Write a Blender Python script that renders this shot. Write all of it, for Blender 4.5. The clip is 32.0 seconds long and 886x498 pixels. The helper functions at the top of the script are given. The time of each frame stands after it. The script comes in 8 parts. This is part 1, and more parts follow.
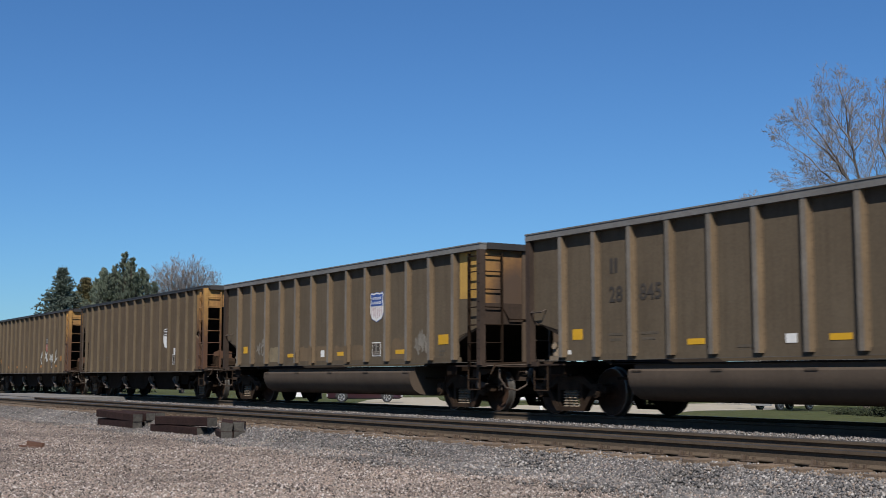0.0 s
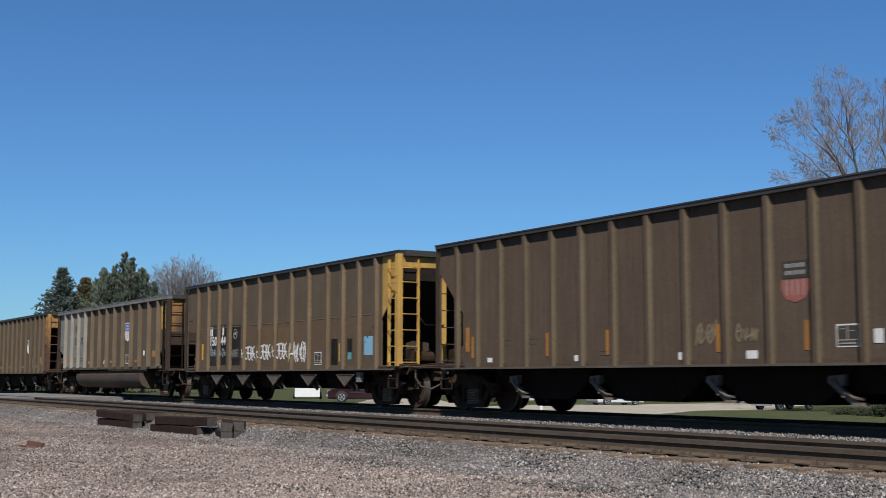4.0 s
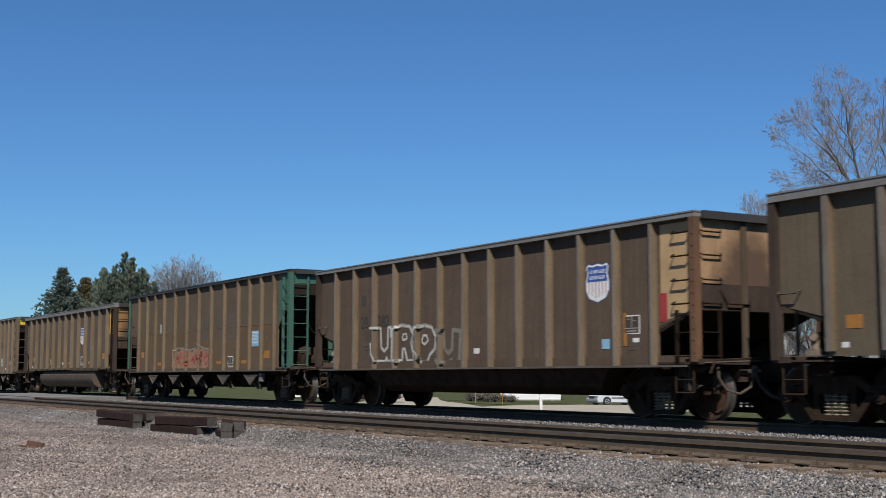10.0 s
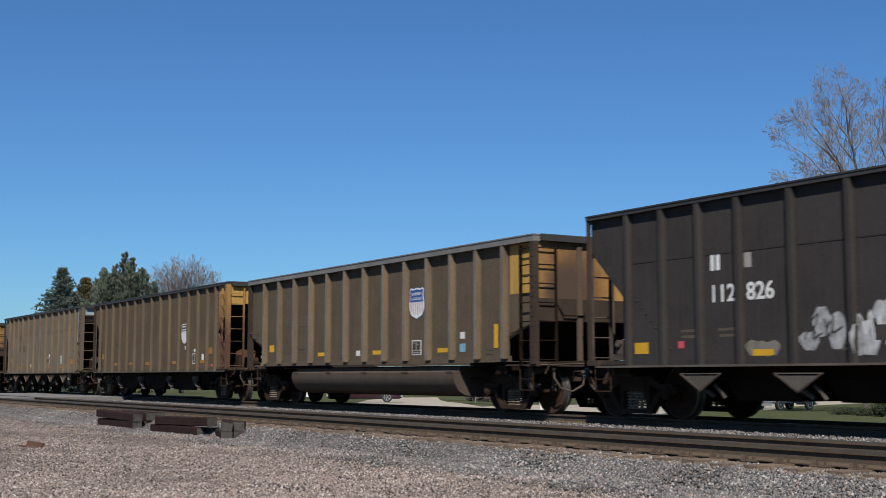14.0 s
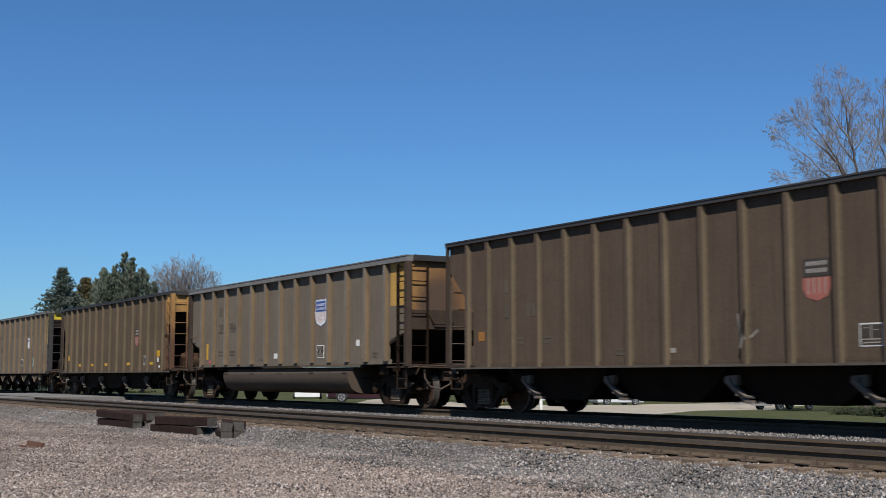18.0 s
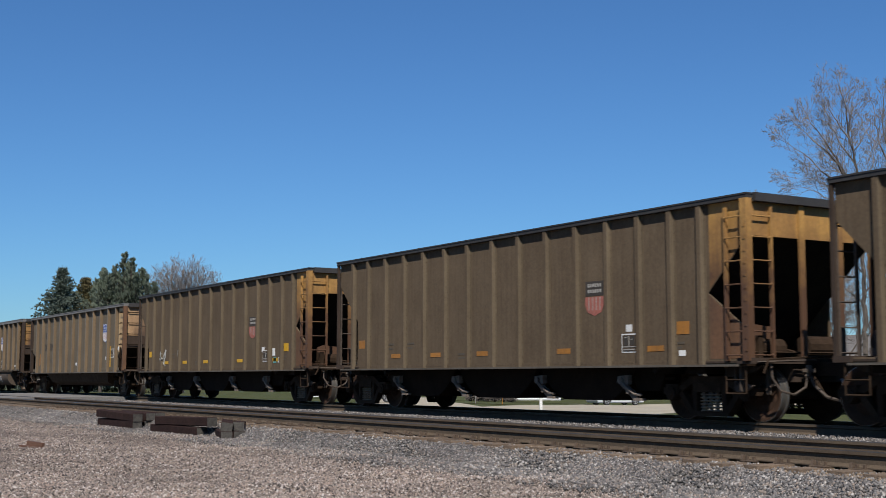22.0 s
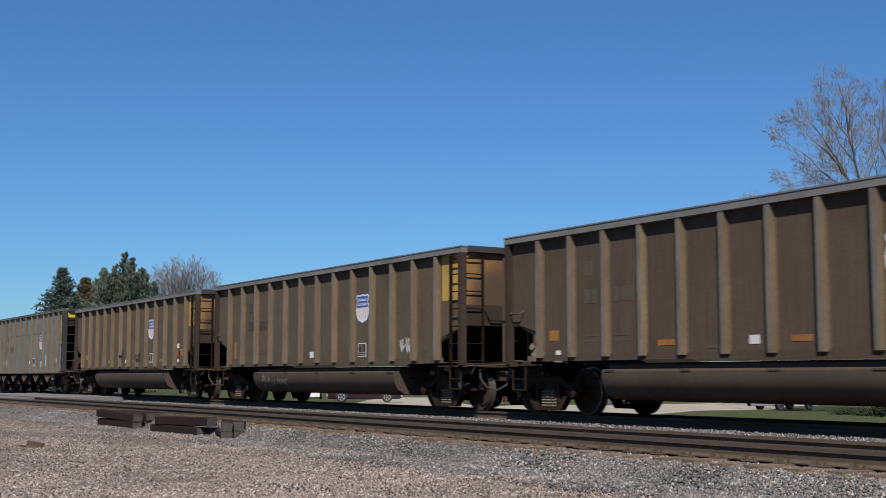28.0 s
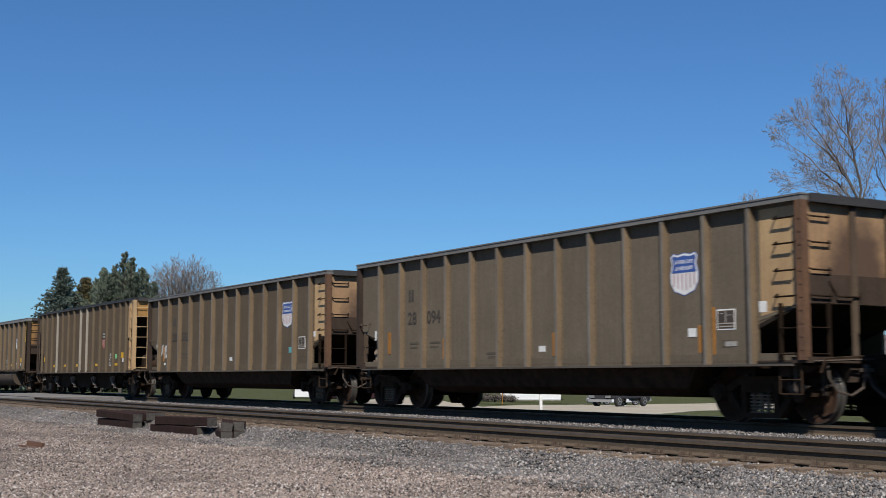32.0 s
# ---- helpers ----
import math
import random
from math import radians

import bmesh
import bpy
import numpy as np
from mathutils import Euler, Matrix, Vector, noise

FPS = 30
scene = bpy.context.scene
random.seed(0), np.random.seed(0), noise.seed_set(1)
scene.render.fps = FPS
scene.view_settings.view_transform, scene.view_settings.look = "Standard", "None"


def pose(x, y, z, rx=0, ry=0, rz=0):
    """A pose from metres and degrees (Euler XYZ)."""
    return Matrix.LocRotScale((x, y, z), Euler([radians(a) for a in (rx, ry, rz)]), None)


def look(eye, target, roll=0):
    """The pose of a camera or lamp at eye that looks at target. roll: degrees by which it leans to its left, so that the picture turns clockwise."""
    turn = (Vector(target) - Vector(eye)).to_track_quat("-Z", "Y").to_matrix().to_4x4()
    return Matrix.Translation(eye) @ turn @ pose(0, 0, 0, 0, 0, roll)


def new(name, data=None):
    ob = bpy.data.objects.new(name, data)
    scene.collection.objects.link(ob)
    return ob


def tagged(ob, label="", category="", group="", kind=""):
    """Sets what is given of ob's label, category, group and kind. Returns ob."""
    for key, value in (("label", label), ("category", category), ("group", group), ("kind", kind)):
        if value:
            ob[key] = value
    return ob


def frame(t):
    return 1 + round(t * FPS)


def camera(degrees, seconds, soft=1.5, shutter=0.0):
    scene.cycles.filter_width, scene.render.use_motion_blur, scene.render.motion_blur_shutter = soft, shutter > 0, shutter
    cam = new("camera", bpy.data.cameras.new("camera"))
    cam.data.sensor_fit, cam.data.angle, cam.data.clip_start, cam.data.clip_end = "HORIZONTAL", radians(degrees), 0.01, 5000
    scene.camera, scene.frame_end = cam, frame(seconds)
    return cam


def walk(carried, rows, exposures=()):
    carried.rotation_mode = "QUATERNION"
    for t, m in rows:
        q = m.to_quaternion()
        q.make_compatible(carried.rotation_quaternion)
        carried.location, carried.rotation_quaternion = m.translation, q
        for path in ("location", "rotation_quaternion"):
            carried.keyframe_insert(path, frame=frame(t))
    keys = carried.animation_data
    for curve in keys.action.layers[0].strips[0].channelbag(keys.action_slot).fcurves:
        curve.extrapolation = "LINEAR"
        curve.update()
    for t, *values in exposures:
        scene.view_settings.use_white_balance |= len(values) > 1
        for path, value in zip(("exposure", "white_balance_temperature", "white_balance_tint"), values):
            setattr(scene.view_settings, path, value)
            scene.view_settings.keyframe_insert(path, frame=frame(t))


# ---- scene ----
cam = camera(39.23, 32.0, soft=0.85, shutter=0.12)
EYE = pose(0, 0, 0.74, 95.89, 0, -31.66)
walk(cam, [(0, EYE), (32.0, EYE)])

# ---- light ----
world = bpy.data.worlds.new("sky")
scene.world = world
world.use_nodes = True
SUN_ELEV, SUN_AZ = 47.0, 216.0      # the sun stands behind the camera, towards the tail of the train
wn = world.node_tree
sky = wn.nodes.new("ShaderNodeTexSky")
sky.sky_type, sky.sun_disc = "NISHITA", False
sky.sun_elevation, sky.sun_rotation = radians(SUN_ELEV), radians(SUN_AZ)
sky.air_density, sky.dust_density, sky.ozone_density = 1.0, 0.2, 4.0
tint = wn.nodes.new("ShaderNodeMix")           # clear, dry spring air: a deeper blue
tint.data_type, tint.blend_type = "RGBA", "MULTIPLY"
tint.inputs[0].default_value = 1.0
tint.inputs[7].default_value = (0.603, 0.992, 1.385, 1.0)
wn.links.new(sky.outputs[0], tint.inputs[6])
wn.links.new(tint.outputs[2], wn.nodes["Background"].inputs[0])
wn.nodes["Background"].inputs[1].default_value = 0.05
sun = new("sun", bpy.data.lights.new("sun", "SUN"))
sun.data.energy, sun.data.angle, sun.data.color = 5.0, radians(0.5), (1.0, 0.95, 0.885)
_az, _el = radians(SUN_AZ), radians(SUN_ELEV)
SUN_FROM = Vector((math.sin(_az) * math.cos(_el), math.cos(_az) * math.cos(_el), math.sin(_el)))
sun.matrix_world = look(SUN_FROM * 60, (0, 0, 0))
scene.view_settings.exposure = 0.48


# ---- materials ----
def nd(m, kind, **inputs):
    n = m.node_tree.nodes.new(kind)
    for key, v in inputs.items():
        n.inputs[key.replace("_", " ")].default_value = v
    return n


def col(c):
    return (*c, 1.0)


MATS = {}


def surface(name, c1, c2, rough=0.7, metal=0.0, scale=2.0, fine=40.0, bump=0.25, dist=0.01, streak=None, amount=0.5, spec=0.3,
            mottle=0.25):
    """A worn surface: two tones in large patches, fine grain, and, where streak is a colour, dirt that has run down."""
    if name in MATS:
        return MATS[name]
    m = bpy.data.materials.new(name)
    m.use_nodes = True
    t, b = m.node_tree, m.node_tree.nodes["Principled BSDF"]
    tc, oi = nd(m, "ShaderNodeTexCoord"), nd(m, "ShaderNodeObjectInfo")
    off = nd(m, "ShaderNodeVectorMath")
    off.operation = "SCALE"
    off.inputs[0].default_value = (37.0, 53.0, 19.0)
    t.links.new(oi.outputs["Random"], off.inputs["Scale"])
    add = nd(m, "ShaderNodeVectorMath")
    t.links.new(tc.outputs["Object"], add.inputs[0])
    t.links.new(off.outputs[0], add.inputs[1])
    n1 = nd(m, "ShaderNodeTexNoise", Scale=scale, Detail=6.0, Roughness=0.65)
    n2 = nd(m, "ShaderNodeTexNoise", Scale=fine, Detail=4.0)
    for n in (n1, n2):
        t.links.new(add.outputs[0], n.inputs["Vector"])
    ramp = nd(m, "ShaderNodeMapRange", From_Min=0.32, From_Max=0.68)
    t.links.new(n1.outputs[0], ramp.inputs[0])
    mix = nd(m, "ShaderNodeMix")
    mix.data_type = "RGBA"
    mix.inputs[6].default_value, mix.inputs[7].default_value = col(c1), col(c2)
    t.links.new(ramp.outputs[0], mix.inputs[0])
    out = mix.outputs[2]
    if streak:
        mp = nd(m, "ShaderNodeMapping")
        mp.inputs["Scale"].default_value = (3.0, 7.0, 0.35)
        t.links.new(add.outputs[0], mp.inputs[0])
        n3 = nd(m, "ShaderNodeTexNoise", Scale=1.6, Detail=7.0, Roughness=0.7)
        t.links.new(mp.outputs[0], n3.inputs["Vector"])
        r3 = nd(m, "ShaderNodeMapRange", From_Min=0.45, From_Max=0.75, To_Max=amount)
        t.links.new(n3.outputs[0], r3.inputs[0])
        mx = nd(m, "ShaderNodeMix")
        mx.data_type = "RGBA"
        t.links.new(r3.outputs[0], mx.inputs[0])
        t.links.new(out, mx.inputs[6])
        mx.inputs[7].default_value = col(streak)
        out = mx.outputs[2]
    # fine mottling of the tone
    g = nd(m, "ShaderNodeMapRange", From_Min=0.25, From_Max=0.75, To_Min=1 - mottle, To_Max=1 + mottle)
    t.links.new(n2.outputs[0], g.inputs[0])
    own = nd(m, "ShaderNodeMapRange", To_Min=0.92, To_Max=1.08)          # no two pieces weathered alike
    t.links.new(oi.outputs["Random"], own.inputs[0])
    both = nd(m, "ShaderNodeMath")
    both.operation = "MULTIPLY"
    t.links.new(g.outputs[0], both.inputs[0])
    t.links.new(own.outputs[0], both.inputs[1])
    mul = nd(m, "ShaderNodeVectorMath")
    mul.operation = "SCALE"
    t.links.new(out, mul.inputs[0])
    t.links.new(both.outputs[0], mul.inputs["Scale"])
    t.links.new(mul.outputs[0], b.inputs["Base Color"])
    bp = nd(m, "ShaderNodeBump", Strength=bump, Distance=dist)
    t.links.new(n2.outputs[0], bp.inputs["Height"])
    if streak:                                                           # slightly buckled sheets
        wide = nd(m, "ShaderNodeBump", Strength=0.3, Distance=0.04)
        t.links.new(n1.outputs[0], wide.inputs["Height"])
        t.links.new(wide.outputs[0], bp.inputs["Normal"])
    t.links.new(bp.outputs[0], b.inputs["Normal"])
    rr = nd(m, "ShaderNodeMapRange", To_Min=max(0.05, rough - 0.12), To_Max=min(1.0, rough + 0.12))
    t.links.new(n1.outputs[0], rr.inputs[0])
    t.links.new(rr.outputs[0], b.inputs["Roughness"])
    b.inputs["Metallic"].default_value = metal
    b.inputs["Specular IOR Level"].default_value = spec
    MATS[name] = m
    return m


def stones(name, tones, rough=0.9):
    """Loose stones: each one its own tone."""
    m = bpy.data.materials.new(name)
    m.use_nodes = True
    t, b = m.node_tree, m.node_tree.nodes["Principled BSDF"]
    geo = nd(m, "ShaderNodeNewGeometry")
    ramp = nd(m, "ShaderNodeValToRGB")
    ramp.color_ramp.interpolation = "CONSTANT"
    el = ramp.color_ramp.elements
    while len(el) < len(tones):
        el.new(0.5)
    for i, c in enumerate(tones):
        el[i].position, el[i].color = i / len(tones), col(c)
    t.links.new(geo.outputs["Random Per Island"], ramp.inputs[0])
    n = nd(m, "ShaderNodeTexNoise", Scale=60.0, Detail=3.0)
    tc = nd(m, "ShaderNodeTexCoord")
    t.links.new(tc.outputs["Object"], n.inputs["Vector"])
    g = nd(m, "ShaderNodeMapRange", From_Min=0.3, From_Max=0.7, To_Min=0.75, To_Max=1.2)
    t.links.new(n.outputs[0], g.inputs[0])
    mul = nd(m, "ShaderNodeVectorMath")
    mul.operation = "SCALE"
    wide = nd(m, "ShaderNodeTexNoise", Scale=0.35, Detail=6.0, Roughness=0.65)
    t.links.new(tc.outputs["Object"], wide.inputs["Vector"])
    w = nd(m, "ShaderNodeMapRange", From_Min=0.3, From_Max=0.7, To_Min=0.75, To_Max=1.2)
    t.links.new(wide.outputs[0], w.inputs[0])
    both = nd(m, "ShaderNodeMath")
    both.operation = "MULTIPLY"
    t.links.new(g.outputs[0], both.inputs[0])
    t.links.new(w.outputs[0], both.inputs[1])
    t.links.new(ramp.outputs[0], mul.inputs[0])
    t.links.new(both.outputs[0], mul.inputs["Scale"])
    t.links.new(mul.outputs[0], b.inputs["Base Color"])
    b.inputs["Roughness"].default_value = rough
    b.inputs["Specular IOR Level"].default_value = 0.2
    return m


def gravel_bed(name, tones, cell=28.0, bump=1.0):
    """A bed of small stones: cells of varied tone with dark joints and relief."""
    m = bpy.data.materials.new(name)
    m.use_nodes = True
    t, b = m.node_tree, m.node_tree.nodes["Principled BSDF"]
    tc = nd(m, "ShaderNodeTexCoord")
    v = nd(m, "ShaderNodeTexVoronoi", Scale=cell)
    big = nd(m, "ShaderNodeTexNoise", Scale=0.35, Detail=6.0, Roughness=0.65)
    for n in (v, big):
        t.links.new(tc.outputs["Object"], n.inputs["Vector"])
    sep = nd(m, "ShaderNodeSeparateColor")
    t.links.new(v.outputs["Color"], sep.inputs[0])
    ramp = nd(m, "ShaderNodeValToRGB")
    ramp.color_ramp.interpolation = "CONSTANT"
    el = ramp.color_ramp.elements
    while len(el) < len(tones):
        el.new(0.5)
    for i, c in enumerate(tones):
        el[i].position, el[i].color = i / len(tones), col(c)
    t.links.new(sep.outputs[0], ramp.inputs[0])
    g = nd(m, "ShaderNodeMapRange", From_Min=0.3, From_Max=0.7, To_Min=0.72, To_Max=1.22)
    t.links.new(big.outputs[0], g.inputs[0])
    mul = nd(m, "ShaderNodeVectorMath")
    mul.operation = "SCALE"
    t.links.new(ramp.outputs[0], mul.inputs[0])
    t.links.new(g.outputs[0], mul.inputs["Scale"])
    t.links.new(mul.outputs[0], b.inputs["Base Color"])
    gap = nd(m, "ShaderNodeMapRange", From_Min=0.35, From_Max=0.75, To_Min=1.34, To_Max=0.62)   # earth between the stones
    t.links.new(v.outputs["Distance"], gap.inputs[0])
    deep = nd(m, "ShaderNodeVectorMath")
    deep.operation = "SCALE"
    t.links.new(mul.outputs[0], deep.inputs[0])
    t.links.new(gap.outputs[0], deep.inputs["Scale"])
    t.links.new(deep.outputs[0], b.inputs["Base Color"])
    bp = nd(m, "ShaderNodeBump", Strength=bump, Distance=0.03)
    bp.invert = True
    t.links.new(v.outputs["Distance"], bp.inputs["Height"])
    t.links.new(bp.outputs[0], b.inputs["Normal"])
    b.inputs["Roughness"].default_value = 0.95
    b.inputs["Specular IOR Level"].default_value = 0.0
    return m


def stain(m, tone, at, reach, edge=(0.55, 1.05), most=0.95):
    """Soot or rust spread over a painted surface: round the point `at` of the car, as far as `reach` along x, y and z."""
    t, b = m.node_tree, m.node_tree.nodes["Principled BSDF"]
    src = b.inputs["Base Color"].links[0].from_socket
    tc = nd(m, "ShaderNodeTexCoord")
    mp = nd(m, "ShaderNodeMapping")
    mp.inputs["Scale"].default_value = [1 / r for r in reach]
    mp.inputs["Location"].default_value = [-a / r for a, r in zip(at, reach)]
    t.links.new(tc.outputs["Object"], mp.inputs[0])
    far = nd(m, "ShaderNodeVectorMath")
    far.operation = "LENGTH"
    t.links.new(mp.outputs[0], far.inputs[0])
    n = nd(m, "ShaderNodeTexNoise", Scale=2.4, Detail=7.0, Roughness=0.65)
    t.links.new(tc.outputs["Object"], n.inputs["Vector"])
    jag = nd(m, "ShaderNodeMath")
    jag.operation = "MULTIPLY_ADD"
    jag.inputs[1].default_value, jag.inputs[2].default_value = 0.9, -0.45
    t.links.new(n.outputs[0], jag.inputs[0])
    add = nd(m, "ShaderNodeMath")
    t.links.new(far.outputs["Value"], add.inputs[0])
    t.links.new(jag.outputs[0], add.inputs[1])
    f = nd(m, "ShaderNodeMapRange", From_Min=edge[0], From_Max=edge[1], To_Min=most, To_Max=0.0)
    t.links.new(add.outputs[0], f.inputs[0])
    mix = nd(m, "ShaderNodeMix")
    mix.data_type = "RGBA"
    t.links.new(f.outputs[0], mix.inputs[0])
    t.links.new(src, mix.inputs[6])
    mix.inputs[7].default_value = col(tone)
    t.links.new(mix.outputs[2], b.inputs["Base Color"])


M_BROWN = surface("dusty_brown_paint", (0.09225, 0.0724, 0.04935), (0.0738, 0.05713, 0.03911), 0.8, 0.0, 0.9, 22, 0.12, streak=(0.05535, 0.04039, 0.02607), amount=0.55, mottle=0.12, spec=0.12)
M_PALEBROWN = surface("pale_dusty_brown_paint", (0.114, 0.094, 0.068), (0.094, 0.077, 0.056), 0.8, 0.0, 0.9, 22, 0.12, streak=(0.070, 0.055, 0.038), amount=0.5, mottle=0.12, spec=0.12)
M_TANLOW = surface("tan_stained_paint", (0.09991, 0.06831, 0.04268), (0.07931, 0.05544, 0.03492), 0.8, 0.0, 0.7, 22, 0.12, streak=(0.1154, 0.07227, 0.03589), amount=0.4, mottle=0.12, spec=0.12)
M_RUSTY = surface("reddish_brown_paint", (0.0945, 0.06958, 0.04504), (0.0735, 0.05391, 0.03533), 0.8, 0.0, 0.9, 22, 0.12, streak=(0.0546, 0.03528, 0.0212), amount=0.6, mottle=0.14, spec=0.12)
M_DARKBROWN = surface("sooty_brown_paint", (0.08058, 0.0588, 0.04171), (0.06324, 0.04606, 0.03298), 0.8, 0.0, 0.9, 22, 0.12, streak=(0.04692, 0.03136, 0.02134), amount=0.6, mottle=0.12, spec=0.12)
M_GREY = surface("dusty_grey_paint", (0.1267, 0.1054, 0.07978), (0.103, 0.08471, 0.06501), 0.8, 0.0, 0.9, 22, 0.12, streak=(0.07107, 0.05713, 0.0394), amount=0.5, mottle=0.1, spec=0.12)
M_CLEAN = surface("clean_grey_aluminium", (0.138, 0.141, 0.130), (0.112, 0.115, 0.106), 0.6, 0.0, 0.8, 22, 0.08, streak=(0.085, 0.082, 0.070), amount=0.35, mottle=0.08, spec=0.2)
M_BLACKCAR = surface("weathered_black_paint", (0.0335, 0.0305, 0.0285), (0.0245, 0.0222, 0.0208), 0.7, 0.0, 0.8, 20, 0.1, streak=(0.044, 0.038, 0.032), amount=0.5, mottle=0.12, spec=0.12)
M_RIB = surface("dusty_rib_paint", (0.135, 0.096, 0.058), (0.098, 0.071, 0.045), 0.8, 0.0, 0.9, 22, 0.12, streak=(0.070, 0.053, 0.036), amount=0.5, mottle=0.12, spec=0.12)
M_RIBDULL = surface("dull_rib_paint", (0.100, 0.077, 0.050), (0.078, 0.060, 0.040), 0.8, 0.0, 0.9, 22, 0.12, streak=(0.058, 0.043, 0.028), amount=0.5, mottle=0.12, spec=0.12)
M_RIBGREY = surface("bare_rib_aluminium", (0.228, 0.204, 0.166), (0.179, 0.159, 0.128), 0.6, 0.0, 1.5, 25, 0.1, mottle=0.1)
# rib fronts: the sky's grey reflection is in the colour, under brown dirt streaks
M_RIBFACE = surface("dusty_rib_face", (0.150, 0.134, 0.114), (0.102, 0.088, 0.071), 0.7, 0.0, 1.2, 25, 0.12, streak=(0.080, 0.058, 0.040), amount=0.55, mottle=0.12, spec=0.2)
M_BOLT = surface("dark_bolt_heads", (0.083, 0.059, 0.037), (0.062, 0.044, 0.030), 0.8, 0.0, 3.0, 30, 0.1, spec=0.1)
M_CHORD = surface("dusty_top_rail", (0.150, 0.145, 0.136), (0.108, 0.102, 0.094), 0.6, 0.1, 1.0, 25, 0.1, mottle=0.15)
M_CHORDDARK = surface("dark_top_rail", (0.031, 0.029, 0.028), (0.045, 0.041, 0.038), 0.55, 0.2, 1.0, 25, 0.1, mottle=0.15)
M_SILL = surface("grimy_sill", (0.052, 0.040, 0.029), (0.034, 0.027, 0.020), 0.8, 0.0, 0.9, 22, 0.12, streak=(0.069, 0.055, 0.040), amount=0.4, mottle=0.15, spec=0.12)
M_LIP = surface("grey_sill_lip", (0.090, 0.080, 0.068), (0.062, 0.053, 0.043), 0.75, 0.0, 0.9, 22, 0.12, streak=(0.060, 0.042, 0.027), amount=0.5, mottle=0.15, spec=0.15)
# almost black and reddened: the shade beneath the cars is in this colour
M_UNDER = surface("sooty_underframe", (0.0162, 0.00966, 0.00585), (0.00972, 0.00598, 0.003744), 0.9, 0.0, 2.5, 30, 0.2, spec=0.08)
# near-black stands in for the shade on slope sheets and floors
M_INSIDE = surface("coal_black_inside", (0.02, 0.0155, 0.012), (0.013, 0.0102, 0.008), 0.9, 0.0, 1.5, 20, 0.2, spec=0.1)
M_TUB = surface("dusty_tub", (0.06708, 0.04988, 0.03612), (0.0516, 0.0387, 0.02838), 0.75, 0.0, 0.9, 22, 0.12, streak=(0.0387, 0.02924, 0.02064), amount=0.5, mottle=0.1, spec=0.2)
M_YELLOW = surface("faded_yellow_paint", (0.400, 0.248, 0.059), (0.304, 0.179, 0.045), 0.6, 0.0, 1.2, 22, 0.1, streak=(0.152, 0.083, 0.031), amount=0.6, mottle=0.1)
M_BRIGHT = surface("bright_yellow_paint", (0.497, 0.380, 0.028), (0.414, 0.304, 0.028), 0.5, 0.0, 1.2, 22, 0.08, streak=(0.207, 0.138, 0.034), amount=0.4, mottle=0.08)
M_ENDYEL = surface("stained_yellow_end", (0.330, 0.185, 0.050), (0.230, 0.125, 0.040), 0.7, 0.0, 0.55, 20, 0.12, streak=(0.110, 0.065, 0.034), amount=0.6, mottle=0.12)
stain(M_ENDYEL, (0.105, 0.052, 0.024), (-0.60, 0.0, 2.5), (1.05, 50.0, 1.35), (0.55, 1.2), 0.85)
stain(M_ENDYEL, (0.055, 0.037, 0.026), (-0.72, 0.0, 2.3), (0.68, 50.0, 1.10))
M_STAINED = surface("rust_stained_yellow_steel", (0.330, 0.185, 0.052), (0.235, 0.125, 0.040), 0.65, 0.0, 0.8, 18, 0.12, streak=(0.120, 0.060, 0.030), amount=0.6, mottle=0.14)
stain(M_STAINED, (0.058, 0.029, 0.018), (0.0, 0.0, 1.0), (50.0, 50.0, 2.2), (0.5, 1.15))
M_CREAM = surface("faded_cream_paint", (0.380, 0.262, 0.135), (0.290, 0.190, 0.097), 0.6, 0.0, 1.2, 22, 0.08, streak=(0.207, 0.131, 0.069), amount=0.5, mottle=0.08)
M_ENDCREAM = surface("stained_cream_end", (0.300, 0.190, 0.100), (0.220, 0.135, 0.072), 0.7, 0.0, 0.5, 20, 0.12, streak=(0.120, 0.075, 0.046), amount=0.6, mottle=0.12)
stain(M_ENDCREAM, (0.062, 0.038, 0.026), (-0.30, 0.0, 2.2), (0.95, 50.0, 1.30))
M_ENDBROWN = surface("rusty_brown_end", (0.117, 0.059, 0.029), (0.072, 0.038, 0.022), 0.75, 0.0, 1.0, 20, 0.15, streak=(0.048, 0.031, 0.021), amount=0.6, mottle=0.15)
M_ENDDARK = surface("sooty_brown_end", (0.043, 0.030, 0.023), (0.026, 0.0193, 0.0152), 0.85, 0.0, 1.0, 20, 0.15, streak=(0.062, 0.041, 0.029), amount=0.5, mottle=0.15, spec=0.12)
M_RIGGING = surface("dusty_rigging_steel", (0.079, 0.062, 0.050), (0.041, 0.032, 0.026), 0.8, 0.05, 3.0, 40, 0.2, spec=0.15)
M_GREEN = surface("weathered_green_paint", (0.031, 0.093, 0.066), (0.023, 0.069, 0.050), 0.6, 0.0, 1.2, 20, 0.1, streak=(0.083, 0.076, 0.052), amount=0.55, mottle=0.12)
M_PALEBLUE = surface("pale_blue_grey_paint", (0.290, 0.345, 0.373), (0.228, 0.269, 0.290), 0.55, 0.1, 1.2, 20, 0.1, streak=(0.083, 0.076, 0.062), amount=0.6, mottle=0.12)
M_RED = surface("faded_red_paint", (0.310, 0.034, 0.038), (0.221, 0.028, 0.028), 0.6, 0.0, 1.5, 22, 0.1, streak=(0.069, 0.034, 0.028), amount=0.5, mottle=0.1)
M_STEEL = surface("polished_tread_steel", (0.248, 0.235, 0.214), (0.166, 0.152, 0.138), 0.38, 0.85, 4.0, 60, 0.05, mottle=0.1)
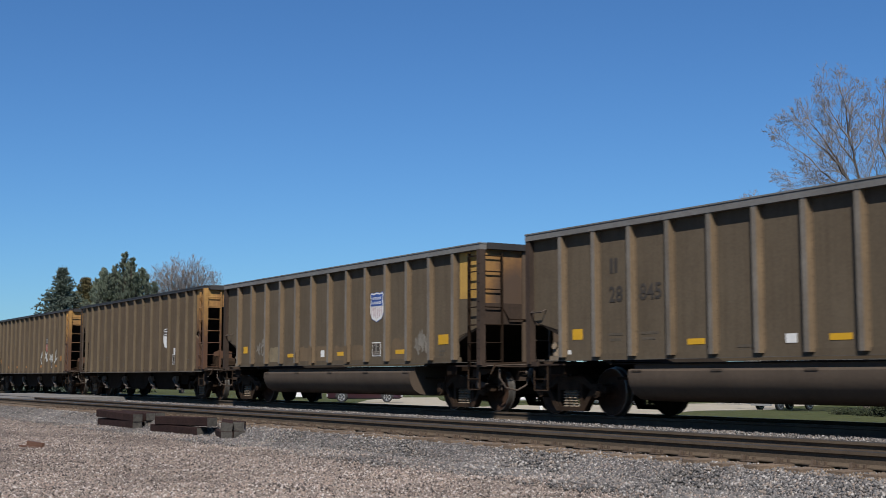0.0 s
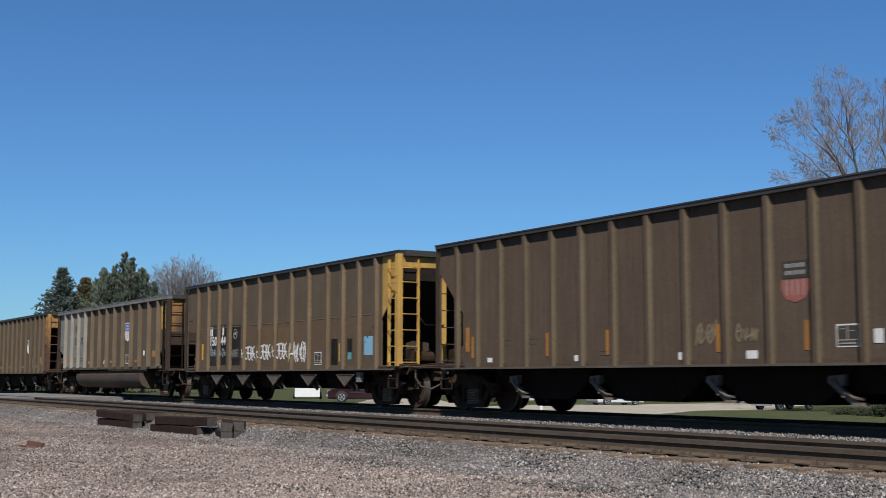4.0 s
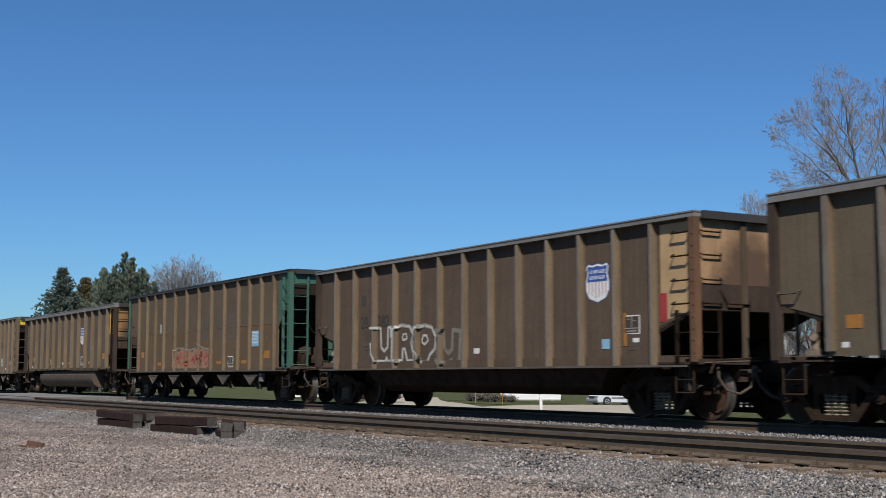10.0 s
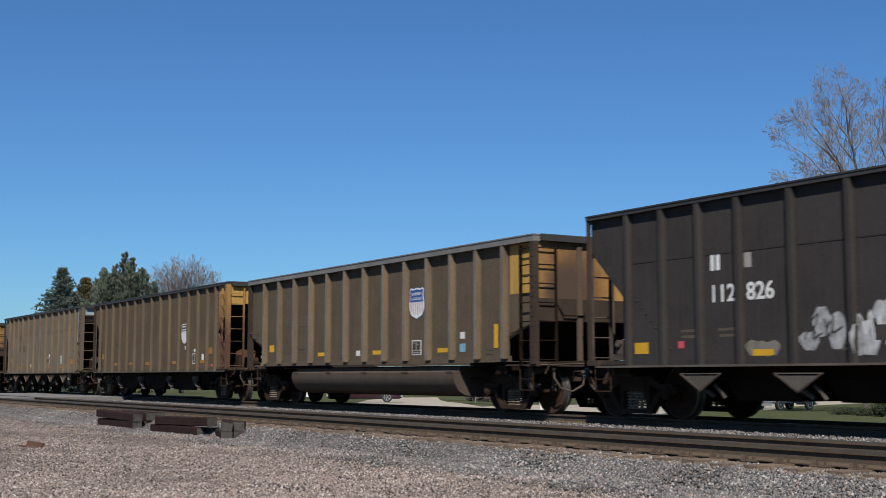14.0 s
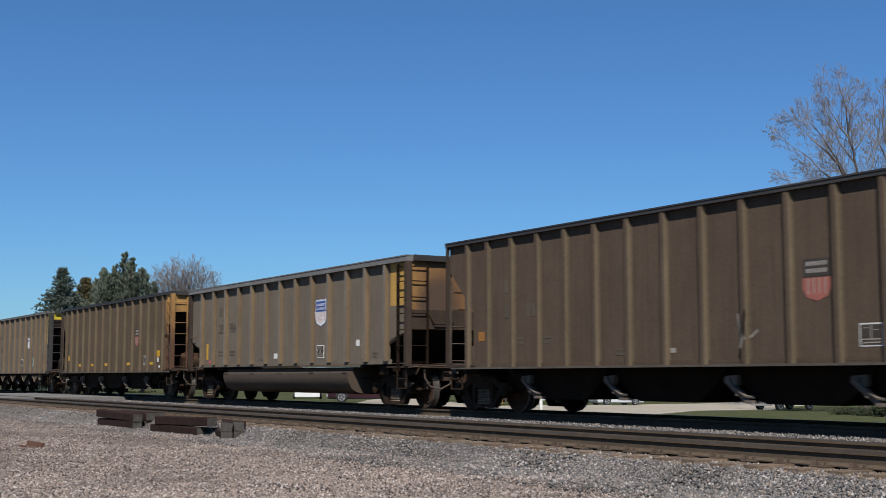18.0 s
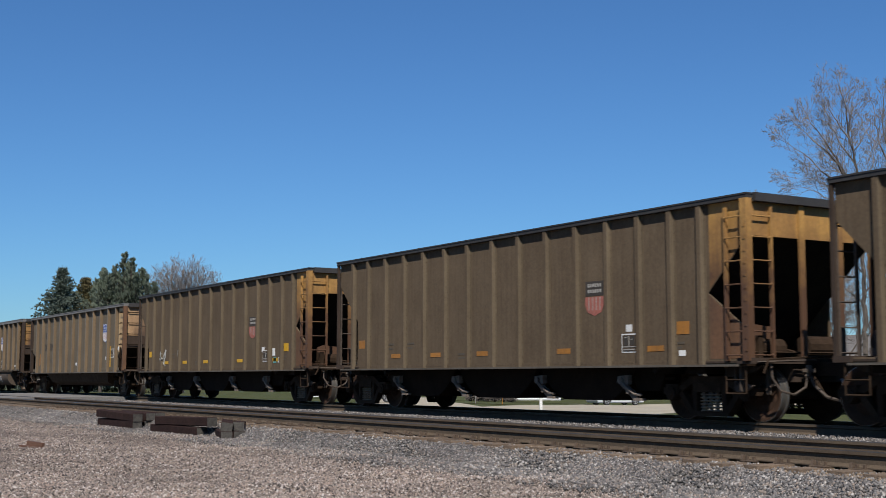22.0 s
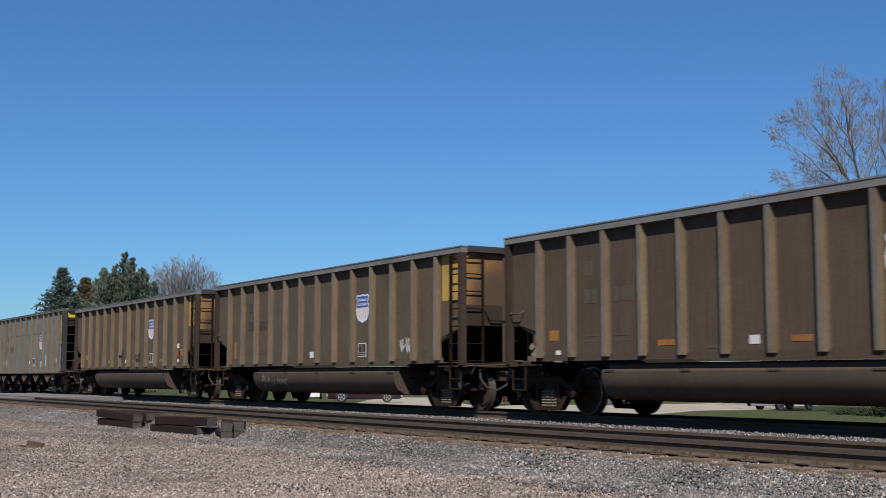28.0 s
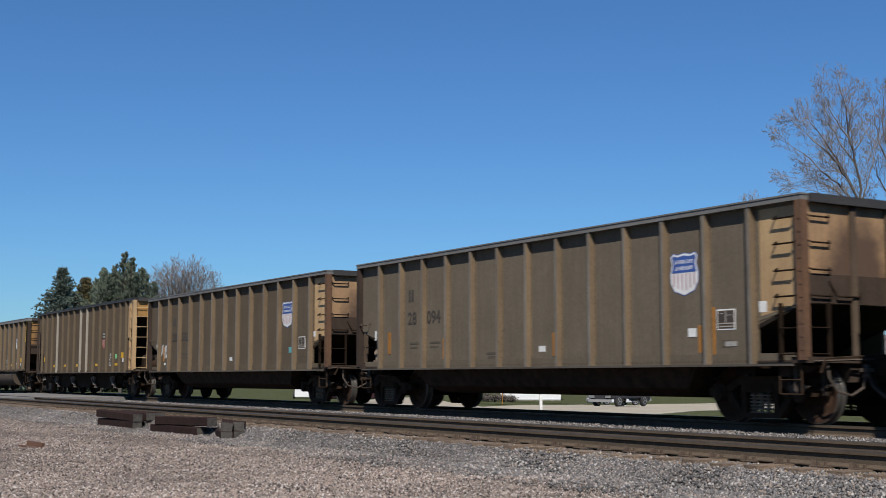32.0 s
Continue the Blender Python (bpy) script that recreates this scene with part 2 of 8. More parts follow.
# rust and casting tones lowered to hold the shade below the bodies
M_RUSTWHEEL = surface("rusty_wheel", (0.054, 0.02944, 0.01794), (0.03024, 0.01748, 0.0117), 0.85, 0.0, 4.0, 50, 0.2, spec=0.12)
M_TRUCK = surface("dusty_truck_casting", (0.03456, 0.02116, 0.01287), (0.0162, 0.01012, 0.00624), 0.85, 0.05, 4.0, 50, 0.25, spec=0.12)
M_LATCH = surface("bare_latch_steel", (0.17, 0.14, 0.115), (0.075, 0.058, 0.045), 0.7, 0.1, 5.0, 40, 0.2, spec=0.2, mottle=0.3)
M_SPRING = surface("dusty_spring_steel", (0.19, 0.15, 0.11), (0.11, 0.085, 0.06), 0.75, 0.0, 4.0, 50, 0.15, spec=0.1)
M_WHITE = surface("white_stencil_paint", (0.552, 0.552, 0.538), (0.469, 0.462, 0.442), 0.6, 0.0, 3.0, 40, 0.05, mottle=0.08)
M_SPRAY = surface("white_spray_paint", (0.428, 0.428, 0.400), (0.262, 0.255, 0.228), 0.6, 0.0, 3.0, 40, 0.05, mottle=0.15)
M_SILVERSPRAY = surface("silver_spray_paint", (0.36, 0.36, 0.36), (0.10, 0.10, 0.10), 0.45, 0.0, 5.0, 40, 0.1, streak=(0.46, 0.46, 0.45), amount=0.6, mottle=0.2)
M_DARKSPRAY = surface("dark_spray_paint", (0.021, 0.021, 0.021), (0.038, 0.034, 0.031), 0.7, 0.0, 3.0, 40, 0.05)
M_PINKSPRAY = surface("orange_pink_spray_paint", (0.25, 0.132, 0.078), (0.185, 0.105, 0.065), 0.7, 0.0, 3.0, 40, 0.05)
M_REDSPRAY = surface("red_spray_paint", (0.290, 0.031, 0.021), (0.207, 0.028, 0.021), 0.7, 0.0, 3.0, 40, 0.05)
M_FADED = surface("faded_spray_paint", (0.179, 0.162, 0.135), (0.117, 0.103, 0.083), 0.75, 0.0, 3.0, 40, 0.05)
M_TANTAG = surface("tan_spray_paint", (0.17, 0.135, 0.08), (0.12, 0.095, 0.06), 0.75, 0.0, 3.0, 40, 0.05)
M_RUSTSTAIN = surface("rust_stain", (0.112, 0.074, 0.040), (0.094, 0.064, 0.037), 0.8, 0.0, 1.5, 22, 0.12, mottle=0.2, spec=0.1)
M_PANEL = surface("black_stencil_panel", (0.015, 0.0135, 0.012), (0.021, 0.018, 0.015), 0.75, 0.0, 3.0, 40, 0.05)
M_BLUE = surface("blue_emblem_paint", (0.034, 0.076, 0.248), (0.031, 0.062, 0.193), 0.5, 0.0, 3.0, 40, 0.05, mottle=0.08)
M_EMRED = surface("faded_stripe_paint", (0.290, 0.152, 0.166), (0.228, 0.138, 0.152), 0.6, 0.0, 3.0, 40, 0.05)
M_EMDULL = surface("faded_red_emblem", (0.276, 0.090, 0.066), (0.207, 0.076, 0.059), 0.7, 0.0, 3.0, 40, 0.05)
M_EMGREY = surface("dulled_white_emblem", (0.248, 0.235, 0.214), (0.193, 0.179, 0.159), 0.7, 0.0, 3.0, 40, 0.05)
M_LETTER = surface("dark_letter_paint", (0.029, 0.025, 0.021), (0.041, 0.034, 0.028), 0.75, 0.0, 3.0, 40, 0.05)
M_LETFAINT = surface("faint_letter_paint", (0.059, 0.048, 0.034), (0.069, 0.055, 0.040), 0.75, 0.0, 3.0, 40, 0.05)
M_ORANGE = surface("orange_reflector", (0.290, 0.120, 0.020), (0.205, 0.092, 0.022), 0.55, 0.0, 5.0, 40, 0.03, streak=(0.15, 0.085, 0.035), amount=0.5, mottle=0.15)
M_AMBER = surface("amber_reflector", (0.469, 0.262, 0.0138), (0.400, 0.221, 0.0138), 0.45, 0.0, 3.0, 40, 0.03, mottle=0.08)
M_TEAL = surface("teal_placard", (0.083, 0.248, 0.248), (0.069, 0.207, 0.214), 0.5, 0.0, 3.0, 40, 0.03)
M_LBLUE = surface("light_blue_placard", (0.172, 0.317, 0.428), (0.138, 0.276, 0.380), 0.5, 0.0, 3.0, 40, 0.03)
M_PINK = surface("red_tag", (0.414, 0.062, 0.076), (0.345, 0.055, 0.069), 0.5, 0.0, 3.0, 40, 0.03)
M_LIME = surface("green_tag", (0.138, 0.414, 0.172), (0.124, 0.345, 0.138), 0.5, 0.0, 3.0, 40, 0.03)
M_RAIL = surface("rusty_rail_side", (0.093, 0.069, 0.048), (0.066, 0.050, 0.036), 0.85, 0.05, 3.0, 50, 0.2, spec=0.12)
M_RAILTOP = surface("worn_rail_head", (0.110, 0.097, 0.083), (0.076, 0.066, 0.055), 0.4, 0.7, 3.0, 50, 0.05)
M_TIE = surface("weathered_tie_wood", (0.150, 0.105, 0.070), (0.085, 0.062, 0.045), 0.9, 0.0, 3.0, 40, 0.5, 0.02)
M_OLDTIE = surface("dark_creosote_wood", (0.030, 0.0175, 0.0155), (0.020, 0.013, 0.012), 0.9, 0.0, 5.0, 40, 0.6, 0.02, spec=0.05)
M_TIEEND = surface("grey_sawn_tie_end", (0.060, 0.055, 0.048), (0.030, 0.027, 0.024), 0.9, 0.0, 14.0, 60, 0.6, 0.02)
M_PLATE = surface("rusty_tie_plate", (0.090, 0.063, 0.043), (0.059, 0.041, 0.030), 0.85, 0.1, 5.0, 50, 0.3)
M_RUST = surface("brown_rust", (0.103, 0.052, 0.033), (0.069, 0.038, 0.028), 0.85, 0.1, 5.0, 50, 0.3)
M_GRASS = surface("spring_grass", (0.040, 0.050, 0.0173), (0.062, 0.062, 0.029), 0.95, 0.0, 0.25, 3.0, 0.8, 0.1, spec=0.05, mottle=0.5)
M_ROAD = surface("pale_concrete", (0.345, 0.304, 0.231), (0.262, 0.231, 0.179), 0.9, 0.0, 0.45, 8.0, 0.2, spec=0.2, mottle=0.1)
M_ASPHALT = surface("worn_grey_asphalt", (0.145, 0.138, 0.128), (0.110, 0.103, 0.097), 0.9, 0.0, 0.4, 20.0, 0.3, spec=0.2)
M_BARK = surface("grey_brown_bark", (0.079, 0.066, 0.055), (0.048, 0.040, 0.034), 0.9, 0.0, 2.0, 20, 0.5, 0.03)
M_TWIG = surface("pale_twig_bark", (0.150, 0.132, 0.122), (0.110, 0.096, 0.088), 0.9, 0.0, 1.0, 20, 0.2)
M_SPRUCE = surface("spruce_needles", (0.064, 0.086, 0.072), (0.096, 0.116, 0.094), 0.9, 0.0, 0.8, 8, 0.4, spec=0.1)
M_PINE = surface("pine_needles", (0.088, 0.112, 0.082), (0.120, 0.138, 0.102), 0.9, 0.0, 0.8, 8, 0.4, spec=0.1)
M_OLIVE = surface("olive_brown_needles", (0.096, 0.092, 0.040), (0.116, 0.094, 0.048), 0.9, 0.0, 0.8, 8, 0.4, spec=0.1)
M_SHRUB = surface("dark_shrub_leaves", (0.0176, 0.024, 0.0120), (0.027, 0.029, 0.0160), 0.9, 0.0, 0.8, 8, 0.3, spec=0.1)
M_SIDING = surface("white_siding", (0.538, 0.538, 0.531), (0.483, 0.483, 0.483), 0.7, 0.0, 0.5, 10, 0.1, mottle=0.05)
M_ROOF = surface("grey_shingle", (0.110, 0.103, 0.100), (0.076, 0.072, 0.069), 0.9, 0.0, 1.0, 12, 0.3)
M_MAROON = surface("maroon_car_paint", (0.018, 0.00205, 0.0038), (0.015, 0.0017, 0.0031), 0.3, 0.0, 1.0, 10, 0.02, spec=0.6, mottle=0.05)
M_SILVER = surface("silver_car_paint", (0.50, 0.51, 0.52), (0.46, 0.47, 0.48), 0.35, 0.15, 1.0, 10, 0.02, spec=0.6, mottle=0.05)
M_PEWTER = surface("pewter_car_paint", (0.24, 0.238, 0.235), (0.21, 0.208, 0.206), 0.4, 0.15, 1.0, 10, 0.02, spec=0.5, mottle=0.05)
M_GREYCAR = surface("grey_car_paint", (0.03, 0.03, 0.032), (0.022, 0.022, 0.024), 0.5, 0.0, 1.0, 10, 0.02, spec=0.2, mottle=0.05)
M_TYRE = surface("tyre_rubber", (0.02, 0.02, 0.02), (0.03, 0.03, 0.03), 0.85, 0.0, 4.0, 30, 0.1)
M_RIM = surface("alloy_rim", (0.414, 0.414, 0.414), (0.345, 0.345, 0.345), 0.3, 0.7, 4.0, 30, 0.05)
M_GLASS = surface("dark_tinted_glass", (0.02, 0.022, 0.025), (0.03, 0.03, 0.033), 0.08, 0.0, 1.0, 5, 0.0, spec=0.8)
M_POST = surface("white_post_paint", (0.517, 0.517, 0.497), (0.448, 0.448, 0.428), 0.6, 0.0, 3.0, 30, 0.05)

GRAVEL_TONES = [(0.215, 0.166, 0.138), (0.128, 0.102, 0.088), (0.290, 0.238, 0.202), (0.052, 0.044, 0.041), (0.241, 0.185, 0.155), (0.168, 0.139, 0.121), (0.370, 0.330, 0.300), (0.185, 0.155, 0.137), (0.218, 0.181, 0.159), (0.101, 0.084, 0.075)]
BALLAST_TONES = [(0.130, 0.121, 0.116), (0.082, 0.077, 0.075), (0.172, 0.156, 0.146), (0.108, 0.101, 0.098), (0.150, 0.126, 0.110), (0.265, 0.248, 0.232), (0.052, 0.050, 0.049), (0.188, 0.155, 0.132), (0.118, 0.111, 0.108), (0.095, 0.090, 0.088)]
M_GRAVEL = gravel_bed("tan_gravel", GRAVEL_TONES, 58.0)
M_BALLAST = gravel_bed("grey_ballast", BALLAST_TONES, 42.0)
# coal-dust tones, blackened and reddened further: the train's shade is in the colour
M_SHADEBED = gravel_bed("coal_dusted_ballast", [(0.01932, 0.01152, 0.00624), (0.01196, 0.0072, 0.00416), (0.0276, 0.01656, 0.00884), (0.01564, 0.00936, 0.0052)], 42.0)
M_GSTONE = stones("tan_gravel_stones", GRAVEL_TONES)
M_BSTONE = stones("grey_ballast_stones", BALLAST_TONES)


# ---- mesh helpers ----
def box(bm, x0, x1, y0, y1, z0, z1, slot=0):
    v = [bm.verts.new((x, y, z)) for x in (x0, x1) for y in (y0, y1) for z in (z0, z1)]
    for f in ((0, 1, 3, 2), (4, 6, 7, 5), (0, 4, 5, 1), (2, 3, 7, 6), (0, 2, 6, 4), (1, 5, 7, 3)):
        bm.faces.new([v[i] for i in f]).material_index = slot


def slab(bm, poly, axis, a, b, slot=0):
    """A flat polygon, counted in the two other axes, with thickness from a to b along axis 'x', 'y' or 'z'."""
    def at(p, d):
        return {"x": (d, p[0], p[1]), "y": (p[0], d, p[1]), "z": (p[0], p[1], d)}[axis]
    va, vb = [bm.verts.new(at(p, a)) for p in poly], [bm.verts.new(at(p, b)) for p in poly]
    n = len(poly)
    for f in [va[::-1], vb] + [[va[i], va[(i + 1) % n], vb[(i + 1) % n], vb[i]] for i in range(n)]:
        bm.faces.new(f).material_index = slot


def tube(bm, p, q, r, n=6, r2=None, slot=0, caps=True):
    p, q = Vector(p), Vector(q)
    d = (q - p).normalized()
    u = d.orthogonal().normalized()
    w = d.cross(u)
    r2 = r if r2 is None else r2
    ring = [[bm.verts.new(c + (u * math.cos(a) + w * math.sin(a)) * rr) for a in [2 * math.pi * i / n for i in range(n)]]
            for c, rr in ((p, r), (q, r2))]
    for i in range(n):
        bm.faces.new((ring[0][i], ring[0][(i + 1) % n], ring[1][(i + 1) % n], ring[1][i])).material_index = slot
    if caps:
        bm.faces.new(ring[0][::-1]).material_index = slot
        bm.faces.new(ring[1]).material_index = slot


def rod(bm, pts, r, n=6):
    for p, q in zip(pts, pts[1:]):
        tube(bm, p, q, r, n)


def lathe_x(bm, prof, n, slots=None):
    """Turn a profile of (x, radius) about the x axis."""
    rings = [[bm.verts.new((x, r * math.cos(2 * math.pi * i / n), r * math.sin(2 * math.pi * i / n))) for i in range(n)] for x, r in prof]
    for j in range(len(prof) - 1):
        for i in range(n):
            f = bm.faces.new((rings[j][i], rings[j][(i + 1) % n], rings[j + 1][(i + 1) % n], rings[j + 1][i]))
            f.material_index = slots[j] if slots else 0
    bm.faces.new(rings[0][::-1])
    bm.faces.new(rings[-1])


MESHES = {}


def mesh_of(key, build, mats):
    """The mesh that build(bm) makes, kept under its key for all alike parts."""
    mats = mats if isinstance(mats, (list, tuple)) else [mats]
    key = (key, tuple(m.name for m in mats))
    if key not in MESHES:
        bm = bmesh.new()
        build(bm)
        bmesh.ops.recalc_face_normals(bm, faces=bm.faces)
        me = bpy.data.meshes.new(str(key[0]))
        bm.to_mesh(me)
        bm.free()
        for m in mats:
            me.materials.append(m)
        MESHES[key] = me
    return MESHES[key]


def part(name, key, build, mats, parent=None, label="", at=None):
    ob = new(name, mesh_of(key, build, mats))
    if parent is not None:
        ob.parent = parent
    if at is not None:
        ob.matrix_basis = at
    return tagged(ob, label)


def smooth(ob, angle=40):
    for p in ob.data.polygons:
        p.use_smooth = True
    ob.data.set_sharp_from_angle(angle=radians(angle))
    return ob


# ---- the train ----
PITCH, HALF, TRACK_X = 16.18, 7.245, 16.09     # coupled length, half a body, the train's track
SHEET = -1.47                                  # a body's side sheet
FACES = {"gondola": -1.585, "tub": -1.585, "bay": -1.555, "gate": -1.56}     # the face of its ribs
RAILS = {"gondola": 0.14, "tub": 0.10, "bay": 0.085, "gate": 0.085}          # how deep the top rail is
TOPS = {"gondola": 3.60, "tub": 3.545, "bay": 3.70, "gate": 3.75}


def train_way(t):
    """How far the train has come at t seconds."""
    return 22.03 + 17.0096 * t + 0.01344 * t * t - 0.66 * min(1.0, max(0.0, (t - 21.98) / 0.1))       # a short check at 22 s


RIBS = {"gondola": [-6.13 + i * 1.0217 for i in range(13)],
        "tub": [-6.13 + i * 1.0217 for i in range(13)],
        "bay": [-6.12, -5.38, -4.54, -3.66, -2.73, -1.77, -0.83, 0.12, 1.09, 2.03, 2.95, 3.85, 4.75, 5.64, 6.42],
        "gate": [-6.03, -5.13, -4.25, -3.36, -2.23, -1.13, -0.01, 1.12, 2.25, 3.38, 4.30, 5.21, 6.13]}
TRUCK_LEAD, TRUCK_TAIL, AXLE = 6.46, 5.84, 0.89      # the trucks from mid-body, and half their wheelbase


def rib_mesh(kind):
    """A hat-shaped stiffener with bolts along the flank that faces the tail."""
    face, w = FACES[kind], {"gondola": 0.062, "tub": 0.046}.get(kind, 0.058)
    top = TOPS[kind] - RAILS[kind]

    def build(bm):
        prof = [(SHEET, -w - 0.036), (SHEET - 0.012, -w - 0.036), (SHEET - 0.012, -w - 0.012), (face + 0.01, -w), (face, -w + 0.01), (face, w - 0.01), (face + 0.01, w),
                (SHEET - 0.012, w + 0.012), (SHEET - 0.012, w + 0.036), (SHEET, w + 0.036)]
        slab(bm, prof, "z", 1.12 if kind == "gondola" else 0.945, top)
        bm.faces.ensure_lookup_table()
        for f in bm.faces:
            if len(f.verts) == 4 and max(v.co.x for v in f.verts) < face + 0.002:
                f.material_index = 1
        for i in range(17):
            z = 1.14 + (top - 1.25) * i / 16
            box(bm, SHEET - 0.020, SHEET - 0.012, -w - 0.031, -w - 0.016, z, z + 0.017, 2)
    return build


def side_poly(kind, far=False):
    if kind in ("gondola", "tub"):
        low = 1.07 if kind == "gondola" else 1.0
        return [(-6.2, low), (6.2, low), (6.2, 1.62), (7.2, 1.86), (7.2, TOPS[kind] - RAILS[kind] + 0.01), (-7.2, TOPS[kind] - RAILS[kind] + 0.01), (-7.2, 1.86), (-6.2, 1.62)]
    tail = [(-7.2, 3.05), (-6.25, 2.13), (-7.2, 1.45), (-7.2, 1.0)] if kind == "bay" and not far else [(-7.2, 3.05), (-6.25, 2.13), (-6.25, 1.0)]
    return tail + [(6.25, 1.0), (6.25, 2.13), (7.2, 3.05), (7.2, TOPS[kind] - RAILS[kind] + 0.01), (-7.2, TOPS[kind] - RAILS[kind] + 0.01)]


def mirror_x(build):
    def both(bm):
        build(bm)
        for v in bm.verts:
            v.co.x = -v.co.x
    return both


def flip_y(build):
    def turned(bm):
        build(bm)
        for v in bm.verts:
            v.co.x, v.co.y = -v.co.x, -v.co.y
    return turned


def wheelset_mesh(bm):
    prof = [(-0.98, 0.07), (-0.80, 0.075), (-0.80, 0.16), (-0.76, 0.17), (-0.73, 0.30), (-0.79, 0.38), (-0.80, 0.445),
            (-0.795, 0.457), (-0.68, 0.462), (-0.675, 0.487), (-0.65, 0.487), (-0.645, 0.40), (-0.68, 0.20), (-0.62, 0.12), (-0.60, 0.085)]
    slots = [0, 0, 0, 0, 0, 0, 1, 1, 1, 1, 0, 0, 0, 0]
    prof = prof + [(-x, r) for x, r in prof[::-1]]
    lathe_x(bm, prof, 28, slots + [0] + slots[::-1])


def sideframe_mesh(bm):
    x0, x1 = -1.12, -0.98
    slab(bm, [(-1.12, 0.56), (-0.70, 0.60), (-0.42, 0.76), (0.42, 0.76), (0.70, 0.60), (1.12, 0.56), (1.12, 0.44), (0.70, 0.47),
              (0.40, 0.63), (-0.40, 0.63), (-0.70, 0.47), (-1.12, 0.44)], "x", x0, x1)
    slab(bm, [(-0.78, 0.50), (-0.44, 0.085), (0.44, 0.085), (0.78, 0.50), (0.66, 0.52), (0.36, 0.165), (-0.36, 0.165), (-0.66, 0.52)], "x", x0, x1)
    for y in (-0.40, 0.30):
        box(bm, x0 + 0.01, x1 - 0.01, y, y + 0.10, 0.16, 0.65)
    for y in (-AXLE, AXLE):
        box(bm, x0 - 0.02, x1 + 0.02, y - 0.15, y + 0.15, 0.43, 0.62)
        tube(bm, (-1.18, y, 0.457), (-0.98, y, 0.457), 0.115, 10)
        tube(bm, (-1.20, y, 0.457), (-1.18, y, 0.457), 0.06, 8)


def spring_mesh(bm):
    """One coil, turned about an upright axis."""
    prof = [(0.0, 0.165)]
    for i in range(6):
        z = 0.165 + 0.055 * i
        prof += [(0.066, z), (0.072, z + 0.011), (0.066, z + 0.022), (0.034, z + 0.027), (0.034, z + 0.046)]
    prof += [(0.0, 0.50)]
    n = 10
    rings = [[bm.verts.new((r * math.cos(2 * math.pi * i / n), r * math.sin(2 * math.pi * i / n), z)) for i in range(n)] for r, z in prof[1:-1]]
    for a, b in zip(rings, rings[1:]):
        for i in range(n):
            bm.faces.new((a[i], a[(i + 1) % n], b[(i + 1) % n], b[i]))
    bm.faces.new(rings[0][::-1]), bm.faces.new(rings[-1])


def truck(parent, y, turned):
    """A two-axle truck: bolster with side frames, springs and wheelsets."""
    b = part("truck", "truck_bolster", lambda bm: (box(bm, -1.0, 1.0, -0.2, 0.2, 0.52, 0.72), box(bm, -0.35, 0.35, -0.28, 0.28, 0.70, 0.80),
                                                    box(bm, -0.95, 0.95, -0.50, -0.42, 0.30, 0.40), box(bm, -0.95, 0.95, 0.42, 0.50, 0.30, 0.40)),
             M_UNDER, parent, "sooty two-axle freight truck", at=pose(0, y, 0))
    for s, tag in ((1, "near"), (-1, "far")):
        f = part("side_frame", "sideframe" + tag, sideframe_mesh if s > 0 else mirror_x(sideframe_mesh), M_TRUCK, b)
        for sy in (-0.15, 0.0, 0.15):
            part("spring", "spring", spring_mesh, M_SPRING, b, at=pose(-1.06 * s, sy, 0))
        part("spring_cap", "springcap" + tag, lambda bm: box(bm, min(-1.13 * s, -0.99 * s), max(-1.13 * s, -0.99 * s), -0.30, 0.30, 0.49, 0.64), M_TRUCK, b)
    out = []
    for ay in (-AXLE, AXLE):
        w = part("wheelset", "wheelset", wheelset_mesh, [M_RUSTWHEEL, M_STEEL], b, "rusty wheels with bright treads", at=pose(0, ay, 0.472))
        if not MESHES.get("wheel_smooth"):
            smooth(w, 35)
            MESHES["wheel_smooth"] = True
        out.append(w)
    return out


def coupler_mesh(bm):
    box(bm, -0.14, 0.14, -7.85, -7.1, 0.76, 0.98)
    slab(bm, [(-0.17, -7.82), (0.17, -7.82), (0.20, -8.02), (0.10, -8.10), (-0.02, -8.03), (-0.16, -8.09)], "z", 0.72, 1.0)
    box(bm, -0.32, 0.32, -7.34, -7.22, 0.66, 1.05)
    rod(bm, [(-0.25, -7.35, 0.78), (-0.27, -7.6, 0.45), (-0.22, -7.85, 0.34), (-0.15, -8.09, 0.36)], 0.032)
    rod(bm, [(-0.05, -7.5, 1.08), (-0.7, -7.42, 1.05), (-1.3, -7.40, 1.02), (-1.42, -7.40, 0.80)], 0.018, 5)


def endsill_mesh(bm):
    box(bm, -1.55, 1.55, -7.28, -6.95, 0.955, 1.05)
    box(bm, -1.50, 1.50, -6.95, -6.15, 0.97, 1.0)
    box(bm, -0.55, 0.55, -7.22, -6.4, 0.66, 0.94)
    for x in (-1.2, 1.2):
        slab(bm, [(-7.2, 0.92), (-6.4, 0.92), (-6.4, 0.74), (-7.0, 0.82)], "x", x - 0.02, x + 0.02)


def sillstep_mesh(bm):
    for x in (-1.50,):
        rod(bm, [(x, -7.1, 0.95), (x, -7.1, 0.48), (x, -6.66, 0.48), (x, -6.66, 0.95)], 0.016, 5)
        rod(bm, [(x, -7.1, 0.70), (x, -6.66, 0.70)], 0.014, 5)


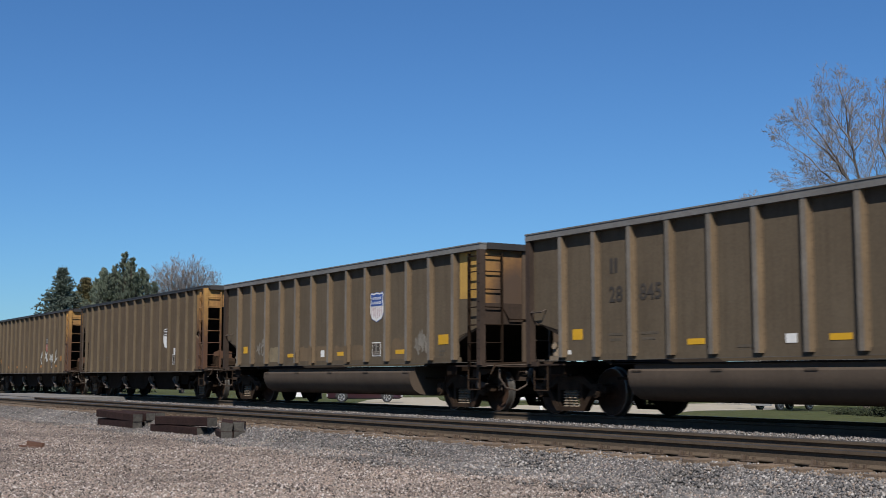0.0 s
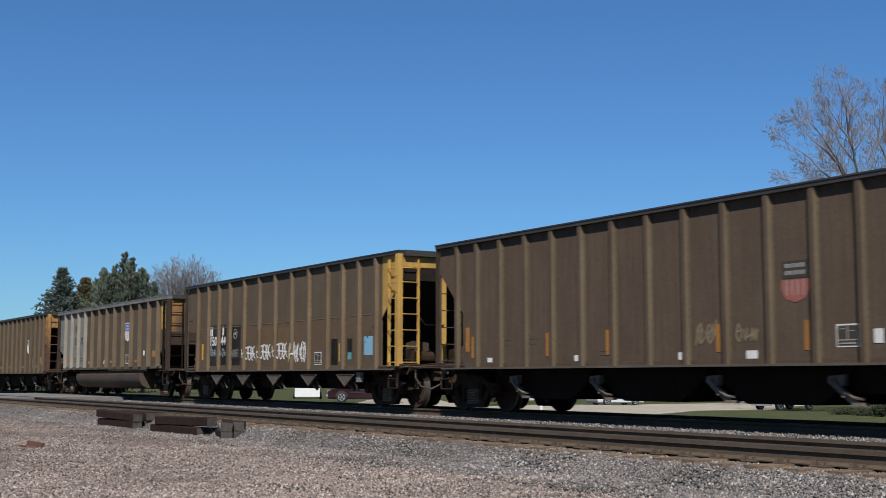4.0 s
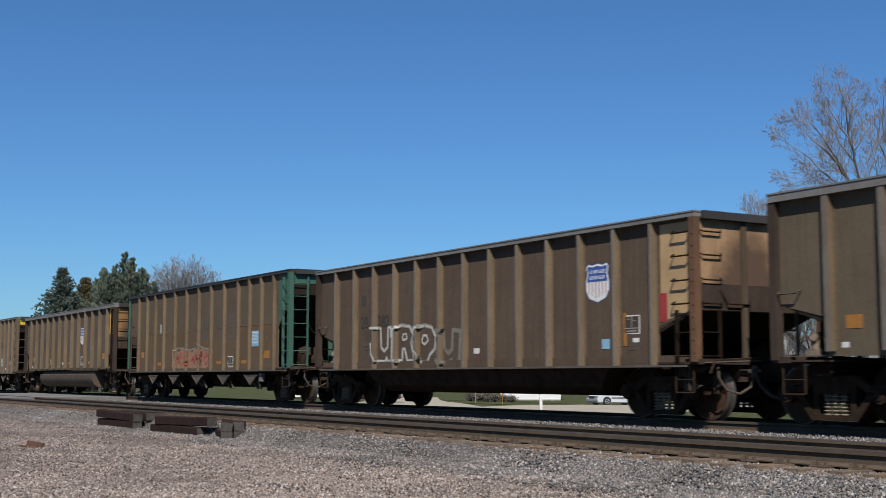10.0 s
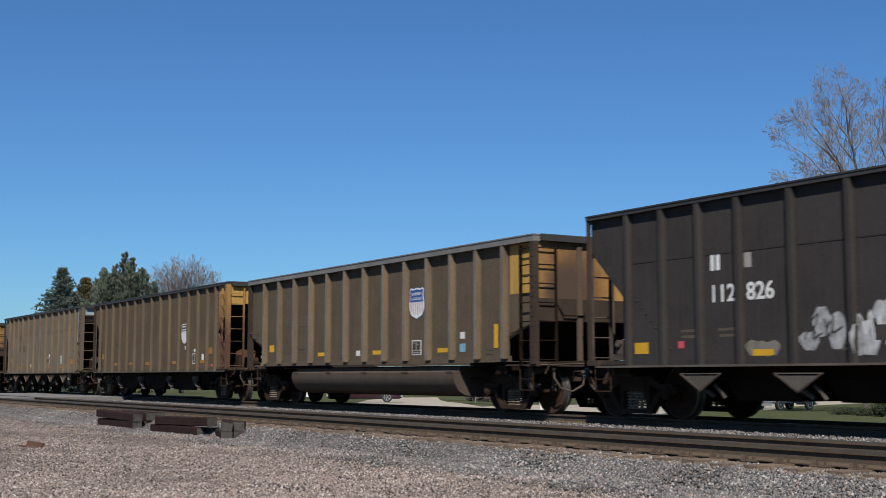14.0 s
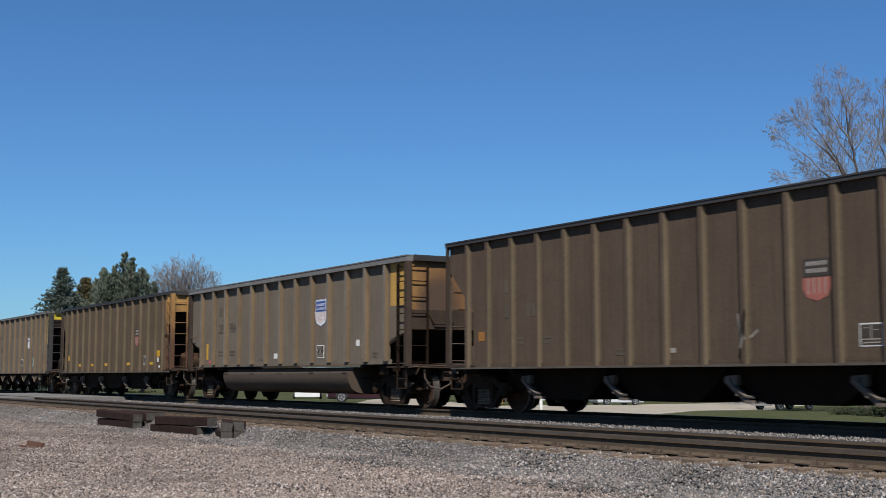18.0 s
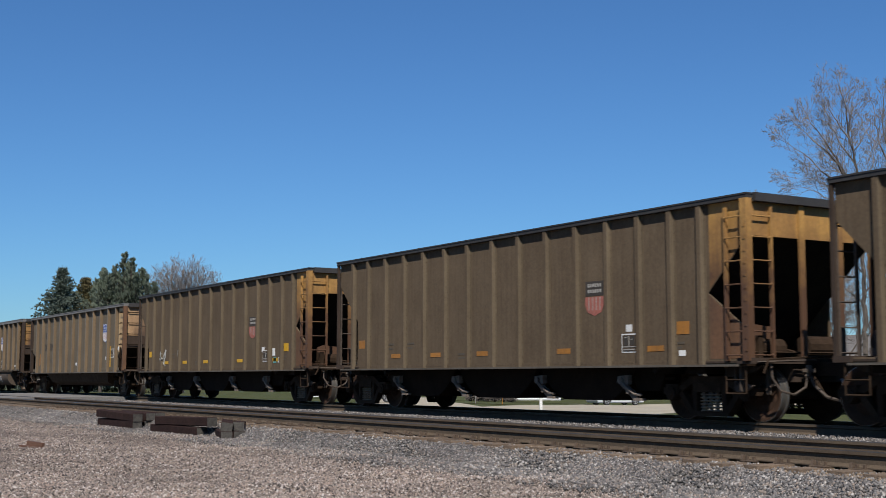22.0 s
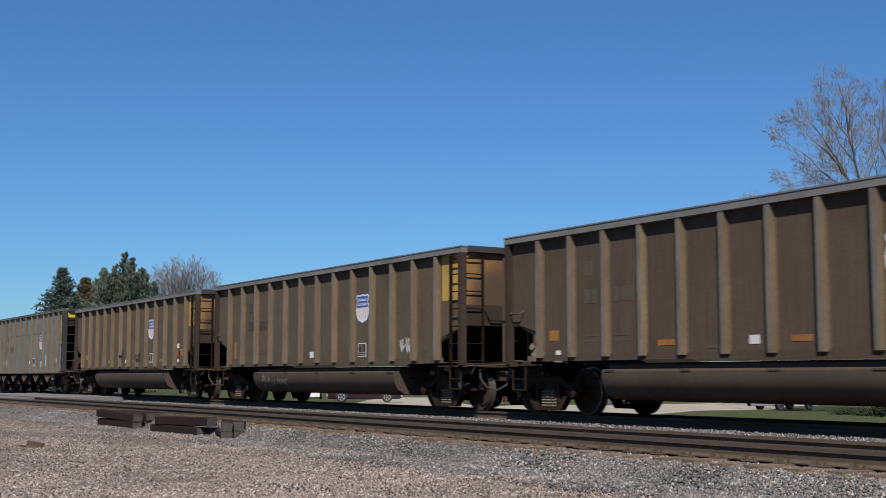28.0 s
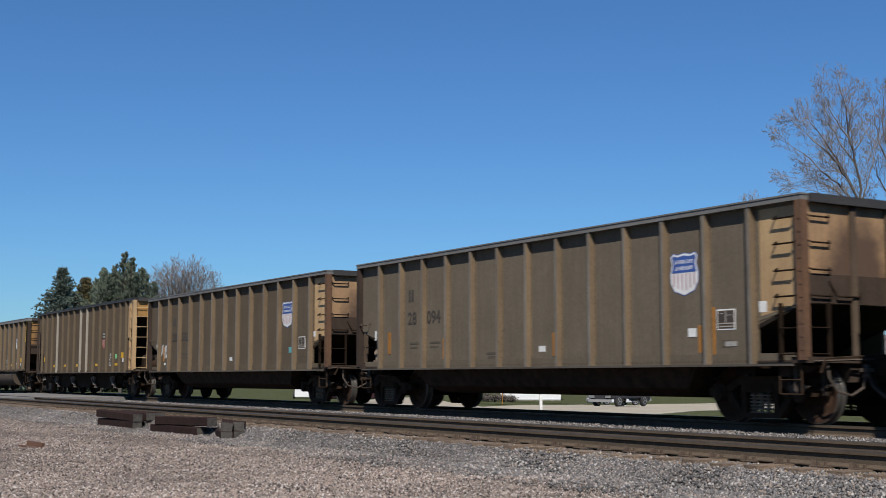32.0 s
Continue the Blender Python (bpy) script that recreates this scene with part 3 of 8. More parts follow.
def brake_mesh(bm):
    """Brake cylinder, reservoir and pipes on the end platform."""
    tube(bm, (-0.85, -6.75, 1.22), (-0.35, -6.75, 1.22), 0.16, 12)
    tube(bm, (0.25, -6.7, 1.25), (0.95, -6.7, 1.25), 0.19, 12)
    box(bm, -1.05, -0.95, -6.95, -6.6, 1.0, 1.42)
    rod(bm, [(-0.35, -6.75, 1.22), (0.1, -6.9, 1.12), (0.25, -6.8, 1.2)], 0.02, 5)
    rod(bm, [(-1.3, -6.9, 1.15), (1.3, -6.9, 1.15)], 0.017, 5)


def rigging(car, f, g):
    """Levers, hangers and hoses that hang at a car's end."""
    for x, y, z0, z1, w in ((-1.36, -6.86, 0.50, 0.95, 0.03), (-1.22, -6.60, 0.58, 0.95, 0.025), (-0.92, -7.02, 0.46, 0.92, 0.035), (-0.70, -6.78, 0.40, 0.90, 0.025)):
        part("hanger", f"hanger{x}{g}", f(lambda bm: box(bm, x - w, x + w, y - w * 0.7, y + w * 0.7, z0, z1)), M_RIGGING, car)
    part("brake_lever", "blever" + g, f(lambda bm: slab(bm, [(-7.06, 0.60), (-6.78, 0.66), (-6.62, 0.58), (-6.66, 0.50), (-6.90, 0.52)], "x", -1.30, -1.25)), M_RIGGING, car)
    part("brake_pipe", "bpipe" + g, f(lambda bm: rod(bm, [(-1.1, -7.25, 0.98), (-1.12, -7.30, 0.72), (-1.0, -7.36, 0.52), (-0.75, -7.40, 0.46), (-0.50, -7.42, 0.58), (-0.42, -7.40, 0.78)], 0.02, 6)), M_RIGGING, car)
    part("air_hose", "ahose" + g, f(lambda bm: rod(bm, [(-0.36, -7.36, 0.86), (-0.38, -7.50, 0.60), (-0.34, -7.72, 0.42), (-0.24, -7.95, 0.36), (-0.16, -8.08, 0.42)], 0.027, 6)), M_RIGGING, car)
    part("angle_cock", "acock" + g, f(lambda bm: (tube(bm, (-0.42, -7.40, 0.74), (-0.34, -7.36, 0.92), 0.05, 8), box(bm, -0.47, -0.30, -7.46, -7.34, 0.82, 0.88))), M_LATCH, car)
    part("push_rod", "prod" + g, f(lambda bm: rod(bm, [(-0.88, -7.12, 0.62), (-0.80, -6.55, 0.50), (-0.80, -5.95, 0.44)], 0.024, 5)), M_RIGGING, car)
    part("brake_beam", "bbeam" + g, f(lambda bm: (box(bm, -0.85, 0.85, -6.20, -6.13, 0.32, 0.40), slab(bm, [(-6.22, 0.26), (-6.14, 0.22), (-6.10, 0.50), (-6.18, 0.56)], "x", -0.84, -0.68))), M_RIGGING, car)
    part("uncoupling_rod", "urod" + g, f(lambda bm: rod(bm, [(-1.45, -7.30, 0.98), (-0.2, -7.38, 1.02)], 0.016, 5)), M_RIGGING, car)


def handbrake_mesh(bm):
    rod(bm, [(-0.9, -7.22, 1.05), (-0.9, -7.22, 2.3)], 0.02, 5)
    box(bm, -1.05, -0.75, -7.3, -7.22, 2.25, 2.6)
    n, r = 14, 0.26
    pts = [(-0.9 + r * math.cos(2 * math.pi * i / n), -7.36, 2.42 + r * math.sin(2 * math.pi * i / n)) for i in range(n + 1)]
    rod(bm, pts, 0.015, 5)
    for i in range(0, n, 4):
        rod(bm, [(-0.9, -7.34, 2.42), pts[i]], 0.012, 4)


def underline_mesh(bm):
    box(bm, -0.22, 0.22, -7.0, 7.0, 0.70, 1.0)
    for y in (-TRUCK_TAIL, TRUCK_LEAD):
        box(bm, -1.4, 1.4, y - 0.22, y + 0.22, 0.80, 1.0)
    rod(bm, [(-1.1, -5.0, 0.72), (-1.1, 5.0, 0.72)], 0.025, 5)


TUB_FACE = [(-1.25, 0.35), (-1.42, 0.45), (-1.51, 0.60), (-1.54, 0.74), (-1.53, 0.85), (-1.50, 0.885)]      # the bulge of a tub, across and up


def tub_half(bm):
    """One trough of a bathtub floor, outer side bulging."""
    prof = [(-1.38, 0.97), (-1.38, 0.89)] + TUB_FACE[::-1] + [(-0.95, 0.31), (-0.30, 0.31), (-0.26, 0.97)]
    slab(bm, prof, "y", -4.2, 4.2)
    for y in (3.97, 1.97, -0.03, -2.03, -4.0):
        box(bm, -1.546, -1.40, y - 0.13, y + 0.13, 0.842, 0.872)


def shallow_half(bm):
    prof = [(-1.42, 0.93), (-1.25, 0.55), (-0.95, 0.40), (-0.30, 0.38), (-0.26, 0.93)]
    va = [bm.verts.new((x, -4.75 + (0.93 - z) * 1.1, z)) for x, z in prof]
    vb = [bm.verts.new((x, 4.75 - (0.93 - z) * 1.1, z)) for x, z in prof]
    bm.faces.new(va[::-1]), bm.faces.new(vb)
    for i in range(5):
        bm.faces.new((va[i], va[(i + 1) % 5], vb[(i + 1) % 5], vb[i]))
    for y in (-3.0, -1.0, 1.0, 3.0):
        box(bm, -1.44, -1.40, y - 0.12, y + 0.12, 0.86, 0.93)


def end_slope(bm, kind):
    if kind in ("gondola", "tub"):
        slab(bm, [(-7.16, 1.86), (-7.10, 1.90), (-4.70, 1.02), (-4.76, 0.96)], "x", -1.46, 1.46)
    else:
        slab(bm, [(-7.20, 3.05), (-7.14, 3.10), (-4.80, 0.86), (-4.88, 0.80)], "x", -1.46, 1.46)
        if kind == "gate":
            box(bm, -1.46, 1.46, -7.20, -7.175, 3.04, 3.37)


def bay_mesh(y):
    """A discharge bay under a hopper: a wedge with door frame and latch."""
    def build(bm):
        half = [(1.50, 0.98), (1.34, 0.72), (1.10, 0.52), (0.90, 0.39), (0.72, 0.31)]
        slab(bm, [(y - a, z) for a, z in half] + [(y + a, z) for a, z in half[::-1]], "x", -1.2, 1.2)
    return build


def bay_latch(bm):
    """Hinge, lever and hook that hold the door of a discharge bay."""
    slab(bm, [(-0.10, 0.78), (0.18, 0.76), (0.20, 0.66), (0.02, 0.56), (-0.10, 0.62)], "x", -1.32, -1.22)
    slab(bm, [(0.06, 0.66), (0.14, 0.60), (-0.22, 0.34), (-0.36, 0.34), (-0.34, 0.40)], "x", -1.30, -1.25)
    rod(bm, [(-1.34, 0.10, 0.70), (-1.36, -0.08, 0.56), (-1.34, -0.30, 0.44), (-1.30, -0.46, 0.42)], 0.026, 6)
    box(bm, -1.34, -1.2, -0.46, -0.26, 0.32, 0.37)
    tube(bm, (-1.36, 0.08, 0.68), (-1.1, 0.08, 0.68), 0.065, 10)
    tube(bm, (-1.35, -0.12, 0.48), (-1.2, -0.12, 0.48), 0.045, 8)


def gate_mesh(bm):
    """A triangular gate frame that hangs below the sill."""
    slab(bm, [(-0.40, 0.775), (0.40, 0.775), (0.05, 0.545), (-0.05, 0.545)], "x", -1.55, -1.50)
    for p, q in (((-0.47, 0.80), (0.0, 0.515)), ((0.47, 0.80), (0.0, 0.515))):
        tube(bm, (-1.555, *p), (-1.555, *q), 0.022, 4, slot=1)
    rod(bm, [(-1.555, -0.47, 0.80), (-1.555, 0.47, 0.80)], 0.014, 4)
    rod(bm, [(-1.38, -0.16, 0.62), (-1.36, -0.30, 0.50), (-1.34, -0.36, 0.40)], 0.03, 5)
    rod(bm, [(-1.38, 0.08, 0.55), (-1.34, -0.12, 0.42)], 0.04, 5)


def ladder_parts(car, kind, mat, tag, turned):
    """Rungs and stiles at a body's corner, on its side and on its end."""
    f = flip_y if turned else (lambda b: b)
    tag = tag + str(turned)
    zt = TOPS[kind] - 0.19
    sw = 0.018 if kind in ("gondola", "tub") else 0.024
    if kind == "tub":
        # loose grab irons instead of ladders
        for z in (3.22, 2.82, 2.40, 2.0):
            part("grab_iron", f"grab_s{z}{tag}", f(lambda bm: rod(bm, [(SHEET - 0.01, -6.65, z + 0.03), (-1.57, -6.65, z - 0.02), (-1.57, -7.05, z - 0.02), (SHEET - 0.01, -7.1, z + 0.03)], 0.015, 5)), M_UNDER, car)
            part("grab_iron", f"grab_e{z}{tag}", f(lambda bm: rod(bm, [(-1.45, -7.2, z + 0.03), (-1.40, -7.27, z - 0.02), (-0.98, -7.27, z - 0.02), (-0.93, -7.2, z + 0.03)], 0.015, 5)), M_UNDER, car)
        stile_top = 1.88
    else:
        stile_top = zt
    part("ladder_stile", f"stile_s{kind}{tag}", f(lambda bm: box(bm, -1.565, -1.50, -6.74 - sw, -6.74 + sw, 1.0, stile_top)), mat, car)
    part("ladder_stile", f"stile_e{kind}{tag}", f(lambda bm: box(bm, -1.02 - sw, -1.02 + sw, -7.27, -7.21, 1.0, stile_top)), mat, car)
    zs = [1.12, 1.52] if kind == "tub" else [1.12, 1.50, 1.88, 2.26, 2.64, 3.02, 3.36]
    for z in zs:
        part("rung", f"rung_s{z}{tag}", f(lambda bm: rod(bm, [(-1.53, -6.72, z), (-1.585, -6.78, z - 0.03), (-1.585, -7.10, z - 0.03), (-1.54, -7.17, z)], 0.014, 5)), mat, car)
        part("rung", f"rung_e{z}{tag}", f(lambda bm: rod(bm, [(-1.50, -7.22, z), (-1.45, -7.28, z - 0.03), (-1.08, -7.28, z - 0.03), (-1.03, -7.24, z)], 0.014, 5)), mat, car)
    if kind != "bay":
        part("grab_iron", f"long_grab{tag}", f(lambda bm: rod(bm, [(-0.98, -7.22, 2.22), (-0.85, -7.28, 1.98), (-0.35, -7.28, 1.98), (-0.28, -7.22, 2.05)], 0.015, 5)), M_UNDER, car)


def emblem_mesh(bm):
    """A shield: field, band and stripes."""
    out = [(-0.33, 0.30), (-0.26, 0.36), (-0.16, 0.33), (0.0, 0.36), (0.16, 0.33), (0.26, 0.36), (0.33, 0.30), (0.29, 0.18), (0.34, 0.02),
           (0.33, -0.14), (0.24, -0.28), (0.08, -0.33), (0.0, -0.36), (-0.08, -0.33), (-0.24, -0.28), (-0.33, -0.14), (-0.34, 0.02), (-0.29, 0.18)]
    slab(bm, [(y * 1.04, z * 1.04) for y, z in out], "x", 0.0, -0.004, 1)
    slab(bm, out, "x", -0.004, -0.006, 0)
    slab(bm, [(-0.295, 0.295), (-0.25, 0.325), (-0.15, 0.30), (0.0, 0.325), (0.15, 0.30), (0.25, 0.325), (0.295, 0.295), (0.26, 0.18), (0.305, 0.03), (-0.305, 0.03), (-0.26, 0.18)], "x", -0.006, -0.010, 1)
    for i in range(6):
        y = -0.25 + 0.10 * i
        slab(bm, [(y - 0.015, 0.015), (y + 0.015, 0.015), (y + 0.013, -0.29 + abs(y) * 0.35), (y - 0.013, -0.29 + abs(y) * 0.35)], "x", -0.006, -0.009, 2)
    for z in (0.215, 0.105):
        for i in range(6):
            y = -0.215 + 0.075 * i
            box(bm, -0.013, -0.010, y + 0.004, y + 0.046, z - 0.032, z + 0.032, 0)
            box(bm, -0.015, -0.013, y + 0.018, y + 0.032, z - (0.012 if i % 2 else 0.032), z + (0.032 if i % 3 else 0.010), 1)


def faded_emblem_mesh(bm):
    slab(bm, [(-0.27, 0.03), (0.27, 0.03), (0.28, -0.12), (0.20, -0.26), (0.0, -0.33), (-0.20, -0.26), (-0.28, -0.12)], "x", 0.0, -0.006, 2)
    slab(bm, [(-0.27, 0.32), (0.27, 0.32), (0.26, 0.18), (0.27, 0.05), (-0.27, 0.05), (-0.26, 0.18)], "x", 0.0, -0.005, 1)
    for i in range(4):
        y = -0.165 + 0.11 * i
        slab(bm, [(y - 0.010, 0.02), (y + 0.010, 0.02), (y + 0.008, -0.22), (y - 0.008, -0.22)], "x", -0.006, -0.009, 0)
    for z in (0.245, 0.135):
        for i in range(6):
            y = -0.20 + 0.07 * i
            box(bm, -0.009, -0.005, y, y + 0.048, z - 0.032, z + 0.032, 0)


def blank_emblem_mesh(bm, size):
    out = [(-0.30, 0.30), (0.0, 0.33), (0.30, 0.30), (0.27, 0.18), (0.31, 0.02), (0.30, -0.14), (0.20, -0.28), (0.0, -0.35), (-0.20, -0.28), (-0.30, -0.14), (-0.31, 0.02), (-0.27, 0.18)]
    slab(bm, out, "x", 0.0, -0.006, 0)
    slab(bm, [(-0.265, 0.27), (0.0, 0.30), (0.265, 0.27), (0.235, 0.17), (0.26, 0.07), (-0.26, 0.07), (-0.235, 0.17)], "x", -0.006, -0.010, 1)
    for z in (0.225, 0.125):
        for i in range(6):
            y = -0.19 + 0.065 * i
            box(bm, -0.013, -0.010, y, y + 0.042, z - 0.025, z + 0.025, 0)
    for v in bm.verts:
        v.co.y, v.co.z = v.co.y * size, v.co.z * size


def plate(car, name, y, z, w, h, mat, label=""):
    d = 0.003 if mat is M_PANEL else 0.006
    part(name, f"plate{w:.2f}{h:.2f}{d}", lambda bm: box(bm, -d, 0, -w / 2, w / 2, -h / 2, h / 2), mat, car, label, at=pose(SHEET, y, z))


def ruled_plate(car, name, y, z, w, h, mat, ink, label=""):
    """A placard with unreadable lines on it."""
    def build(bm):
        box(bm, -0.009, -0.006, -w * 0.44, w * 0.44, h * 0.36, h * 0.42, 1)
        for i in range(8):
            zz = h * (0.29 - 0.092 * i)
            box(bm, -0.010, -0.006, -w * (0.42 - 0.11 * (i * 5 % 3)), w * 0.42, zz - h * 0.017, zz + h * 0.017, 1)
    board = part(name, f"board{w:.2f}{h:.2f}", lambda bm: box(bm, -0.006, 0, -w / 2, w / 2, -h / 2, h / 2), mat, car, label, at=pose(SHEET, y, z))
    tagged(part("print", f"ruled{w:.2f}{h:.2f}", build, [mat, ink], board), kind="stuff")


def stencil_box(car, y, z, w=0.42, h=0.34):
    """A framed block of small stencilled panels."""
    def build(bm):
        box(bm, -0.005, 0, -w / 2, w / 2, -h / 2, h / 2, 0)
        box(bm, -0.009, -0.005, -w / 2 + 0.022, w / 2 - 0.022, -h / 2 + 0.022, h / 2 - 0.022, 1)
        for y0, z0, ww, hh, slot in ((0.085, 0.045, 0.125, 0.17, 3), (-0.085, 0.045, 0.125, 0.17, 3), (0.0, 0.04, 0.016, 0.19, 2), (0.0, -0.065, 0.37, 0.018, 2), (0.0, -0.115, 0.30, 0.022, 2), (0.09, 0.10, 0.07, 0.014, 2), (-0.08, 0.07, 0.08, 0.012, 2)):
            box(bm, -0.012 - 0.002 * (slot == 2), -0.009, (y0 - ww / 2) * w / 0.42, (y0 + ww / 2) * w / 0.42, (z0 - hh / 2) * h / 0.34, (z0 + hh / 2) * h / 0.34, slot)
    part("stencil_panel", f"stencil{w}{h}", build, [M_WHITE, M_DARKBROWN, M_EMGREY, M_LETTER], car, "white-framed stencil panel", at=pose(SHEET, y, z))


def text_mesh(body, size, mat):
    key = ("text", body, size, mat.name)
    if key not in MESHES:
        cu = bpy.data.curves.new("letters", "FONT")
        cu.body, cu.size, cu.extrude, cu.offset = body, size, 0.003, 0.018 * size
        cu.resolution_u = 3
        tmp = bpy.data.objects.new("letters", cu)
        scene.collection.objects.link(tmp)
        me = bpy.data.meshes.new_from_object(tmp.evaluated_get(bpy.context.evaluated_depsgraph_get()))
        bpy.data.objects.remove(tmp)
        me.materials.clear()
        me.materials.append(mat)
        MESHES[key] = me
    return MESHES[key]


READ = Matrix(((0, 0, -1, 0), (-1, 0, 0, 0), (0, 1, 0, 0), (0, 0, 0, 1)))   # letters on the side that faces -x read along -y


def letters(car, name, body, y, z, size, mat):
    ob = new(name, text_mesh(body, size, mat))
    ob.parent = car
    ob.matrix_basis = Matrix.Translation((SHEET - 0.005, y, z)) @ READ
    return ob


def strokes(bm, kind, lines, width):
    """Sprayed lines that follow the sheet and step over the ribs."""
    ribs, wide = RIBS[kind], 0.09 if kind in ("gondola", "tub") else 0.062
    for line in lines:
        dense = []
        for p, q in zip(line, line[1:]):
            n = max(1, int(math.dist(p, q) / 0.05))
            dense += [(p[0] + (q[0] - p[0]) * i / n, p[1] + (q[1] - p[1]) * i / n) for i in range(n)]
        dense.append(line[-1])
        dense = [p for p, q in zip(dense, dense[1:]) if math.dist(p, q) > 1e-4] + [dense[-1]]
        last = len(dense) - 1
        sides = []
        for i, (y, z) in enumerate(dense):
            (ya, za), (yb, zb) = dense[max(0, i - 1)], dense[min(last, i + 1)]
            k = math.hypot(yb - ya, zb - za) or 1
            dy, dz = (yb - ya) / k, (zb - za) / k
            end = width * 0.3 * ((i == last) - (i == 0))
            ny, nz = -dz * width / 2, dy * width / 2
            sides.append(((y + ny + dy * end, z + nz + dz * end), (y - ny + dy * end, z - nz + dz * end)))
        edge, depth = None, None
        for i in range(last):
            d = min(abs((dense[i][0] + dense[i + 1][0]) / 2 - r) for r in ribs)
            x = FACES[kind] - 0.004 if d < wide else (SHEET - 0.018 if d < wide + 0.06 else SHEET - 0.005)
            if x != depth:
                start = [bm.verts.new((x, *c)) for c in sides[i]]
                if edge:                       # the paint goes round the rib's edge
                    bm.faces.new((edge[0], edge[1], start[1], start[0]))
                edge, depth = start, x
            ahead = [bm.verts.new((x, *c)) for c in sides[i + 1]]
            bm.faces.new((edge[0], edge[1], ahead[1], ahead[0]))
            edge = ahead


GLYPHS = [[(0, .2), (.15, .95), (.4, .3), (.6, 1), (.75, .15), (1, .8)],
          [(.1, .5), (.5, 1), (.9, .5), (.5, .05), (.1, .5), (.95, .75)],
          [(0, .8), (.3, .1), (.55, .85), (.45, .3), (1, .45)],
          [(.05, 0), (.35, .9), (.15, .45), (.7, .95), (.5, .1), (1, .2)],
          [(0, .35), (.5, .55), (1, .9), (.6, .2), (.2, .75), (.95, .05)]]


def rounded(pts):
    """A line through the points without corners."""
    fine = []
    for j in range(len(pts) - 1):
        p0, p1, p2, p3 = pts[max(0, j - 1)], pts[j], pts[j + 1], pts[min(len(pts) - 1, j + 2)]
        for s in (0, .25, .5, .75):
            fine.append(tuple(0.5 * (2 * p1[k] + (p2[k] - p0[k]) * s + (2 * p0[k] - 5 * p1[k] + 4 * p2[k] - p3[k]) * s * s + (3 * p1[k] - p0[k] - 3 * p2[k] + p3[k]) * s ** 3) for k in (0, 1)))
    return fine + [pts[-1]]


def scrawl(seed, y, z, w, h, n):
    """Lines of an unreadable tag of n signs, from y towards the tail of the car."""
    rnd = random.Random(seed)
    out = []
    for i in range(n):
        g = GLYPHS[rnd.randrange(len(GLYPHS))]
        ww = w / n
        sl = rnd.uniform(-0.1, 0.15)
        hh = h * rnd.uniform(0.75, 1.0)
        pts = [(y - (i + 0.05 + 0.85 * a + sl * b) * ww, z + b * hh + rnd.uniform(-0.02, 0.02)) for a, b in g]
        out.append(rounded(pts))
    return out


def graffiti(car, kind, lines, width, mat, label="sprayed graffiti", lift=0.0):
    bm = bmesh.new()
    strokes(bm, kind, lines, width)
    for v in bm.verts:
        v.co.x -= lift
    me = bpy.data.meshes.new("graffiti")
    bm.to_mesh(me)
    bm.free()
    me.materials.append(mat)
    ob = new("graffiti", me)
    ob.parent = car
    return tagged(ob, label)


def blotch(car, kind, y0, y1, low, high, mat, seed, ragged=0.16, label="patch of sprayed paint"):
    """A ragged field of sprayed paint from y0 back to y1, which steps over the ribs."""
    bm = bmesh.new()
    ribs, wide = RIBS[kind], 0.09 if kind in ("gondola", "tub") else 0.062
    n = int((y0 - y1) / 0.025)

    def edge(y):
        a = min(1.0, (y0 - y) / 0.12 + 0.25, (y - y1) / 0.12 + 0.25)
        bulge = 0.6 * noise.noise((y * 2.3, seed, 1.0)) + 0.4 * noise.noise((y * 8.0, seed, 5.0))
        foot = 0.6 * noise.noise((y * 3.1, seed, 9.0)) + 0.4 * noise.noise((y * 9.0, seed, 3.0))
        mid = (low + high) / 2
        return mid + (low + ragged * 0.4 * foot - mid) * a, mid + (high - ragged * (0.4 - bulge) - mid) * a
    for i in range(n):
        ya, yb = y0 + (y1 - y0) * i / n, y0 + (y1 - y0) * (i + 1) / n
        d = min(abs((ya + yb) / 2 - r) for r in ribs)
        x = FACES[kind] - 0.003 if d < wide else (SHEET - 0.017 if d < wide + 0.06 else SHEET - 0.0045)
        (la, ha), (lb, hb) = edge(ya), edge(yb)
        bm.faces.new([bm.verts.new(c) for c in ((x, ya, la), (x, ya, ha), (x, yb, hb), (x, yb, lb))])
    me = bpy.data.meshes.new("graffiti")
    bm.to_mesh(me)
    bm.free()
    me.materials.append(mat)
    ob = tagged(new("graffiti", me), label)
    ob.parent = car
    return ob


def fat(name, y, z, w, h):
    """The outline of one fat letter, as closed lines, from y towards the tail."""
    shapes = {"u": ([(0, 1), (.04, .25), (.2, .02), (.55, 0), (.62, .12), (.66, 0), (.95, .04), (1, .95), (.68, 1), (.66, .42), (.5, .3), (.36, .42), (.33, .98), (0, 1)],),
              "r": ([(0, .02), (.02, .9), (.3, 1), (.8, .95), (1, .72), (.88, .5), (1.06, .02), (.68, 0), (.52, .34), (.4, .34), (.38, .02), (0, .02)], [(.4, .74), (.6, .76), (.64, .62), (.4, .58), (.4, .74)]),
              "q": ([(.5, 1), (.2, .95), (0, .68), (.04, .38), (.3, .22), (.34, .02), (.62, 0), (.74, .2), (.96, .36), (1, .68), (.82, .94), (.5, 1)], [(.42, .72), (.58, .74), (.66, .6), (.52, .48), (.38, .56), (.42, .72)])}
    return [[(y - a * w, z + b * h) for a, b in line] for line in shapes[name]]


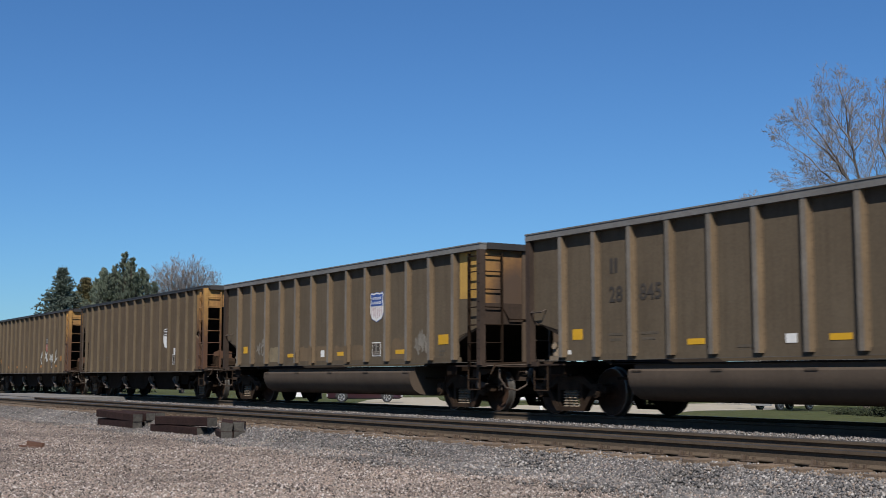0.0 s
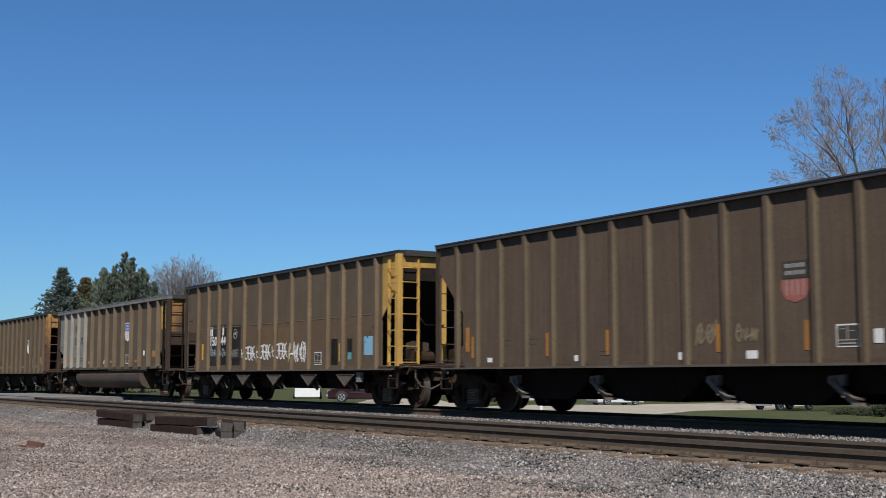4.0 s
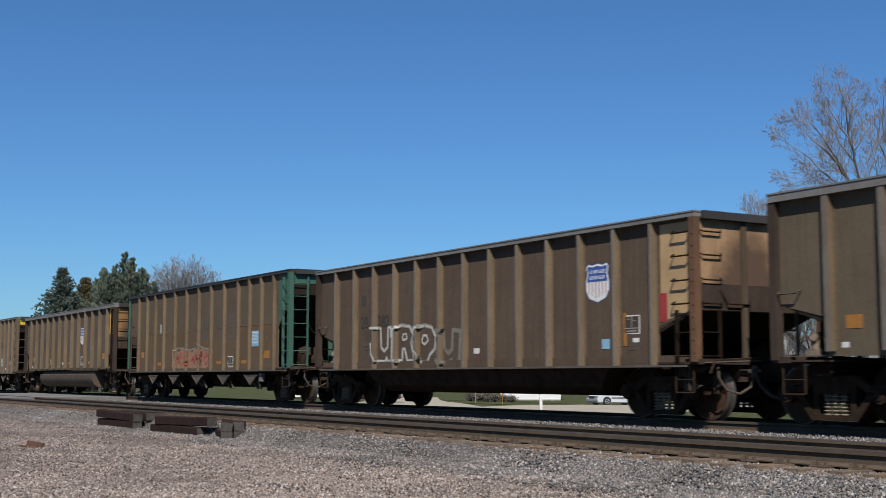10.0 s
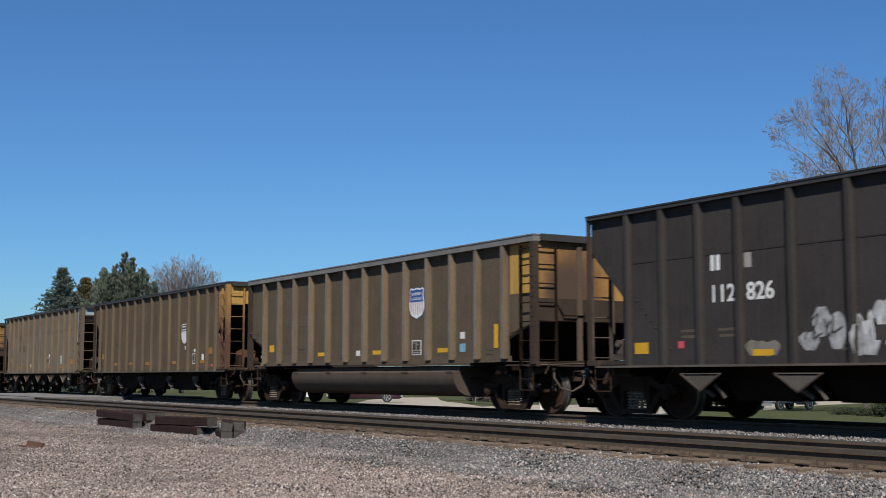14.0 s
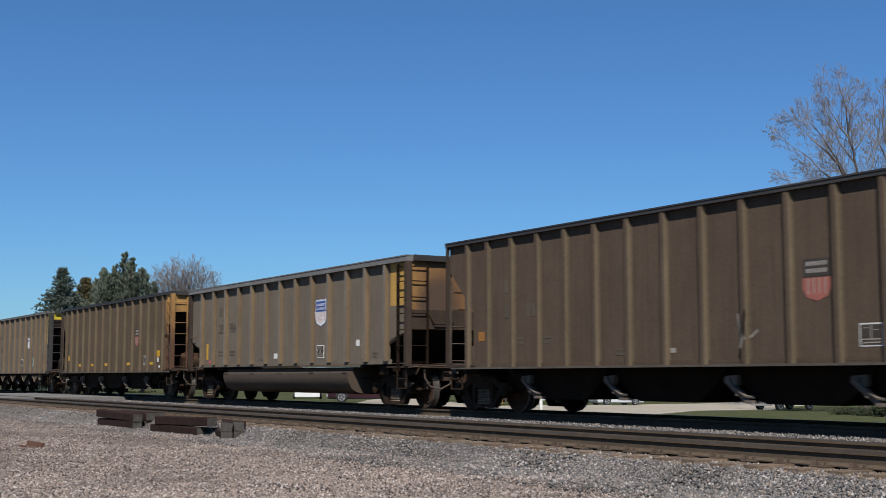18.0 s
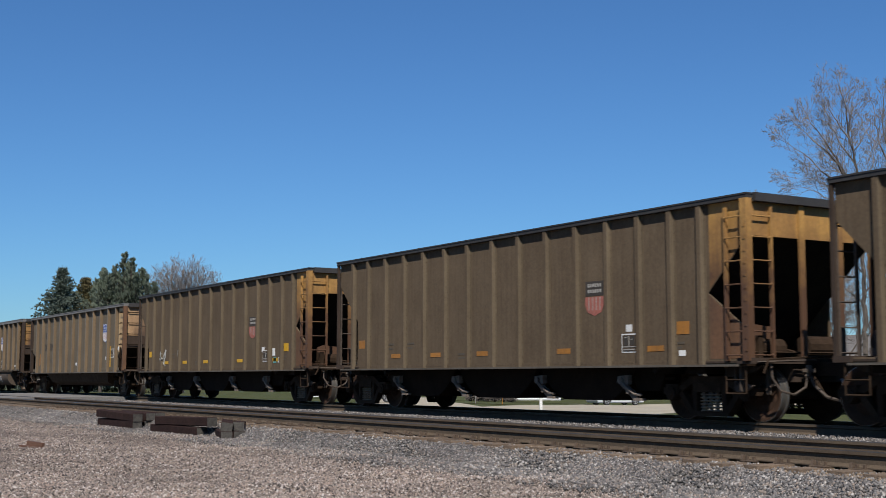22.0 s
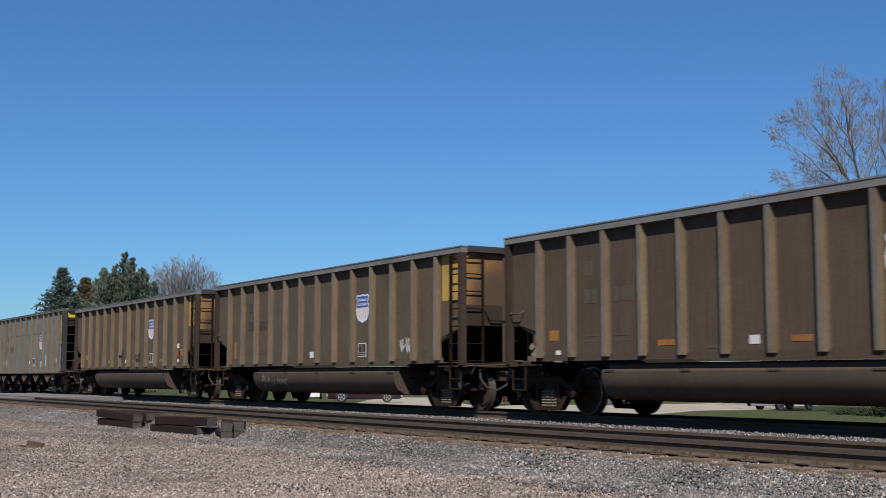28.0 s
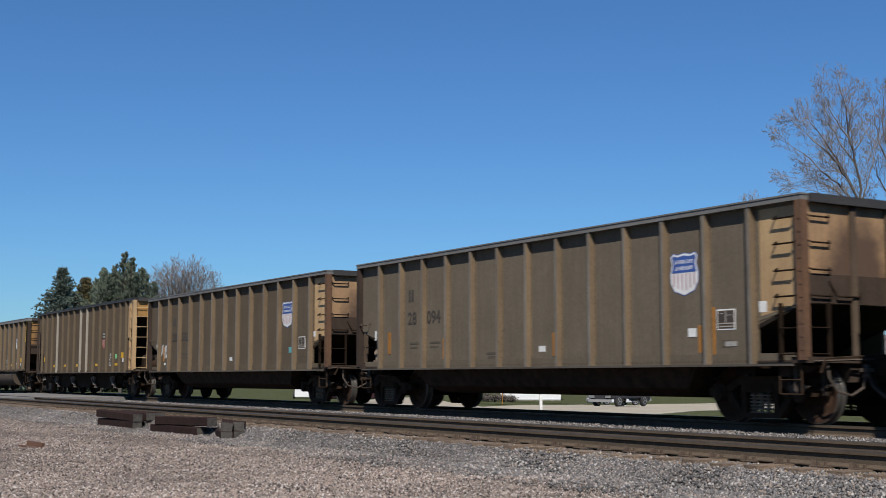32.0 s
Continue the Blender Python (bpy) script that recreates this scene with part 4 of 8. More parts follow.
def bars(car, y, z, w, h, n, mat):
    """Letters that cannot be given: plain upright bars of their size."""
    def build(bm):
        for i in range(n):
            y0 = w / 2 - (i + 0.12) * w / n
            box(bm, -0.005, 0, y0 - 0.68 * w / n, y0, -h / 2, h / 2)
    part("mark", f"bars{w}{h}{n}", build, mat, car, "", at=pose(SHEET, y - w / 2, z))


def coal_car(spec):
    """One coal car with its body, ends, ladders, floor, trucks and marks. Its origin is on the rails at mid-length."""
    kind = spec["kind"]
    body, rib, chord = spec.get("body", M_RUSTY if kind == "bay" else M_BROWN), spec.get("rib", M_RIBDULL if kind == "bay" else M_RIB), spec.get("chord", M_CHORD if kind in ("gondola", "tub") else M_CHORDDARK)
    panel, end = spec.get("panel", M_YELLOW), spec.get("end", M_ENDYEL)
    frame_mat = spec.get("cage", M_STAINED if kind == "bay" else (end if kind == "gate" else M_DARKBROWN))
    if kind == "bay" and panel is M_YELLOW:
        panel = M_STAINED
    name = "coal_gondola" if kind in ("gondola", "tub") else "coal_hopper"
    top = TOPS[kind]
    thick = RAILS[kind]
    lip = 1.595 if kind in ("gondola", "tub") else 1.566
    car = new(name)
    tagged(car, spec["label"], "rail car", "cars of the coal train")
    poly = side_poly(kind)
    part("side_sheet", "side_n" + kind, lambda bm: slab(bm, poly, "x", SHEET, SHEET + 0.035), body, car)
    part("side_sheet", "side_f" + kind, lambda bm: slab(bm, side_poly(kind, True), "x", -SHEET, -SHEET - 0.035), body, car)
    clean = spec.get("clean", ())
    face = M_RIBFACE if kind in ("gondola", "tub") and body is not M_BLACKCAR else body
    for i, y in enumerate(RIBS[kind]):
        part("rib", "rib" + kind, rib_mesh(kind), [M_RIBGREY, M_RIBGREY if kind == "gondola" else face, M_CHORD] if i in clean else [rib, face, M_BOLT], car, at=pose(0, y, 0))
        part("rib", "rib" + kind, rib_mesh(kind), [rib, face, M_BOLT], car, at=pose(0, y, 0, 0, 0, 180))
    if spec.get("clean_to"):
        part("clean_panel", f"clean{kind}", lambda bm: slab(bm, [(spec["clean_to"], 1.176), (6.2, 1.176), (6.2, 1.64), (7.19, 1.88), (7.19, top - 0.13), (spec["clean_to"], top - 0.13)], "x", SHEET - 0.003, SHEET), M_CLEAN, car, "freshly replaced clean grey panels")
    for s in (-1, 1):
        part("top_rail", f"chord{s}{kind}", lambda bm: (box(bm, min(s * 1.42, s * lip), max(s * 1.42, s * lip), -7.26, 7.26, top - thick, top),
                                                      box(bm, min(s * 1.40, s * (lip + 0.012)), max(s * 1.40, s * (lip + 0.012)), -7.27, 7.27, top - 0.022, top + 0.004)), chord, car)
        if kind == "gondola":
            part("side_sill", f"sill{s}{kind}", lambda bm: (box(bm, min(s * 1.40, s * 1.484), max(s * 1.40, s * 1.484), -6.22, 6.22, 1.064, 1.174),
                                                          box(bm, min(s * 1.40, s * 1.496), max(s * 1.40, s * 1.496), -6.98, 6.98, 1.052, 1.066, 1)), [body, M_LIP], car)
        else:
            high = {"tub": 1.115, "bay": 1.03, "gate": 1.03}[kind]
            part("side_sill", f"sill{s}{kind}", lambda bm: (box(bm, min(s * 1.40, s * 1.487), max(s * 1.40, s * 1.487), -6.98, 6.98, 0.935, high),
                                                          box(bm, min(s * 1.44, s * 1.594), max(s * 1.44, s * 1.594), -6.98, 6.98, 0.912, 0.948, 1)), [body, M_LIP], car)
    if kind == "gate":
        zs = 2.29 if body is M_BROWN else 2.78
        part("lower_sheet", f"lowersheet{zs}", lambda bm: slab(bm, [(-6.22, 1.03), (6.22, 1.03), (6.22, 2.12), (6.22 if zs < 2.5 else 6.85, zs), (-6.22 if zs < 2.5 else -6.85, zs), (-6.22, 2.12)], "x", SHEET - 0.003, SHEET), M_TANLOW if body is M_BROWN else body, car)
        tagged(part("seam", f"seam{zs}", lambda bm: (box(bm, SHEET - 0.009, SHEET - 0.003, -6.2, 6.2, zs - 0.014, zs + 0.010),
                                              [box(bm, SHEET - 0.014, SHEET - 0.009, y - 0.012, y + 0.012, zs - 0.012, zs + 0.008) for y in [-6.1 + 0.2 * i for i in range(62)]]), rib, car, "riveted seam along the side"), kind="stuff")
        tagged(part("rivet_line", "rivetline", lambda bm: [box(bm, SHEET - 0.016, SHEET - 0.003, s * (5.05 + 0.125 * i) - 0.016, s * (5.05 + 0.125 * i) + 0.016, 1.22 + 0.125 * i, 1.252 + 0.125 * i) for s in (-1, 1) for i in range(8)], M_SILL, car), kind="stuff")
    if kind in ("tub", "bay"):
        tagged(part("bolted_edge", "rivetrow" + kind, lambda bm: [box(bm, SHEET - 0.022, SHEET, y - 0.014, y + 0.014, 0.985, 1.010) for y in [-6.15 + 0.1025 * i for i in range(121)]], M_BOLT, car), kind="stuff")
    tagged(part("side_stencil", "smallprint" + kind, lambda bm: [box(bm, SHEET - 0.004, SHEET, y - w, y, z, z + 0.045) for y, z, w in
         ((4.80, 1.50, 0.40), (4.78, 1.40, 0.34), (3.90, 1.50, 0.46), (3.88, 1.40, 0.36), (-5.40, 1.30, 0.26), (-5.40, 1.22, 0.20), (1.55, 1.22, 0.40), (1.52, 1.14, 0.34))], M_LETFAINT, car, "faint lines of small stencilled print"), kind="stuff")
    zl = {"gondola": 1.86, "tub": 1.86, "bay": 3.02, "gate": 3.36}[kind]
    for turned in (False, True):
        f = flip_y if turned else (lambda b: b)
        g = str(turned)
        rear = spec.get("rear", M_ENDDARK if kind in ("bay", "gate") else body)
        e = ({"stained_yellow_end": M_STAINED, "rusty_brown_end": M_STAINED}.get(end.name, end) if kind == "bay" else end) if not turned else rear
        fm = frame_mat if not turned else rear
        part("top_rail", "endchord" + g + kind, f(lambda bm: box(bm, -1.42, 1.42, -7.32, -7.16, top - 0.13, top + 0.008)), M_CHORDDARK, car)
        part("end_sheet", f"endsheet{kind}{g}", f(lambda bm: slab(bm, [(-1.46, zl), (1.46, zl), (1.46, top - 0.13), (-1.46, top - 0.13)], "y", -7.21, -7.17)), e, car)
        if kind in ("gondola", "tub"):
            part("end_stain", f"endlow{kind}{g}", f(lambda bm: box(bm, -1.44, 1.44, -7.222, -7.211, 1.87, 2.32)), M_ENDDARK, car, "grimy lower band")
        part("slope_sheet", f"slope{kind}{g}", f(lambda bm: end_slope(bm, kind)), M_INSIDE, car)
        for x in (-1.52, 1.52):
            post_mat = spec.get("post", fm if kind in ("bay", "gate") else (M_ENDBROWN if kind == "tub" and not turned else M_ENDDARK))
            def post(bm, x=x, turned=turned):
                if turned and kind in ("bay", "gate"):
                    box(bm, x - 0.03, x + 0.03, -7.26, -7.20, 1.0, top - thick)
                    return
                box(bm, x - 0.075, x + 0.06, -7.27, -7.13, 1.0, top - thick)
                for i in range(11):
                    box(bm, x - 0.085, x - 0.075, -7.24, -7.19, 1.15 + 0.2 * i, 1.19 + 0.2 * i)
            part("corner_post", f"cpost{x}{g}{kind}", f(post), post_mat, car)
        for x in ((-0.42, 0.42) if kind in ("gondola", "tub") else (-0.30, 0.62)):
            part("end_post", f"epost{x}{g}{kind}", f(lambda bm, x=x: box(bm, x - 0.06, x + 0.06, -7.26, -7.215, 1.0, top - 0.13)), fm, car)
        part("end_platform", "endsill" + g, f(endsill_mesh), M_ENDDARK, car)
        part("coupler", "coupler" + g, f(coupler_mesh), M_TRUCK, car, "rusty knuckle coupler with air hose")
        part("sill_step", "sillstep" + g, f(sillstep_mesh), M_TRUCK, car)
        part("sill_step", "sillstepf" + g, f(mirror_x(sillstep_mesh)), M_TRUCK, car)
        ladder_parts(car, kind, spec.get("ladder", fm if kind in ("bay", "gate") and not turned else spec.get("rear", M_UNDER)), "", turned)
        rigging(car, f, g)
    # handholds and a ladder at the leading end
    high = (1.10, 1.50) if kind in ("gondola", "tub") else (1.12, 1.50, 1.88, 2.26, 2.64, 3.02)
    for z in high:
        part("rung", f"lead_rung{z}", lambda bm: rod(bm, [(-1.47, 7.25, z), (-1.43, 7.30, z - 0.02), (-1.02, 7.30, z - 0.02), (-0.98, 7.25, z)], 0.014, 5), M_RIGGING, car)
    for x in (-1.44, -1.0):
        part("ladder_stile", f"lead_stile{x}{len(high)}", lambda bm: box(bm, x - 0.022, x + 0.022, 7.22, 7.27, 1.0, high[-1] + 0.30), M_RIGGING, car)
    if kind in ("gondola", "tub"):
        for z in ((1.98, 2.36) if spec.get("marksign") == 3 else (2.04,)):
            part("grab_iron", f"lead_grab{z}", lambda bm: rod(bm, [(SHEET - 0.01, 6.72, z + 0.03), (-1.57, 6.74, z - 0.02), (-1.57, 7.10, z - 0.02), (SHEET - 0.01, 7.14, z + 0.03)], 0.014, 5), M_RIGGING, car)
        part("grab_iron", "lead_long_grab", lambda bm: rod(bm, [(-1.40, 7.22, 2.10), (-1.30, 7.30, 1.96), (-0.60, 7.30, 1.96), (-0.50, 7.22, 2.12)], 0.016, 5), M_RIGGING, car)
    if kind in ("bay", "gate"):
        part("brake_gear", "brakegear", brake_mesh, M_TRUCK, car)
        part("shield_plate", "shieldplate", lambda bm: slab(bm, [(-1.0, 1.05), (-0.35, 1.05), (-0.35, 1.58), (-0.8, 1.62), (-1.0, 1.55)], "y", -6.62, -6.58), frame_mat if spec.get("cage") is None else M_SILL, car)
    part("brake_valve", "brakevalve", lambda bm: (box(bm, -1.38, -1.02, 6.45, 6.75, 1.05, 1.16), tube(bm, (-1.3, 6.6, 1.16), (-1.3, 6.6, 1.42), 0.09, 10), tube(bm, (-1.42, 6.55, 1.34), (-1.12, 6.65, 1.30), 0.055, 8)), M_SPRING if kind in ("gondola", "tub") else M_RIGGING, car, "cylindrical brake valve")
    part("hand_brake", "handbrake", flip_y(handbrake_mesh), M_UNDER, car)
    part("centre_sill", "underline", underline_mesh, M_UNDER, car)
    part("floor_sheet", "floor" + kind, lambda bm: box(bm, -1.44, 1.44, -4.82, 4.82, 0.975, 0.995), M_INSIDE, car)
    # painted corner panel beside the last rib
    if kind in ("gondola", "tub"):
        zp = 2.44 if kind == "gondola" else 1.70
        pp = [(-7.14, zp if kind == "gondola" else 1.88), (-6.28, zp), (-6.28, top - 0.15), (-7.14, top - 0.15)]
    else:
        pp = [(-7.19, 3.06), (-6.30, 2.20), (-6.30, top - thick), (-7.19, top - thick)]
    part("corner_panel", "cpanel" + kind, lambda bm: slab(bm, pp, "x", SHEET - 0.004, SHEET), panel, car)
    if kind == "bay":
        part("corner_panel", "cpanel_low", lambda bm: slab(bm, [(-7.19, 1.04), (-6.28, 1.04), (-6.28, 2.09), (-7.19, 1.44)], "x", SHEET - 0.004, SHEET), M_ENDBROWN, car)
    # floor
    if kind == "gondola":
        for s in (1, -1):
            t = part("tub", f"tub{s}", tub_half if s > 0 else mirror_x(tub_half), spec.get("tub", M_TUB), car, "dusty bulging tub floor")
        if not MESHES.get("tubsmooth"):
            for key in list(MESHES):
                if isinstance(key, tuple) and str(key[0]).startswith("tub"):
                    for p in MESHES[key].polygons:
                        p.use_smooth = True
                    MESHES[key].set_sharp_from_angle(angle=radians(35))
    elif kind == "tub":
        for s in (1, -1):
            part("tub", f"shallow{s}", shallow_half if s > 0 else mirror_x(shallow_half), M_TRUCK, car, "sooty shallow tub floor")
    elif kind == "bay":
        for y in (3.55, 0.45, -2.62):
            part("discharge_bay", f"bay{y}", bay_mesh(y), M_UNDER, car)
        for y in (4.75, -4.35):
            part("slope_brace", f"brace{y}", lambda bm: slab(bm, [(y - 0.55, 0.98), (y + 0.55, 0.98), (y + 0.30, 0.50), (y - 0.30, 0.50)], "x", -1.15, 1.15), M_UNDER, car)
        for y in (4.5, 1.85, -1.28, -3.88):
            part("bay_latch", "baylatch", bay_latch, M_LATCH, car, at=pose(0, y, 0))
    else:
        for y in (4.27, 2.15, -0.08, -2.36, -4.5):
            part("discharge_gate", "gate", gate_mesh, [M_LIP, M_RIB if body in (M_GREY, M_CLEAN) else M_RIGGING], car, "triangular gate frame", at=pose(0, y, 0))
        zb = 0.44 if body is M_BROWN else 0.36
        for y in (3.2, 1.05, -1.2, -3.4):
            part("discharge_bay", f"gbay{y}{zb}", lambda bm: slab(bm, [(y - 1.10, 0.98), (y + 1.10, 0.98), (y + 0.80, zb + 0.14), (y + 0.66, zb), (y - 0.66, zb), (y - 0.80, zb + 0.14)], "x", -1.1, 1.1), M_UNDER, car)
        part("retainer", "retainer", lambda bm: box(bm, -1.5, -1.4, -5.2, -5.0, 0.62, 0.86), M_CHORD if spec.get("bright_box") else M_SPRING, car)
    wheels = truck(car, -TRUCK_TAIL, False) + truck(car, TRUCK_LEAD, True)
    marks(car, spec, kind)
    return car, wheels


def marks(car, spec, kind):
    """Emblem, numbers, reflectors and placards on the side of a car."""
    e = spec.get("emblem")
    ey, ez = spec.get("emblem_at", {"gondola": (-2.48, 2.45), "tub": (-4.53, 2.49), "bay": (-3.24, 2.21), "gate": (-2.83, 2.37)}[kind])
    if e == "blue":
        part("emblem", "emblem", emblem_mesh, [M_WHITE, M_BLUE, M_EMRED], car, "white, blue and red shield emblem", at=pose(SHEET, ey, ez))
    elif e == "faded":
        part("emblem", "fadedemblem", faded_emblem_mesh, [M_EMGREY, M_LETTER, M_EMDULL], car, "faded red shield emblem", at=pose(SHEET, ey, ez))
    elif e == "white":
        part("emblem", "blank" + kind, lambda bm: blank_emblem_mesh(bm, {"bay": 1.0}.get(kind, 0.80)), [M_WHITE, M_LETTER if kind == "bay" else M_BLUE], car, "white shield emblem", at=pose(SHEET, ey, ez))
    ink = spec.get("ink", M_LETFAINT)
    y0, z0 = {"gondola": (4.78, 2.12), "tub": (4.88, 1.97), "bay": (5.08, 1.95), "gate": (4.05, 1.98)}[kind]
    y0, z0 = spec.get("num_at", (y0, z0))
    gap = spec.get("gap", 1.02 if kind in ("gondola", "tub") else 0.905)
    if spec.get("number"):
        a, b = spec["number"]
        letters(car, "number", a, y0, z0, 0.40, ink)
        letters(car, "number", b, y0 - gap * 0.84, z0, 0.40, ink)
    if spec.get("dim"):
        for w2, n2, dy in ((0.42, 2, 0.0), (0.62, 3, gap * 0.84)):
            bars(car, y0 - dy, z0 + 0.14, w2, 0.27, n2, ink)
        bars(car, y0 - 0.02, z0 + 0.66, 0.26, 0.27, 2, ink)
    if spec.get("marksign"):
        bars(car, y0 - 0.02, z0 + spec.get("mark_up", 0.66) + 0.04 * ("mark_up" in spec), 0.26 * spec["marksign"] / 2, 0.28, spec["marksign"], ink)
    ribs = RIBS[kind]
    refl, rm = spec.get("refl"), spec.get("refl_mat", M_ORANGE)
    if refl == "h":
        for i in {"gondola": (2, 5, 8), "tub": (1, 5, 8), "bay": (1, 4, 7, 9, 11), "gate": (2, 4, 7, 9)}[kind]:
            plate(car, "reflector", ribs[i] + 0.46, {"bay": 1.24, "gate": 1.2}.get(kind, 1.34), 0.42, 0.10, rm, "orange reflector strip")
        if not spec.get("plain_tail"):
            plate(car, "reflector", ribs[0] + 0.55, 1.40 if kind == "gate" else 1.58, 0.42, 0.22, rm, "orange reflector patch")
        plate(car, "reflector", ribs[-1] - 0.40, 1.55, 0.30, 0.20, rm, "orange reflector patch")
    elif refl == "v":
        for i in {"gondola": (1, 4, 7, 10), "tub": (1, 5, 9), "bay": (3, 5, 8, 10, 13), "gate": (2, 5, 7, 10)}[kind]:
            plate(car, "reflector", ribs[i] + 0.22, 1.38, 0.09, 0.46, rm, "upright orange reflector strip")
        plate(car, "reflector", ribs[-1] - 0.36, 1.55, 0.14, 0.52, rm, "upright orange reflector strip")
    st = {"gondola": (-2.47, 1.42), "tub": (-5.50, 1.68), "bay": (-4.22, 1.35), "gate": (-1.55, 1.46)}[kind]
    stencil_box(car, *spec.get("stencil", st))
    for y, z, w, h, m in spec.get("plates", ()):
        k = 0.8 if m is M_WHITE else 1.0
        plate(car, "placard", y, z, w * k, h * k, m)
    for y, z, w, h, m in spec.get("ruled", ()):
        ruled_plate(car, "placard", y, z, w, h, m, M_WHITE if m in (M_TEAL, M_LBLUE) else (M_EMGREY if m is M_PANEL else M_LETTER), "placard with lines of small print")
    if spec.get("ring"):
        part("mark", "ringmark", lambda bm: (rod(bm, [(0, 0.13 * math.cos(i * math.pi / 8), 0.15 * math.sin(i * math.pi / 8)) for i in range(17)], 0.012, 4), box(bm, -0.008, 0, -0.07, 0.07, -0.03, 0.05)), M_EMGREY, car, "round company mark", at=pose(SHEET - 0.004, *spec["ring"]))
    if spec.get("slogan"):
        letters(car, "slogan", "BUILDING", -3.42, 2.42, 0.19, M_LETTER)
        letters(car, "slogan", "AMERICA", -3.42, 2.24, 0.19, M_LETTER)
    for y0, y1, z0, z1, m, seed in spec.get("blotches", ()):
        blotch(car, kind, y0, y1, z0, z1, m, seed)
    for i, (args, width, m) in enumerate(spec.get("spray", ())):
        for line in scrawl(*args):
            graffiti(car, kind, [line], width, m, lift=0.002 * i)


